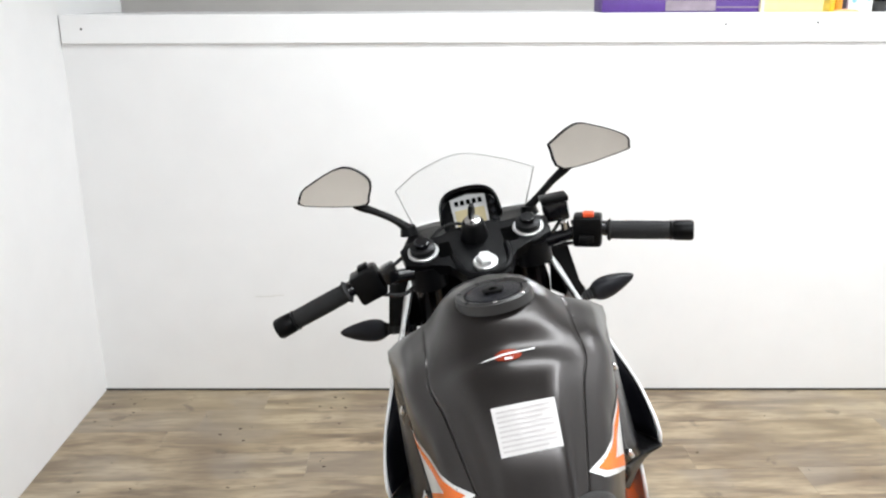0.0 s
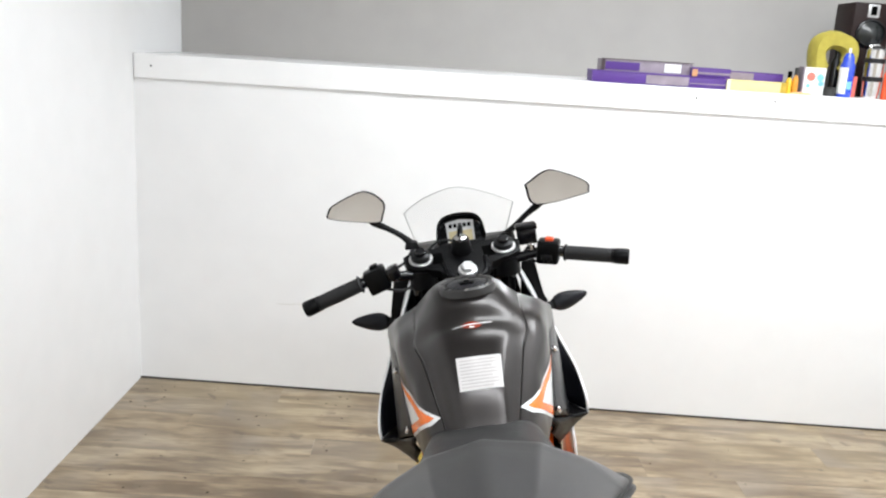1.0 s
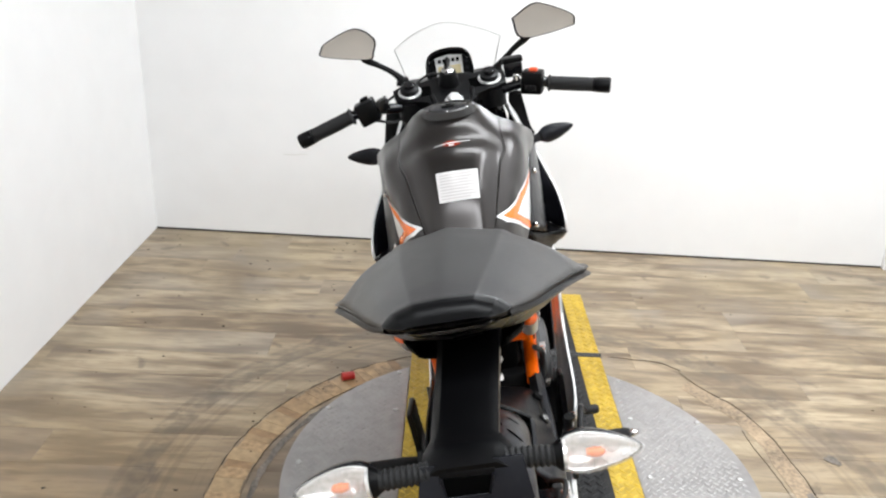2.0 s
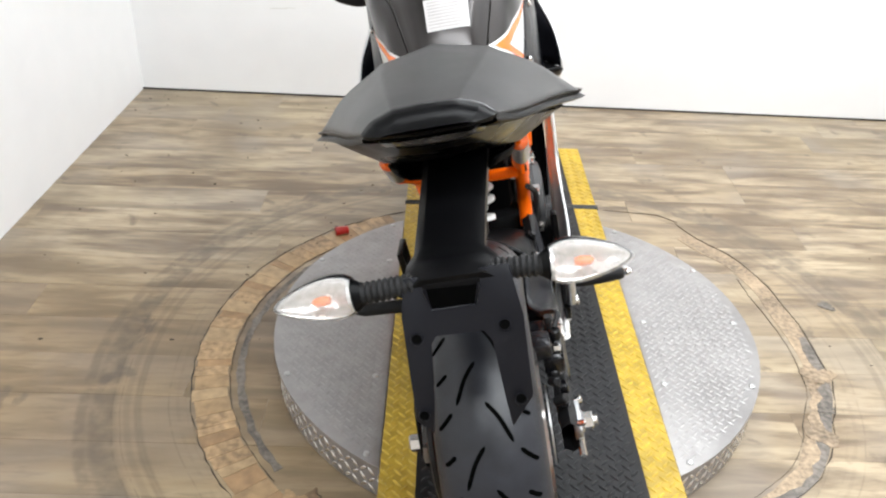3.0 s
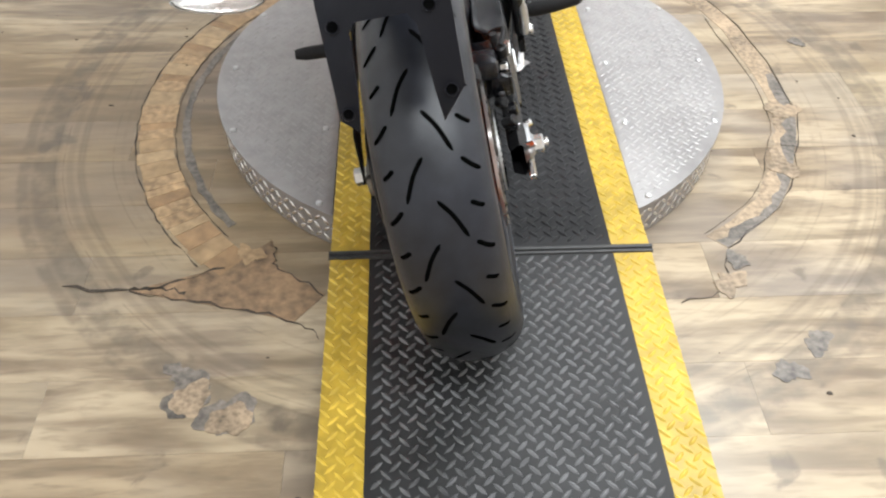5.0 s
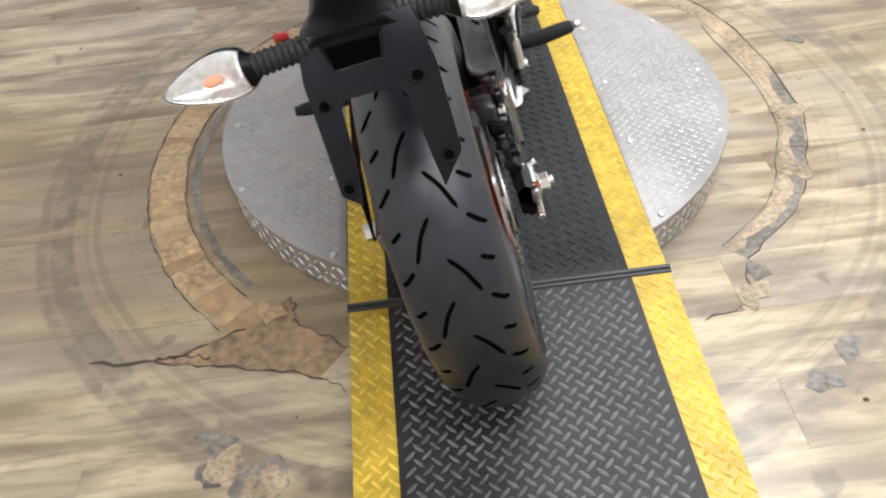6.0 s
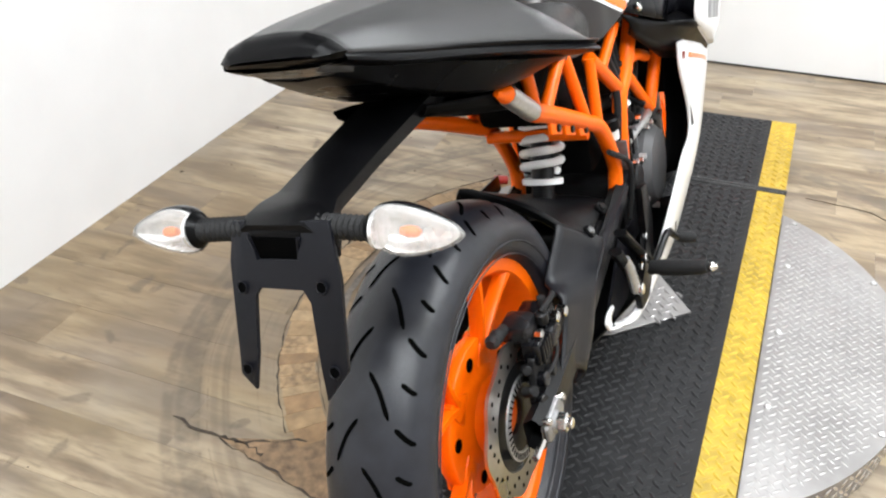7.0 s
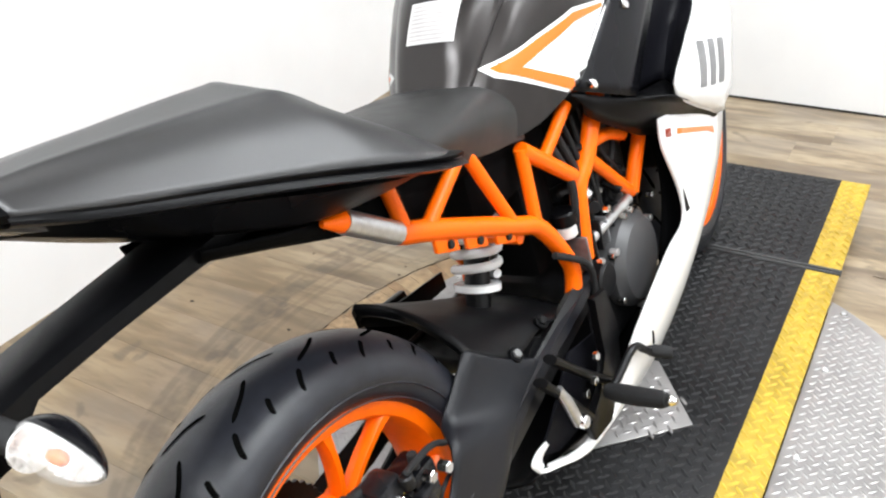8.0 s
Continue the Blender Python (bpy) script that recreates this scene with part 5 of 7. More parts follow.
for y, z in ((0.6, 0.4), (0.655, 0.465), (0.71, 0.42), (0.77, 0.44), (0.83, 0.4), (0.64, 0.385), (0.69, 0.385)):
    part("bolt", cyl(B(), (0.12, y, z), (0.131, y, z), 0.006, 6, 0.001), CHROME, eng)
bm = B()
box(bm, (-0.08, 0.235, 0.655), (0.08, 0.5, 0.72), bev=0.02)
box(bm, (-0.075, 0.38, 0.57), (0.075, 0.62, 0.68), bev=0.02)
part("airbox", bm, INNER, bike, "black airbox under the seat")
bm = B()
box(bm, (-0.07, 0.5, 0.42), (0.075, 0.6, 0.6), bev=0.02)
part("battery_box", bm, INNER, bike, "black box behind the engine")
res = group_part("brake_reservoir", "white brake fluid pot with a black lid")
part("pot", cyl(B(), (0.086, 0.584, 0.455), (0.086, 0.584, 0.476), 0.019, 20, 0.003), mat("milky_plastic", (0.62, 0.62, 0.6), 0.35), res)
part("lid", cyl(B(), (0.086, 0.584, 0.476), (0.086, 0.584, 0.5), 0.022, 20, 0.003), PLASTIC, res)

# footrest, pedal and carrier, both sides
rest = group_part("footrest_carrier", "black footrest carrier with brake pedal")
bm = B()
plate(bm, [(0.495, 0.4), (0.54, 0.388), (0.555, 0.31), (0.535, 0.245), (0.47, 0.19), (0.41, 0.2), (0.4, 0.235), (0.455, 0.255), (0.495, 0.3)], 0.012, Matrix.Translation((0.15, 0, 0)) @ YZ, 0.003)
part("carrier_plate", bm, PLASTIC, rest, angle=25)
part("inner_plate", plate(B(), [(0.31, 0.25), (0.36, 0.216), (0.44, 0.2), (0.53, 0.21), (0.56, 0.3), (0.45, 0.33), (0.36, 0.27)], 0.004, Matrix.Translation((0.118, 0, 0)) @ YZ, 0.001), POCKET, rest, angle=25)
part("stay", tube(B(), [(0.148, 0.318, 0.38), (0.15, 0.364, 0.318), (0.152, 0.409, 0.247)], 0.0105, 10, 3, flat=(1.1, 0.7)), PLASTIC, rest)
part("stay", tube(B(), [(0.15, 0.352, 0.395), (0.155, 0.429, 0.311), (0.155, 0.49, 0.253)], 0.0105, 10, 3, flat=(1.1, 0.7)), PLASTIC, rest)
peg = part("peg", tube(B(), [(0.168, 0.455, 0.262), (0.19, 0.45, 0.265), (0.22, 0.443, 0.27), (0.262, 0.433, 0.279), (0.27, 0.431, 0.281)], [0.012, 0.0145, 0.0145, 0.013, 0.01], 14), GRIP, rest, "black rubber footpeg")
part("peg_tip", tube(B(), [(0.268, 0.431, 0.281), (0.278, 0.429, 0.283), (0.286, 0.427, 0.284)], [0.005, 0.008, 0.004], 12), CHROME, peg, "bright peg tip")
part("pedal_arm", tube(B(), [(0.165, 0.452, 0.25), (0.175, 0.48, 0.268), (0.185, 0.53, 0.29), (0.19, 0.552, 0.272), (0.195, 0.565, 0.258)], 0.0065, 10, 3), ENGINE, rest)
part("pedal_pad", tube(B(), [(0.19, 0.567, 0.258), (0.2, 0.57, 0.256), (0.222, 0.575, 0.252), (0.226, 0.576, 0.251)], [0.008, 0.0105, 0.0105, 0.008], 12), GRIP, rest, "black rubber pedal pad")
part("master_cylinder", tube(B(), [(0.158, 0.37, 0.27), (0.158, 0.355, 0.32), (0.156, 0.345, 0.35)], [0.009, 0.009, 0.006], 12), ALU, rest, "bright brake master cylinder")
part("ball_joint", cyl(B(), (0.16, 0.372, 0.272), (0.172, 0.372, 0.272), 0.0105, 14, 0.002), CHROME, rest)
for c in ((0.16, 0.43, 0.3), (0.16, 0.45, 0.33), (0.16, 0.4, 0.3)):
    part("bolt", cyl(B(), c, (c[0] + 0.008, c[1], c[2]), 0.007, 6, 0.001), CHROME, rest)
left_rest = group_part("footrest_carrier", "black footrest carrier with rubber peg")
bm = B()
plate(bm, [(0.36, 0.44), (0.44, 0.43), (0.47, 0.33), (0.5, 0.27), (0.43, 0.235), (0.36, 0.24), (0.33, 0.29), (0.4, 0.33)], 0.012, Matrix.Translation((-0.152, 0, 0)) @ YZ, 0.003)
part("carrier_plate", bm, ENGINE, left_rest, angle=25)
part("peg", tube(B(), [(-0.168, 0.455, 0.262), (-0.19, 0.45, 0.265), (-0.262, 0.433, 0.279), (-0.282, 0.43, 0.283)], [0.012, 0.0145, 0.013, 0.009], 14), GRIP, left_rest, "black rubber footpeg")
part("side_stand", tube(B(), [(-0.12, 0.52, 0.22), (-0.2, 0.6, 0.06), (-0.225, 0.63, -0.03)], [0.012, 0.011, 0.011], 12), ENGINE, bike, "black side stand")

# ---- steering ----
XC = Vector((0.201, 0.023, -0.001)).normalized()
FC = Vector((0, 0.92, 0.39))
FC = (FC - XC * FC.dot(XC)).normalized()
UC = XC.cross(FC)
STEER = Matrix.Translation((0.0045, 1.0775, 0.9165)) @ Matrix((XC, FC, UC)).transposed().to_4x4()
yoke = group_part("top_yoke", "black cast top yoke with fork caps")
outl = [(-0.142, 0.022), (-0.138, -0.025), (-0.1, -0.042), (-0.06, -0.05), (-0.04, -0.1), (-0.02, -0.112), (0.02, -0.112), (0.04, -0.1), (0.06, -0.05), (0.1, -0.042), (0.138, -0.025), (0.142, 0.022), (0.11, 0.042), (0.06, 0.03), (0.04, 0.05), (-0.04, 0.05), (-0.06, 0.03), (-0.11, 0.042)]
part("yoke_plate", plate(B(), outl, 0.022, STEER @ Matrix.Translation((0, 0, -0.022)), 0.004), PLASTIC, yoke, angle=28)
bm = B()
ridge = [(-0.05, -0.03), (-0.043, -0.08), (-0.02, -0.1), (0.02, -0.1), (0.043, -0.08), (0.05, -0.03), (0.03, 0.02)]
tube(bm, [STEER @ Vector((x, y, -0.009)) for x, y in ridge[:-1]], 0.006, 8, 4)
part("yoke_rib", bm, PLASTIC, yoke)
# yoke openings are not cut: thin black sheets show their shade
for x in (-0.062, 0.062):
    part("yoke_window", plate(B(), [(x - 0.013, -0.026), (x + 0.013, -0.026), (x + 0.013, 0.012), (x - 0.013, 0.012)], 0.0012, STEER @ Matrix.Translation((0, 0, -0.0102))), HOLLOWBLACK, yoke)
for x in (-0.1005, 0.1005):
    fr = part("fork_ring", lathe(B(), [(-0.02, 0.029), (-0.008, 0.029), (-0.006, 0.027), (-0.006, 0.022)], (0, 0, 0), "z", 32, STEER.to_3x3().to_4x4()), ALU, yoke, "bright fork tube rim")
    for v in fr.data.vertices:
        v.co += STEER @ Vector((x, 0, 0))
    part("fork_cap", tube(B(), [STEER @ Vector((x, 0, z)) for z in (-0.01, 0.004, 0.006)], [0.0235, 0.0235, 0.02], 24), ENGINE, yoke)
    part("cap_hex", tube(B(), [STEER @ Vector((x, 0, z)) for z in (0.004, 0.014, 0.016)], [0.0145, 0.0145, 0.012], 8), GLOSS, yoke)
    part("fork_tube", tube(B(), [STEER @ Vector((x, 0, z)) for z in (-0.03, -0.25, -0.252, -0.62)], [0.0265, 0.0265, 0.03, 0.03], 24), GLOSS, yoke, "black fork tube")
part("stem_washer", tube(B(), [STEER @ Vector((0, -0.072, z)) for z in (-0.012, -0.004, -0.002)], [0.0225, 0.0225, 0.02], 28), ALU, yoke)
part("stem_nut", tube(B(), [STEER @ Vector((0, -0.072, z)) for z in (-0.003, 0.006, 0.009)], [0.0165, 0.0165, 0.013], 6), ALU, yoke, "bright hexagonal stem nut")
part("lower_yoke", plate(B(), [(-0.13, -0.03), (0.13, -0.03), (0.13, 0.03), (-0.13, 0.03)], 0.03, STEER @ Matrix.Translation((0, 0, -0.22)), 0.005), PLASTIC, yoke)
part("lamp_back", plate(B(), [(-0.125, 0.6), (0.125, 0.6), (0.14, 0.75), (0.12, 0.87), (-0.12, 0.87), (-0.14, 0.75)], 0.02, Matrix.Translation((0, 1.235, 0)) @ YM, 0.006), PLASTIC, bike, "black back of the headlamp")
for side, poly in ((1, [(0.15, 0.845), (0.182, 0.838), (0.192, 0.74), (0.205, 0.722), (0.185, 0.7), (0.135, 0.735)]), (-1, [(-0.145, 0.835), (-0.18, 0.835), (-0.2, 0.75), (-0.205, 0.728), (-0.14, 0.715), (-0.12, 0.745)])):
    part("indicator_mount", plate(B(), poly, 0.012, Matrix.Translation((0, 1.2, 0)) @ YM, 0.003), PLASTIC, bike, "black fairing mount")
lock = group_part("ignition_lock", "ignition lock with a black key")
part("barrel", tube(B(), [STEER @ Vector((0, 0.012, z)) for z in (-0.03, 0.02, 0.024)], [0.03, 0.021, 0.018], 24), PLASTIC, lock)
part("lock_face", tube(B(), [STEER @ Vector((0, 0.012, z)) for z in (0.022, 0.028, 0.029)], [0.0155, 0.0155, 0.013], 24), CHROME, lock, "bright lock face")
bm = B()
plate(bm, [(-0.011, 0.0), (0.011, 0.0), (0.012, 0.014), (0.007, 0.027), (-0.007, 0.027), (-0.012, 0.014)], 0.007, STEER @ Matrix.Translation((0, 0.012, 0.034)) @ Matrix.Rotation(radians(60), 4, "Z") @ Matrix(((1, 0, 0, 0), (0, 0, 1, 0), (0, 1, 0, 0), (0, 0, 0, 1))), 0.002)
part("key_head", bm, PLASTIC, lock, "black key head")
part("key_blade", cyl(B(), STEER @ Vector((0, 0.012, 0.025)), STEER @ Vector((0, 0.012, 0.036)), 0.003, 8), CHROME, lock)
part("yoke_cable", tube(B(), [(-0.09, 1.1, 0.91), (-0.06, 1.115, 0.93), (-0.03, 1.12, 0.935), (0.0, 1.13, 0.92)], 0.003, 8, 5), GRIP, yoke)


def handlebar(s, fork, gin, gout, sw, label):
    """A clip-on bar: clamp, tube, switch block, ribbed grip and bar end."""
    g = group_part("handlebar", label)
    fork, gin, gout, sw = (Vector(v) for v in (fork, gin, gout, sw))
    d = (gout - gin).normalized()
    part("bar_tube", tube(B(), [fork, sw, gin], 0.0125, 12, 3), GLOSS, g)
    part("clamp", tube(B(), [fork + Vector((0, 0, 0.012)), fork - Vector((0, 0, 0.03))], 0.034, 20), PLASTIC, g)
    L = (gout - gin).length
    part("flange", tube(B(), [gin - d * 0.004, gin, gin + d * 0.004], [0.0165, 0.0215, 0.0165], 20), GRIP, g)
    pts, rs = [], []
    for i in range(25):
        t = i / 24
        pts.append(gin + d * (L * 0.72 * t))
        rs.append(0.0163 + (0.0008 if i % 2 else 0) + 0.0006 * math.sin(math.pi * t))
    part("grip", tube(B(), pts, rs, 18), GRIP, g, "ribbed black rubber grip")
    part("collar", tube(B(), [gin + d * L * 0.72, gin + d * L * 0.735, gin + d * L * 0.76], [0.0165, 0.0195, 0.0165], 18), PLASTIC, g)
    part("bar_end", tube(B(), [gin + d * L * 0.76, gin + d * L * 0.78, gin + d * L * 0.97, gout], [0.0165, 0.0185, 0.019, 0.0165], 18), PLASTIC, g, "black bar end weight")
    q = d.to_track_quat("X", "Z").to_matrix().to_4x4()
    M = Matrix.Translation(sw) @ q
    bm = B()
    box(bm, (-0.026, -0.022, -0.03), (0.026, 0.024, 0.026), M, 0.006)
    part("switch_block", bm, PLASTIC, g, "black switch block")
    if s > 0:
        part("kill_switch", box(B(), (-0.008, -0.014, 0.024), (0.012, 0.004, 0.034), M, 0.003), RED, g, "red kill switch")
        part("start_button", box(B(), (-0.014, -0.026, -0.02), (0.012, -0.02, -0.006), M, 0.002), ENGINE, g)
        part("cable_joint", cyl(B(), sw - d * 0.04 + Vector((0, 0, -0.02)), sw - d * 0.04 + Vector((0, 0.0, 0.015)), 0.008, 10, 0.002), CHROME, g)
    else:
        part("horn_button", box(B(), (-0.012, -0.028, -0.016), (0.004, -0.02, -0.004), M, 0.002), ENGINE, g)
        part("signal_switch", box(B(), (-0.006, -0.03, 0.004), (0.014, -0.02, 0.012), M, 0.002), ENGINE, g)
        part("beam_switch", box(B(), (-0.014, -0.016, 0.024), (0.006, 0.004, 0.033), M, 0.003), PLASTIC, g)
        part("light_dot", box(B(), (-0.022, -0.023, 0.012), (-0.016, -0.021, 0.016), M, 0.0005), CHROME, g)
        part("clutch_perch", box(B(), (-0.056, -0.01, -0.016), (-0.03, 0.028, 0.014), M, 0.004), GLOSS, g)
    part("lever", tube(B(), [sw - d * 0.02 + Vector((0, 0.045, 0)), gin + d * 0.03 + Vector((0, 0.06, -0.004)), gin + d * L * 0.75 + Vector((0, 0.05, -0.01)), gout - d * 0.03 + Vector((0, 0.052, -0.012))], [0.007, 0.006, 0.0055, 0.007], 10, 4, flat=(1, 0.7)), GLOSS, g, "black hand lever")
    return g


handlebar(1, (0.104, 1.088, 0.87), (0.248, 1.072, 0.874), (0.39, 1.034, 0.852), (0.207, 1.062, 0.888), "right clip-on bar with a red switch")
handlebar(-1, (-0.096, 1.065, 0.872), (-0.238, 0.99, 0.889), (-0.374, 0.986, 0.848), (-0.2, 1.006, 0.893), "left clip-on bar with switches")
for pts in ([(-0.205, 1.01, 0.88), (-0.15, 1.06, 0.9), (-0.11, 1.11, 0.905), (-0.07, 1.15, 0.88)], [(-0.19, 1.0, 0.87), (-0.14, 1.03, 0.85), (-0.1, 1.1, 0.86), (-0.06, 1.16, 0.85)], [(0.2, 1.06, 0.87), (0.165, 1.09, 0.86), (0.14, 1.14, 0.87), (0.09, 1.18, 0.86)], [(0.18, 1.17, 0.89), (0.15, 1.16, 0.86), (0.12, 1.17, 0.83), (0.1, 1.16, 0.78)]):
    part("control_cable", tube(B(), pts, 0.0036, 8, 5), GRIP, bike, "black control cable")
pot = group_part("front_brake_reservoir", "black square brake reservoir")
part("pot", box(B(), (0.145, 1.155, 0.885), (0.192, 1.195, 0.922), bev=0.004), GLOSS, pot)
part("lid", box(B(), (0.142, 1.152, 0.922), (0.195, 1.198, 0.934), bev=0.003), PLASTIC, pot)
part("bracket", tube(B(), [(0.168, 1.17, 0.89), (0.178, 1.13, 0.88), (0.182, 1.085, 0.885)], 0.005, 8, 3), CHROME, pot)

# instrument
dash = group_part("instrument", "black instrument with an amber display")
DN = Vector((0, -0.82, 0.57)).normalized()
DX = Vector((1, 0, 0))
DU = DN.cross(DX)
DASH = Matrix.Translation((0.006, 1.218, 0.918)) @ Matrix((DX, DU, DN)).transposed().to_4x4()
bm = B()
plate(bm, [(-0.058, -0.02), (-0.054, 0.026), (-0.036, 0.046), (0.0, 0.052), (0.036, 0.046), (0.054, 0.026), (0.058, -0.02), (0.045, -0.05), (-0.045, -0.05)], 0.03, DASH @ Matrix.Translation((0, 0, -0.018)), 0.004)
part("case", bm, PLASTIC, dash)
hood = [(-0.062, -0.01), (-0.057, 0.028), (-0.039, 0.05), (0.0, 0.057), (0.039, 0.05), (0.057, 0.028), (0.062, -0.01)]
bm = B()
hp = cr([(x, y, 0) for x, y in hood], 4)
grid(bm, [[DASH @ Vector((p[0] * k, p[1] * k, z)) for p in hp] for k, z in ((0.95, -0.03), (1.0, 0.0), (1.02, 0.016))])
solid(part("hood", bm, GLOSS, dash), 0.003)
SILVER = mat("silver_face_print", (0.42, 0.42, 0.42), 0.4, 0.3)
part("face", plate(B(), [(-0.034, -0.034), (0.034, -0.034), (0.036, 0.04), (0.0, 0.046), (-0.036, 0.04)], 0.0015, DASH @ Matrix.Translation((0, 0, -0.0015))), SILVER, dash)
part("display", plate(B(), [(-0.03, -0.03), (0.03, -0.03), (0.03, 0.014), (-0.03, 0.014)], 0.0015, DASH @ Matrix.Translation((0, 0, 0.0))), LCD, dash, "amber grey display")
for i in range(5):
    part("tell_tale", plate(B(), [(-0.028 + i * 0.012, 0.024), (-0.02 + i * 0.012, 0.024), (-0.02 + i * 0.012, 0.034), (-0.028 + i * 0.012, 0.034)], 0.0015, DASH @ Matrix.Translation((0, 0, 0.0002))), HOLLOWBLACK, dash)
for i in range(3):
    part("button", cyl(B(), DASH @ Vector((0.047, 0.02 - i * 0.018, -0.004)), DASH @ Vector((0.047, 0.02 - i * 0.018, 0.0)), 0.005, 12, 0.001), GREYPLASTIC, dash)
strip("cowl_bridge", [(-0.14, 1.2, 0.885), (-0.07, 1.19, 0.885), (0.0, 1.2, 0.87), (0.07, 1.19, 0.885), (0.14, 1.2, 0.885)], [(-0.12, 1.3, 0.895), (-0.07, 1.33, 0.89), (0.0, 1.34, 0.885), (0.07, 1.33, 0.89), (0.12, 1.3, 0.895)], 5, PLASTIC, "black inner cowl round the instrument", both=False)

# windscreen
TOPE = [(-0.134, 1.282, 0.984), (-0.075, 1.266, 1.019), (0.006, 1.258, 1.037), (0.085, 1.256, 1.013), (0.15, 1.252, 0.981)]
BASE = [(-0.117, 1.31, 0.9), (-0.08, 1.4, 0.878), (0.003, 1.455, 0.868), (0.085, 1.4, 0.878), (0.124, 1.29, 0.898)]
screen, _ = strip("windscreen", TOPE, BASE, 8, CLEAR, "clear bubble windscreen", (0, 0.012, 0.006), k=6, thick=0.003, both=False)
EDGE = mat("screen_edge_plastic", (0.5, 0.5, 0.5), 0.3)
part("screen_edge", tube(B(), [BASE[0]] + [tuple(p) for p in cr(TOPE, 6)] + [BASE[-1]], 0.0016, 8), EDGE, screen, "grey polished screen edge")


def mirror(outline, stalk, label, turn, tilt):
    """A mirror: rounded housing, dark rim, glass, and its stalk."""
    g = group_part("mirror", label)
    c = sum((Vector(p) for p in outline), Vector()) / len(outline)
    outline = [(p[0], c.y + turn * (p[0] - c.x) + tilt * (p[2] - c.z), p[2]) for p in outline]
    fine = [Vector(p) for p in cr(list(outline) + [outline[0]], 4)[:-1]]
    bm = B()
    rows = []
    for k, dy in ((0.985, 0.0), (1.03, 0.003), (1.02, 0.012), (0.85, 0.026), (0.45, 0.036), (0.02, 0.039)):
        rows.append([c + (p - c) * k + Vector((0, dy, 0)) for p in fine])
    grid(bm, rows, True)
    part("housing", bm, PLASTIC, g, "black mirror housing")
    bm = B()
    bm.faces.new([bm.verts.new(c + (p - c) * 0.965 + Vector((0, 0.0015, 0))) for p in fine])
    part("glass", bm, MIRROR, g, "mirror glass", smooth=False)
    part("stalk", tube(B(), stalk, [0.0145, 0.011, 0.011, 0.0145, 0.012], 12, 3, flat=(1.0, 0.7)), PLASTIC, g)
    part("stalk_foot", tube(B(), [Vector(stalk[0]) + Vector((0, 0, -0.012)), Vector(stalk[0]) + Vector((0, 0, 0.006))], [0.02, 0.015], 14), PLASTIC, g)
    return g


mirror([(-0.322, 1.243, 1.022), (-0.305, 1.246, 1.037), (-0.228, 1.252, 1.059), (-0.181, 1.256, 1.026), (-0.187, 1.252, 0.992), (-0.206, 1.248, 0.977), (-0.318, 1.243, 1.003)], [(-0.125, 1.265, 0.905), (-0.15, 1.262, 0.932), (-0.185, 1.262, 0.957), (-0.215, 1.268, 0.975), (-0.23, 1.272, 1.0)], "black left mirror on a long stalk", 0.09, 0.2)
mirror([(0.187, 1.25, 1.017), (0.242, 1.25, 1.045), (0.281, 1.248, 1.037), (0.339, 1.244, 1.006), (0.344, 1.243, 0.985), (0.329, 1.244, 0.975), (0.207, 1.25, 0.965)], [(0.126, 1.265, 0.895), (0.15, 1.262, 0.915), (0.185, 1.264, 0.942), (0.218, 1.27, 0.962), (0.24, 1.275, 0.99)], "black right mirror on a long stalk", -0.04, 0.2)
# front fork legs' guard and fender
bm = B()
rows = []
for ang in np.linspace(-30, 70, 16):
    aa = radians(ang)
    rows.append([(x, 1.335 - (0.315 + dr) * math.sin(aa), 0.3 + (0.315 + dr) * math.cos(aa)) for x, dr in ((-0.075, -0.08), (-0.07, -0.04), (-0.055, -0.01), (0, 0.004), (0.055, -0.01), (0.07, -0.04), (0.075, -0.08))])
grid(bm, rows)
solid(part("front_fender", bm, ORANGE, bike, "orange front fender"), 0.003)
part("radiator", box(B(), (-0.13, 0.93, 0.4), (0.13, 0.97, 0.66), bev=0.01), ENGINE, bike, "black radiator behind the front wheel")

# ---- things on the ledge ----
LT = WALLH + 0.003


def ledge_place(x, back):
    """A place on the ledge: x of the room, metres behind the board."""
    return Vector((x, 2.408 - (x + 1.5) * 0.122 / 3.212 + back, LT))


def carton(name, x0, x1, back, depth, z0, z1, material, label, category, group="", turn=0.0):
    th = tagged(new(name), label, category, group)
    th.matrix_world = Matrix.Translation(ledge_place((x0 + x1) / 2, back) + Vector((0, 0, z0))) @ Matrix.Rotation(SKEW + radians(turn), 4, "Z")
    w = (x1 - x0) / 2
    part("box_body", box(B(), (-w, 0, 0), (w, depth, z1 - z0 - 0.006), None, 0.0015), material, th)
    part("lid_flap", box(B(), (-w - 0.0006, -0.0006, z1 - z0 - 0.006), (w + 0.0006, depth, z1 - z0), None, 0.001), material, th)
    return th, w


PURPLE = mat("purple_card", (0.075, 0.026, 0.2), 0.45, var=0.1, scale=30)
GREYCARD = mat("grey_purple_card", (0.24, 0.2, 0.24), 0.45, var=0.25, scale=18)
PALEYELLOW = mat("pale_yellow_card", (0.7, 0.6, 0.26), 0.5, var=0.06)
WHITECARD = mat("white_card", (0.74, 0.74, 0.73), 0.5, var=0.05)
SKYBLUE = mat("blue_print", (0.18, 0.45, 0.68), 0.45)
SALMON = mat("red_print", (0.78, 0.17, 0.13), 0.45)
DEEPBLUE = mat("blue_can_paint", (0.02, 0.06, 0.5), 0.25, var=0.05, coat=0.3)
DARKCARD = mat("dark_card", (0.05, 0.035, 0.04), 0.5)

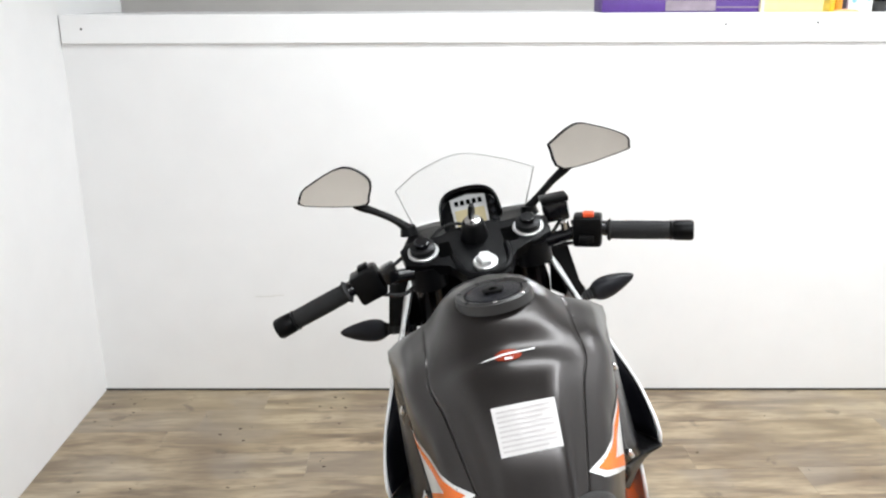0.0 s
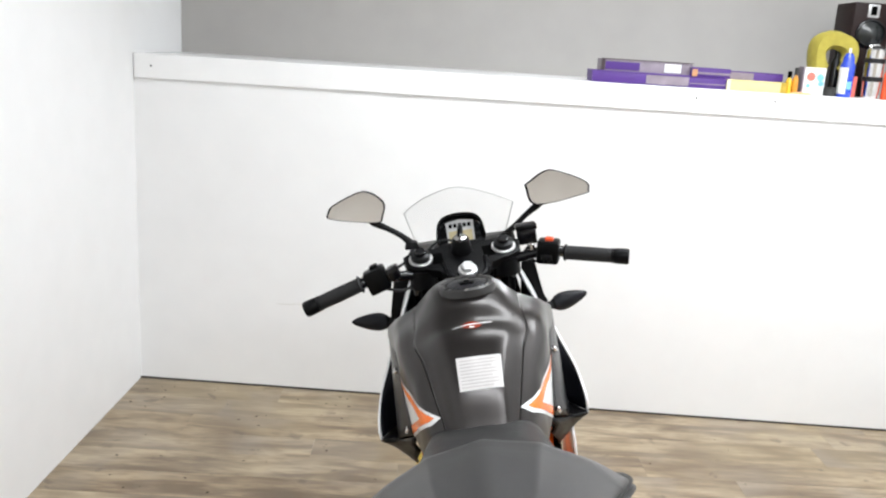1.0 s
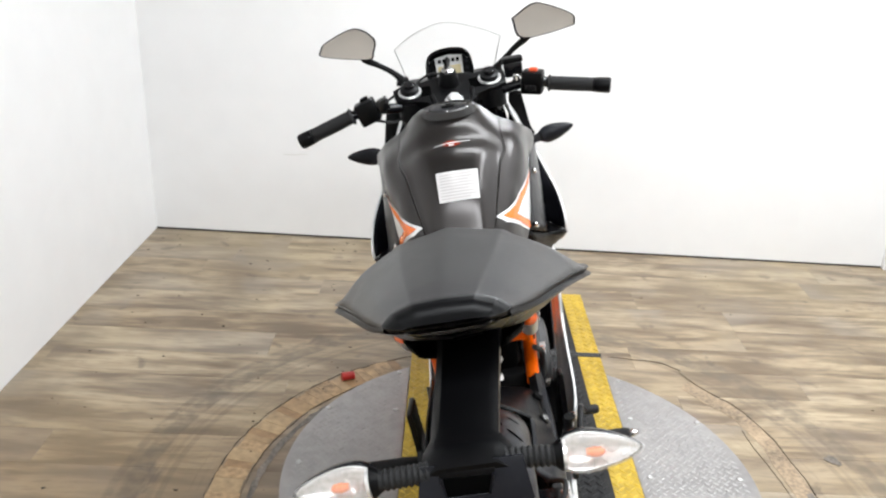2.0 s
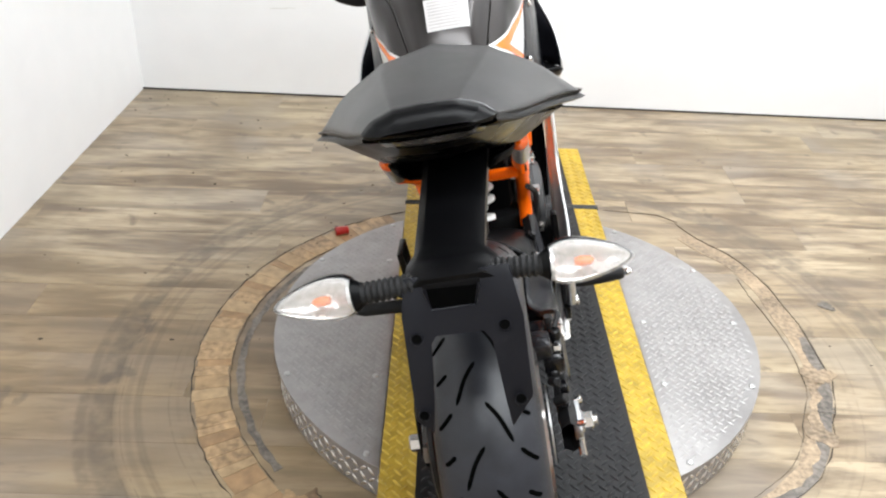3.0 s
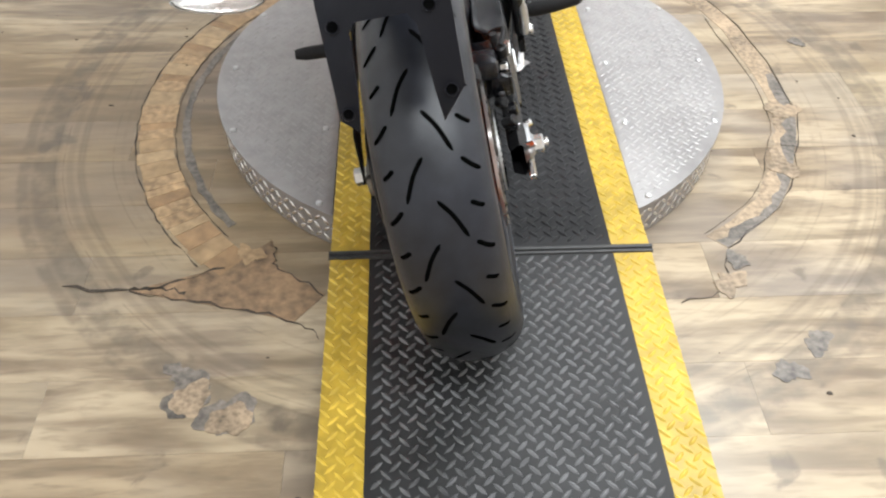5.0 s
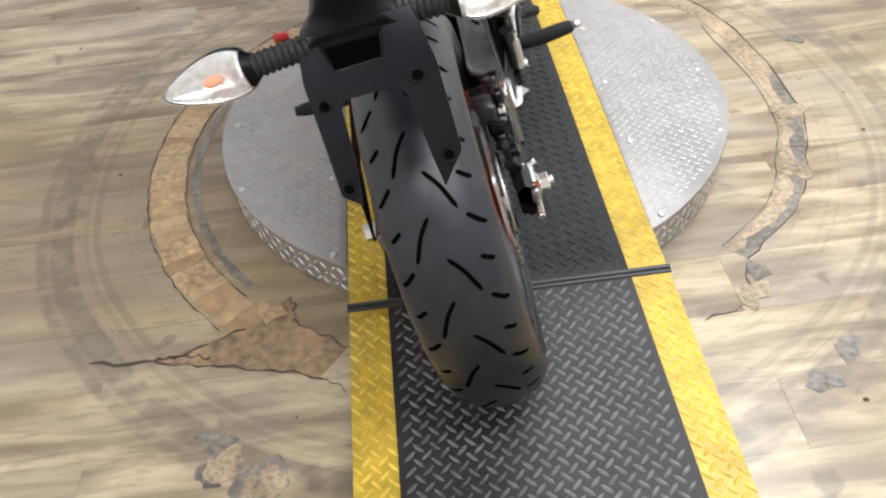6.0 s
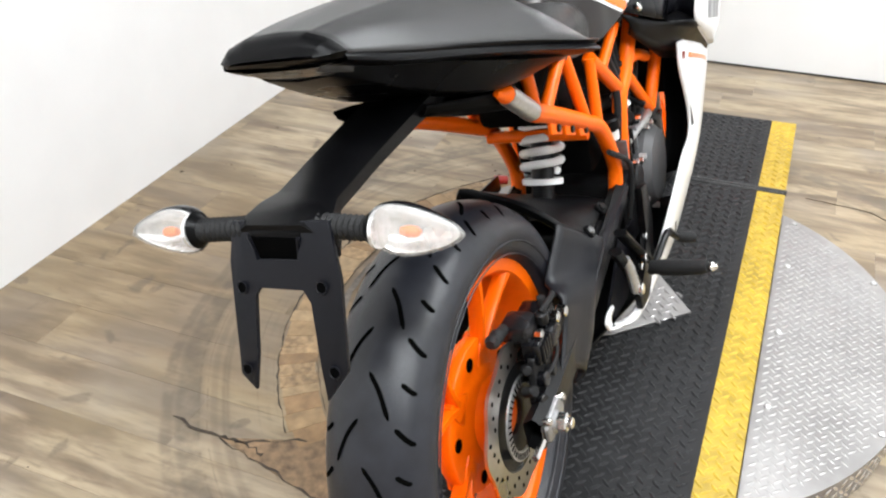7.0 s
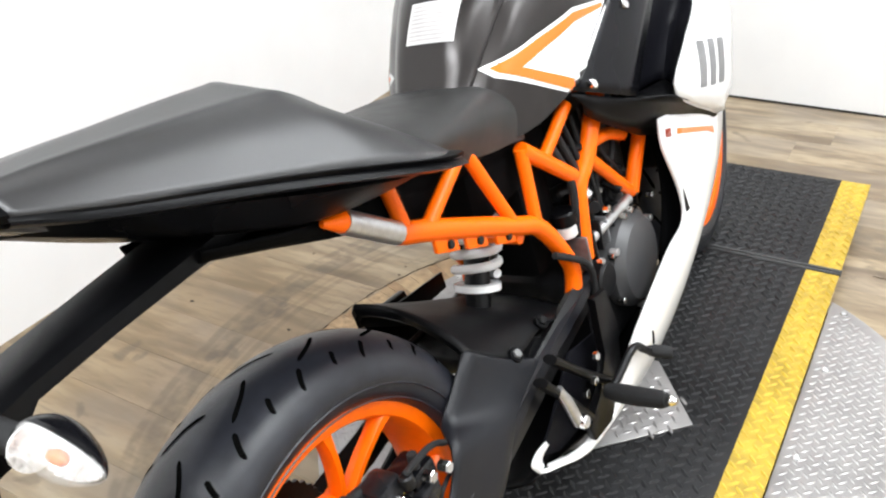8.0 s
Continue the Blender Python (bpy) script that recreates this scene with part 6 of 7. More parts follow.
th, w = carton("card_box", 0.30, 0.68, 0.035, 0.16, 0.0, 0.045, PURPLE, "long flat purple cardboard box on the ledge", "box", "purple boxes")
part("printed_panel", box(B(), (0.02, -0.0016, 0.004), (w - 0.004, -0.0006, 0.038)), GREYCARD, th, "greyish faded print")
th, w = carton("card_box", 0.345, 0.70, 0.09, 0.14, 0.0, 0.088, GREYCARD, "greyish purple cardboard box with a dark rim", "box", "purple boxes")
part("printed_panel", box(B(), (-w + 0.012, -0.0016, 0.05), (-0.03, -0.0006, 0.08)), PURPLE, th, "purple print")
part("dark_rim", box(B(), (-w - 0.001, -0.002, 0.0885), (w + 0.001, 0.01, 0.0915)), DARKCARD, th)
part("end_tab", box(B(), (-w - 0.004, -0.002, 0.046), (-w + 0.01, 0.002, 0.09)), DARKCARD, th)
part("pale_window", box(B(), (w - 0.11, -0.0018, 0.05), (w - 0.045, -0.0006, 0.083)), WHITECARD, th, "pale window")
th, w = carton("card_box", 0.665, 0.83, 0.045, 0.15, 0.0, 0.04, PURPLE, "flat deep purple cardboard box on the ledge", "box", "purple boxes")
part("edge_strip", box(B(), (-w - 0.001, -0.0016, 0.014), (w, -0.0006, 0.018)), GREYCARD, th)
th, w = carton("card_box", 0.69, 0.84, 0.06, 0.13, 0.041, 0.078, PURPLE, "flat deep purple cardboard box lying on another", "box", "purple boxes")
part("edge_strip", box(B(), (-w, -0.0016, 0.012), (w, -0.0006, 0.02)), GREYCARD, th)
part("corner_print", box(B(), (-w + 0.002, -0.0018, 0.002), (-w + 0.022, -0.0006, 0.03)), mat("orange_print", (0.5, 0.25, 0.12), 0.5), th)
th, w = carton("card_box", 0.85, 1.06, 0.1, 0.13, 0.0, 0.072, PURPLE, "purple and grey cardboard box behind a yellow one", "box", "purple boxes")
part("printed_panel", box(B(), (-w + 0.004, -0.0016, 0.03), (-0.01, -0.0006, 0.068)), GREYCARD, th, "grey print")
th, w = carton("flat_box", 0.825, 1.05, 0.03, 0.07, 0.0, 0.04, PALEYELLOW, "pale yellow flat packet lying on the ledge", "packet")
part("end_cap", box(B(), (-w - 0.0015, -0.0012, 0.0), (-w + 0.01, 0.071, 0.041)), mat("cream_card", (0.8, 0.75, 0.5), 0.5), th)
part("end_cap", box(B(), (w - 0.02, -0.0012, 0.0), (w + 0.0015, 0.071, 0.041)), YELLOW, th, "darker yellow end")
# small bottles with amber fill
for x, h, col, c2 in ((1.065, 0.085, (0.7, 0.42, 0.03), HOLLOWBLACK), (1.09, 0.1, (0.55, 0.25, 0.03), IRON)):
    bt = tagged(new("small_bottle"), "small amber bottle with a dark cap", "bottle", "small bottles")
    bt.matrix_world = Matrix.Translation(ledge_place(x, 0.05))
    part("glass_body", lathe(B(), [(0, 0), (0, 0.012), (h * 0.55, 0.012), (h * 0.7, 0.006), (h * 0.8, 0.006)], (0, 0, 0), "z", 16), mat("amber_fill", col, 0.2), bt)
    part("cap", lathe(B(), [(h * 0.72, 0.0075), (h * 0.98, 0.0075), (h, 0.005), (h, 0)], (0, 0, 0), "z", 14), c2, bt)
rag = lathe(B(), [(0.0, 0.0), (0.0, 0.035), (0.006, 0.03), (0.009, 0.0)], (0, 0, 0), "z", 18)
rag = tagged(part("paper_scrap", rag, mat("orange_paper", (0.75, 0.4, 0.2), 0.6), None), "orange crumpled paper scrap on the ledge", "paper")
rag.matrix_world = Matrix.Translation(ledge_place(1.11, 0.035)) @ Matrix.Diagonal((1.3, 0.6, 1, 1))
th, w = carton("carton", 1.115, 1.2, 0.045, 0.05, 0.0, 0.105, WHITECARD, "white carton with red and blue printed spots", "carton")
for x, z, r, mt in ((-0.012, 0.07, 0.017, SALMON), (0.024, 0.068, 0.014, SKYBLUE), (0.028, 0.045, 0.011, SKYBLUE), (-0.02, 0.035, 0.008, SKYBLUE)):
    part("printed_spot", lathe(B(), [(-0.0012, 0.0), (-0.0012, r), (-0.0002, r)], (x, 0, z), "y", 20), mt, th)
part("carton_edge", box(B(), (-w - 0.0012, -0.0014, 0.0), (-w + 0.004, 0.05, 0.106)), GREYCARD, th)

# yellow bag, folded over
bm = B()
rows = []
for s, (x, z) in enumerate(cr([(-0.05, 0.0), (-0.056, 0.07), (-0.07, 0.15), (-0.062, 0.21), (-0.01, 0.24), (0.06, 0.225), (0.09, 0.18), (0.085, 0.11), (0.06, 0.07)], 4)):
    t = s / 32
    wd = 0.038 + 0.012 * math.sin(math.pi * t)
    inner = Vector((0.012 - x, 0, 0.12 - z)).normalized()
    p = Vector((x, 0, z))
    rows.append([p + Vector((0, -wd, 0)), p - inner * (0.007 + 0.003 * math.sin(9 * t)) + Vector((0, -wd * 0.5, 0)), p - inner * 0.01, p - inner * 0.007 + Vector((0, wd * 0.6, 0)), p + Vector((0, wd, 0)), p + inner * (0.05 + 0.01 * math.sin(7 * t)) + Vector((0, wd * 0.4, 0)), p + inner * 0.062 + Vector((0, -wd * 0.3, 0)), p + inner * 0.046 + Vector((0, -wd * 0.85, 0))])
vs = grid(bm, rows, True)
bm.faces.new(vs[0]), bm.faces.new(vs[-1])
bag = tagged(part("sponge_cloth", bm, mat("yellow_cloth", (0.38, 0.32, 0.05), 0.8, var=0.15, scale=40, bump=0.5, bscale=120), None), "crumpled yellow cloth standing bent over", "cloth")
bag.matrix_world = Matrix.Translation(ledge_place(1.235, 0.12))

can = tagged(new("spray_can"), "blue and white spray can with a blue top", "spray can")
can.matrix_world = Matrix.Translation(ledge_place(1.283, 0.055))
part("can_body", lathe(B(), [(0, 0), (0, 0.026), (0.003, 0.027), (0.12, 0.027), (0.132, 0.022)], (0, 0, 0), "z", 28), DEEPBLUE, can)
bm = B()
grid(bm, [[(0.0276 * math.cos(a), 0.0276 * math.sin(a), z) for a in np.linspace(radians(160), radians(255), 12)] for z in (0.012, 0.112)])
part("can_label", bm, WHITECARD, can, "white label")
bm = B()
grid(bm, [[(0.0277 * math.cos(a), 0.0277 * math.sin(a), z) for a in np.linspace(radians(258), radians(300), 8)] for z in (0.03, 0.06)])
part("can_label", bm, SKYBLUE, can, "green-blue patch")
part("can_top", lathe(B(), [(0.13, 0.022), (0.15, 0.02), (0.165, 0.013), (0.172, 0.0)], (0, 0, 0), "z", 24), DEEPBLUE, can)
part("nozzle", lathe(B(), [(0.168, 0.006), (0.185, 0.005), (0.186, 0.0)], (0, 0, 0), "z", 12), WHITECARD, can)
dk = tagged(part("dark_bottle", lathe(B(), [(0, 0), (0, 0.02), (0.13, 0.02), (0.15, 0.009), (0.185, 0.009), (0.187, 0)], (0, 0, 0), "z", 20), GLOSS, None), "slim black bottle behind the spray can", "bottle")
dk.matrix_world = Matrix.Translation(ledge_place(1.262, 0.115))
blk = tagged(part("orange_box", box(B(), (-0.02, 0, 0), (0.02, 0.03, 0.08), None, 0.002), SALMON, None), "small orange red packet on the ledge", "packet")
blk.matrix_world = Matrix.Translation(ledge_place(1.33, 0.1))
blk = tagged(part("dark_tin", lathe(B(), [(0, 0), (0, 0.022), (0.03, 0.022), (0.033, 0.018), (0.033, 0)], (0, 0, 0), "z", 20), IRON, None), "small dark tin beside the carton", "tin")
blk.matrix_world = Matrix.Translation(ledge_place(1.225, 0.05))

flask = tagged(new("steel_flask"), "brushed steel flask with black bands and a handle", "flask")
flask.matrix_world = Matrix.Translation(ledge_place(1.395, 0.08))
part("flask_body", lathe(B(), [(0, 0), (0, 0.03), (0.06, 0.034), (0.15, 0.036), (0.185, 0.035), (0.19, 0.031), (0.19, 0)], (0, 0, 0), "z", 32), CHROME, flask)
for z in (0.065, 0.135):
    part("band", lathe(B(), [(z, 0.0345), (z, 0.0378), (z + 0.018, 0.0382), (z + 0.018, 0.035)], (0, 0, 0), "z", 32), GRIP, flask, "black rubber band")
part("flask_handle", tube(B(), [(-0.03, -0.01, 0.188), (-0.03, -0.01, 0.2), (0.0, -0.01, 0.203), (0.0, -0.01, 0.19)], 0.004, 8, 2), CHROME, flask)
part("stopper", lathe(B(), [(0.188, 0.02), (0.2, 0.02), (0.203, 0.0)], (0, 0, 0), "z", 20), IRON, flask)
for x, h, mt, lb in ((1.455, 0.16, RED, "red and dark bottle beside the flask"), (1.5, 0.2, GLOSS, "black bottle beside the flask")):
    bt = tagged(part("bottle", lathe(B(), [(0, 0), (0, 0.02), (h * 0.6, 0.02), (h * 0.75, 0.009), (h, 0.009), (h, 0)], (0, 0, 0), "z", 20), mt, None), lb, "bottle")
    bt.matrix_world = Matrix.Translation(ledge_place(x, 0.07))

# loudspeaker
WALNUT = mat("dark_brown_veneer", (0.012, 0.0045, 0.004), 0.5, var=0.3, scale=25, spec=0.2)
spk = tagged(new("loudspeaker"), "dark brown wooden loudspeaker with black cone", "loudspeaker")
spk.matrix_world = Matrix.Translation(ledge_place(1.425, 0.22)) @ Matrix.Rotation(SKEW, 4, "Z")
part("cabinet", box(B(), (-0.075, 0, 0), (0.075, 0.18, 0.37), None, 0.004), WALNUT, spk)
part("cone_ring", lathe(B(), [(0.001, 0.06), (-0.006, 0.058), (-0.008, 0.052), (-0.004, 0.048), (0.002, 0.046)], (0, 0, 0.25), "y", 36), GLOSS, spk)
part("cone", lathe(B(), [(-0.003, 0.048), (-0.009, 0.036), (-0.022, 0.02), (-0.026, 0.0)], (0, 0, 0.25), "y", 36), mat("shiny_black_cone", (0.02, 0.022, 0.022), 0.25, var=0.1), spk, "shiny black domed cone")
part("tweeter_frame", box(B(), (-0.023, -0.004, 0.313), (0.023, 0.001, 0.364), None, 0.002), ALU, spk, "silver tweeter frame")
part("tweeter", box(B(), (-0.012, -0.0055, 0.322), (0.012, -0.003, 0.357), None, 0.001), HOLLOWBLACK, spk)
for x in (-0.062, 0.062):
    part("screw", cyl(B(), (x, -0.002, 0.2), (x, 0.001, 0.2), 0.003, 8), IRON, spk)

# screws in the board and a scuff on the wall
for x, z in ((-1.426, 1.316), (0.7, 1.325), (1.0, 1.33)):
    p = ledge_place(x, 0)
    sc = tagged(part("board_screw", cyl(B(), (p.x, p.y - 0.0125, z), (p.x, p.y - 0.0095, z), 0.004, 10, 0.0008), IRON, None), "small screw head in the white board", "screw", "board screws")
SMUDGE = mat("grey_wall_smudge", (0.72, 0.715, 0.69), 0.6, var=0.1)
for x, z, w in ((-0.88, 0.372, 0.035), (-0.83, 0.376, 0.02), (0.35, 0.9, 0.015)):
    p = ledge_place(x, 0)
    tagged(part("wall_scuff", box(B(), (p.x - w, p.y - 0.0015, z), (p.x + w, p.y - 0.0004, z + 0.004)), SMUDGE, None, "", False), "faint grey scuff mark on the white wall", "scuff", "wall scuffs")
p = tagged(part("red_cap", lathe(B(), [(0, 0), (0, 0.016), (0.018, 0.015), (0.02, 0.0)], (0, 0, 0), "x", 20), mat("deep_red_plastic", (0.42, 0.02, 0.015), 0.35), None), "small red plastic cap on the floor", "cap")
p.matrix_world = Matrix.Translation((-0.515, 1.18, 0.0132)) @ Matrix.Rotation(radians(20), 4, "Z") @ Matrix.Diagonal((2.2, 0.9, 0.8, 1))

# ---- repairs in the floor round the turntable ----
REPAIR = mat("raw_orange_wood", (0.36, 0.24, 0.128), 0.45, var=0.5, scale=60, bump=0.3, bscale=90)
FILLER = mat("grey_floor_filler", (0.145, 0.125, 0.105), 0.45, var=0.6, scale=80, bump=0.5, bscale=120)
CRACK = mat("dark_floor_crack", (0.05, 0.038, 0.028), 0.8, var=0.3)
BROWN = mat("brown_floor_patch", (0.215, 0.138, 0.076), 0.45, var=0.6, scale=55, bump=0.4, bscale=90)
TAN = mat("tan_filler", (0.29, 0.215, 0.14), 0.5, var=0.55, scale=90, bump=0.5, bscale=120)
floor_ob = bpy.data.objects["floor"]
rngf = random.Random(21)


def polar(r, a):
    return Vector((TC.x + r * math.cos(a), TC.y + r * math.sin(a), 0))


def sheet(name, poly, material, z, label=""):
    """A thin flat patch on the floor."""
    bm = plate(B(), [(p[0], p[1]) for p in poly], 0.001, Matrix.Translation((0, 0, z)))
    bmesh.ops.triangulate(bm, faces=[f for f in bm.faces if len(f.verts) > 4])
    return part(name, bm, material, floor_ob, label, False)


def crack(pts, w, label="dark jagged crack in the floor", z=0.0017, jag=0.006):
    """A jagged dark line along points."""
    fine = cr([(p[0], p[1], 0) for p in pts], 5)
    rows = []
    for i, p in enumerate(fine):
        d = fine[min(i + 1, len(fine) - 1)] - fine[max(i - 1, 0)]
        n = Vector((-d[1], d[0], 0)).normalized()
        q = Vector(p) + n * rngf.uniform(-jag, jag)
        ww = w * rngf.choice((0.08, 0.2, 0.3, 0.55))
        rows.append([q - n * ww + Vector((0, 0, z)), q + n * ww + Vector((0, 0, z))])
    bm = B()
    grid(bm, rows)
    return solid(part("crack", bm, CRACK, floor_ob, label, False), 0.0012)


BOARDS = [REPAIR, REPAIR, mat("pale_raw_wood", (0.38, 0.265, 0.145), 0.45, var=0.35, scale=40, bump=0.15), mat("brown_raw_wood", (0.29, 0.18, 0.09), 0.45, var=0.4, scale=30, bump=0.15), mat("stained_raw_wood", (0.33, 0.22, 0.115), 0.45, var=0.5, scale=25, bump=0.15)]
# boards laid in the ring on one side
a = radians(117)
while a < radians(229):
    da = rngf.uniform(0.03, 0.075)
    r0, r1 = 0.703 + rngf.uniform(-0.004, 0.004), 0.784 + rngf.uniform(-0.006, 0.006)
    pts = [polar(r1, a + da * t) for t in (0, 0.5, 1)] + [polar(r0, a + da * t) for t in (1, 0.5, 0)]
    sheet("ring_board", pts, rngf.choice(BOARDS), 0.0006 + rngf.uniform(0, 0.0003))
    a += da + 0.0013
crack([polar(0.79, radians(t)) for t in range(112, 232, 8)], 0.0035, jag=0.003)
crack([polar(0.70, radians(t)) for t in range(118, 230, 8)], 0.002, jag=0.002)
bm = B()
grid(bm, [[polar(0.667 + rngf.uniform(-0.004, 0.004), radians(t)) + Vector((0, 0, 0.0012)), polar(0.684 + rngf.uniform(-0.004, 0.004), radians(t)) + Vector((0, 0, 0.0012))] for t in range(140, 222, 2)])
solid(part("filler_line", bm, FILLER, floor_ob, "grey filler line round the turntable", False), 0.001)
RIGHT = [(0.36, 1.4), (0.56, 1.354), (0.6, 1.26), (0.749, 1.023), (0.793, 0.6), (0.734, 0.378), (0.64, 0.204), (0.496, 0.083), (0.456, -0.025), (0.36, -0.056)]
crack(RIGHT, 0.0034)
inner = [Vector((p[0], p[1], 0)).lerp(TC, 0.07) for p in RIGHT[2:8]]
outer = [Vector((p[0], p[1], 0)).lerp(TC, 0.006) for p in RIGHT[2:8]]
bm = B()
grid(bm, [[b_ + (Vector(a_) - b_) * rngf.uniform(0.25, 0.75) + Vector((0, 0, 0.0009)), b_ + Vector((0, 0, 0.0009))] for a_, b_ in zip(cr(inner, 7), [Vector(q) for q in cr(outer, 7)])][12:])
band = B()
grid(band, [[a_ + Vector((rngf.uniform(-0.006, 0.006), 0, 0.0007)), b_ + Vector((0, 0, 0.0007))] for a_, b_ in zip(cr(inner, 7), [Vector(q) for q in cr(outer, 7)])])
solid(part("bare_band", band, TAN, floor_ob, "bare brown floor along the crack", False), 0.0008)
solid(part("filler_band", bm, FILLER, floor_ob, "grey filler along the crack", False), 0.001)
crack([Vector(p).lerp(TC, 0.085) for p in [(q[0], q[1], 0) for q in RIGHT[3:8]]], 0.0018, jag=0.004)
PATCH = [(-0.689, 0.009), (-0.516, 0.065), (-0.429, 0.139), (-0.416, 0.067), (-0.315, -0.014), (-0.367, -0.079), (-0.46, -0.05), (-0.58, -0.02)]
sheet("patch", PATCH, BROWN, 0.0008, "brown wooden patch")
crack([(-0.82, 0.024), (-0.689, 0.009), (-0.6, 0.03), (-0.516, 0.065)], 0.006)
crack([(-0.69, 0.012), (-0.64, 0.014), (-0.58, 0.002)], 0.009)
crack([(-0.689, 0.009), (-0.58, -0.02), (-0.46, -0.05), (-0.367, -0.079), (-0.32, -0.12)], 0.0055)
crack([(-0.43, 0.139), (-0.42, 0.1), (-0.416, 0.067), (-0.36, 0.025), (-0.315, -0.014)], 0.0035)


def blob(x, y, r, wob, seed):
    """A round patch with an uneven edge."""
    ph = random.Random(seed)
    k = [(n, ph.uniform(0, 6.28), ph.uniform(0.4, 1) / n**0.7) for n in (2, 3, 5, 8, 13)]
    return [(x + r * (1 + wob * sum(a * math.sin(n * t + p) for n, p, a in k)) * math.cos(t), y + r * (1 + wob * sum(a * math.sin(n * t + p) for n, p, a in k)) * math.sin(t)) for t in np.linspace(0, 2 * math.pi, 40, endpoint=False)]


for i, (x, y, mt) in enumerate(((-0.53, -0.245, TAN), (-0.457, -0.29, TAN), (0.588, -0.162, FILLER), (0.515, -0.225, FILLER))):
    if mt == TAN:
        sheet("round_patch", blob(x - 0.006, y + 0.01, 0.043, 0.4, i), FILLER, 0.0006)
        sheet("round_patch", blob(x, y, 0.034, 0.3, i + 20), TAN, 0.001)
    else:
        sheet("round_patch", blob(x, y, 0.026, 0.5, i), FILLER, 0.0006)
for i, (x, y, r, mt) in enumerate(((-0.56, -0.19, 0.022, FILLER), (-0.47, 0.1, 0.025, REPAIR), (0.5, 0.05, 0.022, FILLER), (0.47, -0.01, 0.03, TAN), (0.69, 0.33, 0.03, TAN), (0.76, 0.55, 0.035, TAN), (0.735, 0.43, 0.02, FILLER), (0.955, 0.33, 0.012, FILLER), (0.9, 0.86, 0.02, FILLER))):
    sheet("small_patch", blob(x, y, r, 0.55, i + 40), mt, 0.0013)
# loose dark crumbs
verts, faces = [], []
for i in range(130):
    x, y = (rngf.uniform(-1.48, -0.4), rngf.uniform(0.9, 2.35)) if i < 70 else (rngf.uniform(-1.4, 1.6), rngf.uniform(-1.0, 2.25))
    if abs(x) < 0.31 or (Vector((x, y, 0)) - TC).length < 0.61:
        continue
    s = rngf.uniform(0.0015, 0.006)
    k = len(verts)
    for j in range(6):
        verts.append((x + s * rngf.uniform(0.6, 1.5) * math.cos(j * 1.047), y + s * rngf.uniform(0.5, 1.1) * math.sin(j * 1.047), 0.0004))
    verts.append((x, y, 0.0004 + s * 0.5))
    faces += [(k + j, k + (j + 1) % 6, k + 6) for j in range(6)]
me = bpy.data.meshes.new("floor_crumb")
me.from_pydata(verts, [], faces)
me.materials.append(CRACK)
tagged(new("floor_crumb", me), "scattered dark crumbs of dirt on the floor", "dirt", kind="stuff")

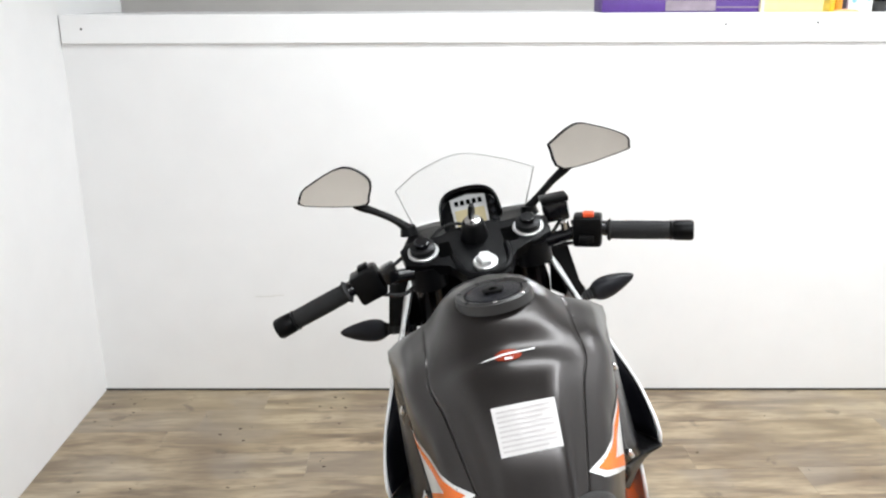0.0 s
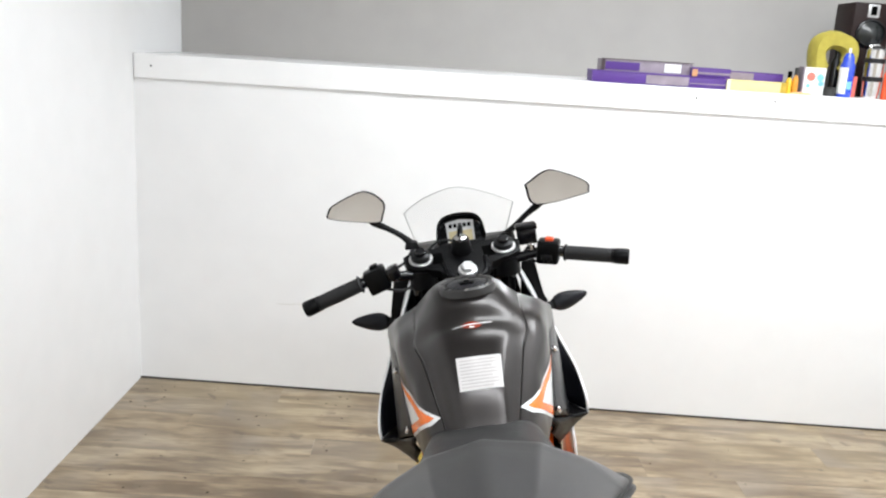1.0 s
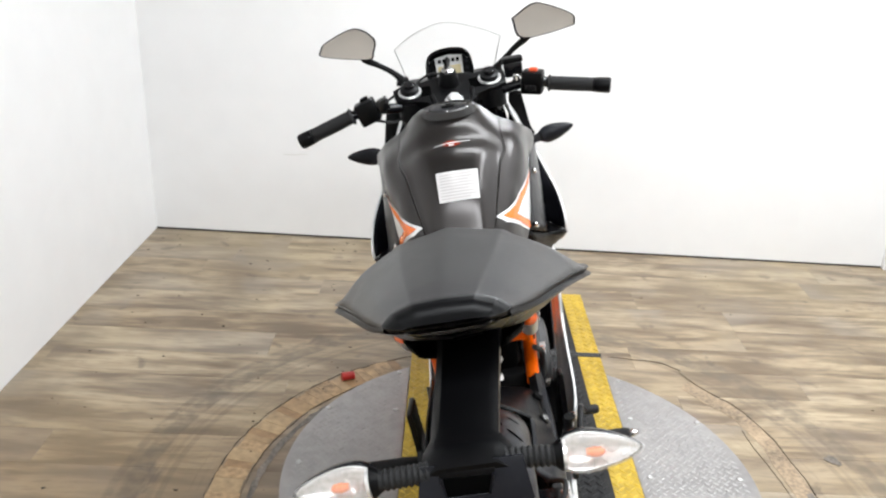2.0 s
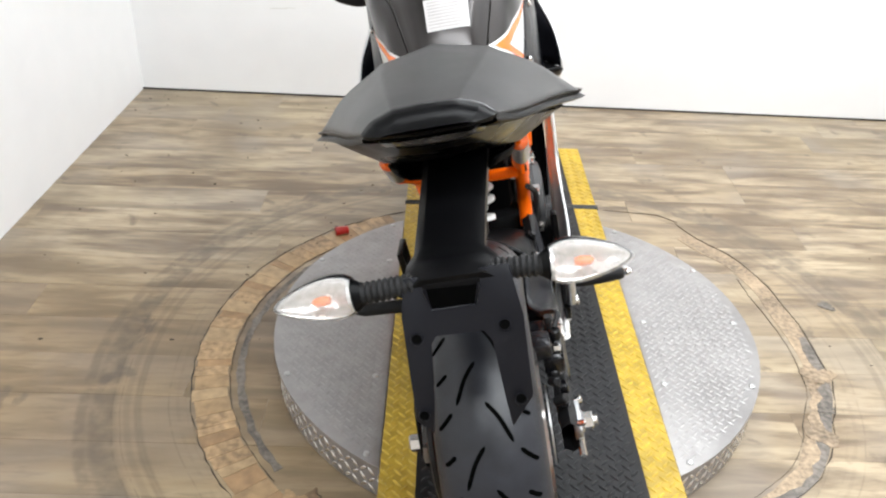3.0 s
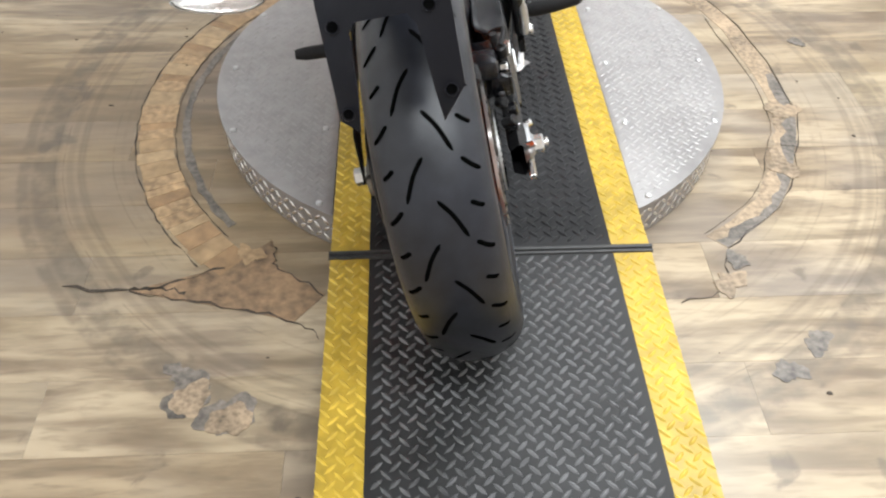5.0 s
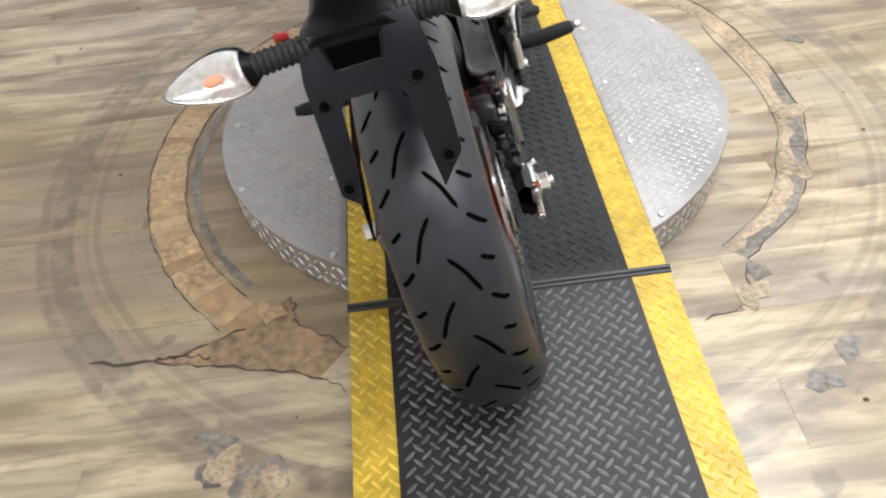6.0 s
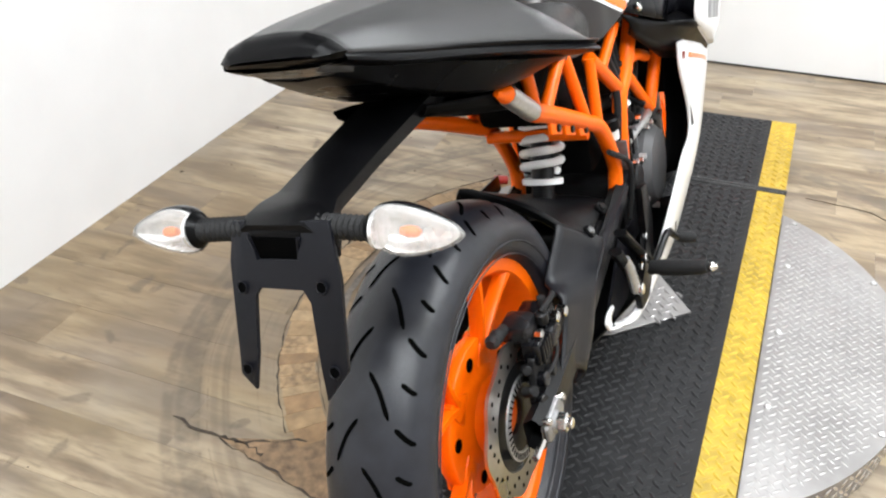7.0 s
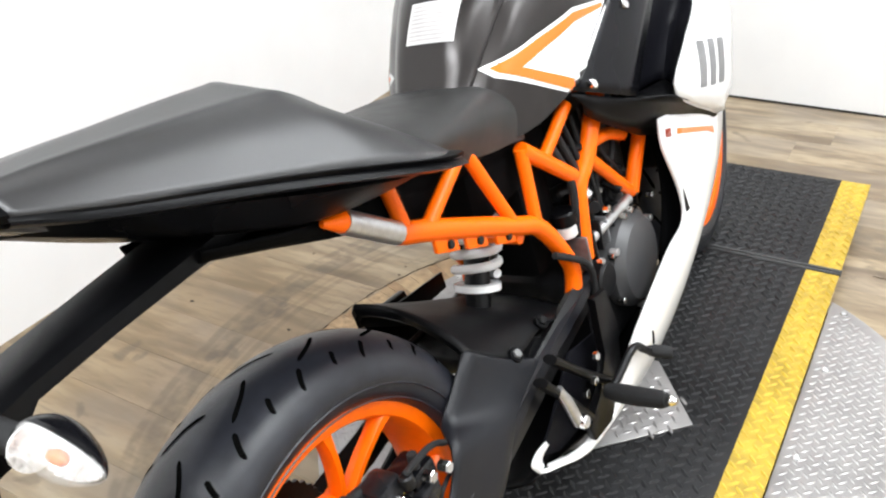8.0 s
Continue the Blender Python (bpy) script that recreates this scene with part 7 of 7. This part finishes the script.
# ---- floor planks ----


def plank_material():
    m = bpy.data.materials.new("worn_oak_vinyl")
    m.use_nodes = True
    nt = m.node_tree
    b = nt.nodes["Principled BSDF"]
    b.inputs["Specular IOR Level"].default_value = 0.6
    geo = nt.nodes.new("ShaderNodeNewGeometry")
    info = nt.nodes.new("ShaderNodeObjectInfo")

    def math_node(op, a, c=None, d=None):
        n = nt.nodes.new("ShaderNodeMath")
        n.operation = op
        for i, v in enumerate((a, c, d)):
            if v is None:
                continue
            if isinstance(v, (int, float)):
                n.inputs[i].default_value = v
            else:
                nt.links.new(v, n.inputs[i])
        return n.outputs[0]

    def noise_node(scale, vec, detail=5, dist=0.0):
        n = nt.nodes.new("ShaderNodeTexNoise")
        n.inputs["Scale"].default_value = scale
        n.inputs["Detail"].default_value = detail
        n.inputs["Distortion"].default_value = dist
        nt.links.new(vec, n.inputs["Vector"])
        return n.outputs["Fac"]

    def mixc(fac, a, c):
        n = nt.nodes.new("ShaderNodeMix")
        n.data_type = "RGBA"
        if isinstance(fac, float):
            n.inputs[0].default_value = fac
        else:
            nt.links.new(fac, n.inputs[0])
        for i, v in ((6, a), (7, c)):
            if isinstance(v, tuple):
                n.inputs[i].default_value = (*v, 1)
            else:
                nt.links.new(v, n.inputs[i])
        return n.outputs[2]

    def mulc(fac, a, c):
        out = mixc(fac, a, c)
        out.node.blend_type = "MULTIPLY"
        return out

    def smooth(v, lo, hi):
        n = nt.nodes.new("ShaderNodeMapRange")
        n.interpolation_type = "SMOOTHSTEP"
        n.inputs["From Min"].default_value, n.inputs["From Max"].default_value = lo, hi
        nt.links.new(v, n.inputs["Value"])
        return n.outputs["Result"]

    # grain runs along x; each plank has its own offset
    off = nt.nodes.new("ShaderNodeCombineXYZ")
    nt.links.new(math_node("MULTIPLY", info.outputs["Random"], 37.0), off.inputs[0])
    nt.links.new(math_node("MULTIPLY", info.outputs["Random"], 91.0), off.inputs[1])
    add = nt.nodes.new("ShaderNodeVectorMath")
    add.operation = "ADD"
    nt.links.new(geo.outputs["Position"], add.inputs[0])
    nt.links.new(off.outputs[0], add.inputs[1])
    st = nt.nodes.new("ShaderNodeVectorMath")
    st.operation = "MULTIPLY"
    st.inputs[1].default_value = (1.5, 8.0, 1.0)
    nt.links.new(add.outputs[0], st.inputs[0])
    g1 = noise_node(1.9, st.outputs[0], 8, 0.45)
    g2 = noise_node(9.0, st.outputs[0], 6, 0.15)
    col = mixc(smooth(g1, 0.32, 0.66), (0.135, 0.091, 0.053), (0.44, 0.348, 0.23))
    col = mixc(math_node("MULTIPLY", smooth(g2, 0.46, 0.7), 0.45), col, (0.105, 0.072, 0.042))
    st2 = nt.nodes.new("ShaderNodeVectorMath")
    st2.operation = "MULTIPLY"
    st2.inputs[1].default_value = (1.0, 6.0, 1.0)
    nt.links.new(geo.outputs["Position"], st2.inputs[0])
    sm = noise_node(2.4, st2.outputs[0], 8, 0.25)
    col = mixc(math_node("MULTIPLY", smooth(sm, 0.54, 0.68), 0.55), col, (0.12, 0.085, 0.055))
    big = noise_node(1.7, geo.outputs["Position"], 6, 0.6)
    col = mixc(math_node("MULTIPLY", smooth(big, 0.5, 0.72), 0.7), col, (0.14, 0.096, 0.056))
    pale = noise_node(2.6, add.outputs[0], 5, 0.3)
    col = mixc(math_node("MULTIPLY", smooth(pale, 0.52, 0.75), 0.35), col, (0.42, 0.34, 0.215))
    yel = noise_node(1.1, geo.outputs["Position"], 4, 0.4)
    col = mixc(math_node("MULTIPLY", smooth(yel, 0.46, 0.64), 0.32), col, (0.37, 0.29, 0.16))
    lilac = noise_node(2.1, add.outputs[0], 4, 0.5)
    col = mixc(math_node("MULTIPLY", smooth(lilac, 0.46, 0.66), 0.4), col, (0.27, 0.236, 0.205))
    tint = math_node("MULTIPLY", info.outputs["Random"], 0.22)
    col = mixc(tint, col, (0.28, 0.228, 0.16))
    hue = math_node("FRACT", math_node("MULTIPLY", info.outputs["Random"], 17.3))
    col = mulc(math_node("MULTIPLY", smooth(hue, 0.45, 0.95), 0.35), col, (0.72, 0.63, 0.5))
    # rings worn round the turntable
    sep = nt.nodes.new("ShaderNodeSeparateXYZ")
    nt.links.new(geo.outputs["Position"], sep.inputs[0])
    dy = math_node("SUBTRACT", sep.outputs[1], 0.619)
    r = math_node("SQRT", math_node("ADD", math_node("MULTIPLY", sep.outputs[0], sep.outputs[0]), math_node("MULTIPLY", dy, dy)))
    wob = math_node("MULTIPLY", math_node("SUBTRACT", noise_node(3.0, geo.outputs["Position"], 3), 0.5), 0.022)
    rw = math_node("ADD", r, wob)
    fine = noise_node(22.0, geo.outputs["Position"], 6)

    def ring(centre, halfw, soft):
        d = math_node("ABSOLUTE", math_node("SUBTRACT", rw, centre))
        n = nt.nodes.new("ShaderNodeMapRange")
        n.interpolation_type = "SMOOTHSTEP"
        n.inputs["From Min"].default_value, n.inputs["From Max"].default_value = halfw, halfw + soft
        n.inputs["To Min"].default_value, n.inputs["To Max"].default_value = 1, 0
        nt.links.new(d, n.inputs["Value"])
        return n.outputs["Result"]

    col = mixc(math_node("MULTIPLY", ring(0.985, 0.016, 0.024), math_node("MULTIPLY", smooth(fine, 0.2, 0.65), 0.62)), col, (0.1, 0.08, 0.058))
    col = mixc(math_node("MULTIPLY", ring(1.03, 0.006, 0.012), math_node("MULTIPLY", smooth(fine, 0.3, 0.6), 0.5)), col, (0.11, 0.084, 0.06))
    col = mixc(math_node("MULTIPLY", ring(0.905, 0.002, 0.012), 0.28), col, (0.1, 0.075, 0.05))
    col = mixc(math_node("MULTIPLY", ring(0.93, 0.002, 0.01), 0.22), col, (0.1, 0.075, 0.05))
    cmb = nt.nodes.new("ShaderNodeCombineXYZ")
    nt.links.new(math_node("MULTIPLY", rw, 60.0), cmb.inputs[0])
    scr = noise_node(1.6, cmb.outputs[0], 3)
    col = mixc(math_node("MULTIPLY", math_node("MULTIPLY", ring(0.86, 0.1, 0.06), smooth(scr, 0.5, 0.68)), math_node("MULTIPLY", smooth(fine, 0.35, 0.6), 0.45)), col, (0.1, 0.072, 0.045))
    # broad brown darkening beside the turntable: uneven light put into the floor's colour
    sx = math_node("MULTIPLY", math_node("ADD", sep.outputs[0], 1.0), 0.6)
    sy = math_node("SUBTRACT", sep.outputs[1], 0.52)
    sd = math_node("SQRT", math_node("ADD", math_node("MULTIPLY", sx, sx), math_node("MULTIPLY", sy, sy)))
    sd = math_node("ADD", sd, math_node("MULTIPLY", math_node("SUBTRACT", noise_node(3.5, st.outputs[0], 5), 0.5), 0.6))
    col = mulc(math_node("SUBTRACT", 1.0, smooth(sd, 0.2, 0.72)), col, (0.75, 0.69, 0.62))
    # scattered dark scuffs
    sc = noise_node(9.0, geo.outputs["Position"], 8, 0.4)
    col = mixc(math_node("MULTIPLY", smooth(sc, 0.63, 0.7), 0.5), col, (0.075, 0.055, 0.04))
    nt.links.new(col, b.inputs["Base Color"])
    rr = nt.nodes.new("ShaderNodeMapRange")
    rr.inputs["To Min"].default_value, rr.inputs["To Max"].default_value = 0.24, 0.44
    nt.links.new(noise_node(5.0, geo.outputs["Position"], 4), rr.inputs["Value"])
    nt.links.new(rr.outputs["Result"], b.inputs["Roughness"])
    bp = nt.nodes.new("ShaderNodeBump")
    bp.inputs["Strength"].default_value = 0.12
    bp.inputs["Distance"].default_value = 0.002
    nt.links.new(g2, bp.inputs["Height"])
    nt.links.new(bp.outputs["Normal"], b.inputs["Normal"])
    return m


PLANK = plank_material()
floor_ob = bpy.data.objects["floor"]
rng = random.Random(4)
PW, PL = 0.152, 1.22
plank_meshes = {}


def plank(x0, x1, y):
    """One plank of the floor; planks of one length share their mesh."""
    size = round(x1 - x0, 3)
    if size not in plank_meshes:
        bm = box(B(), (0, 0, -0.004), (size - 0.0005, PW - 0.0005, 0.0))
        me = bpy.data.meshes.new("plank")
        bm.to_mesh(me)
        bm.free()
        me.materials.append(PLANK)
        plank_meshes[size] = me
    ob = new("plank", plank_meshes[size])
    ob.location = (x0, y, -0.0002 * rng.random())
    ob.parent = floor_ob


y = -4.0
while y < 2.5:
    x = -1.7 - round(rng.random() * PL, 1)
    while x < 3.3:
        if x + PL > -1.7:
            plank(max(x, -1.7), min(x + PL, 3.31), y)
        x += PL
    y += PW
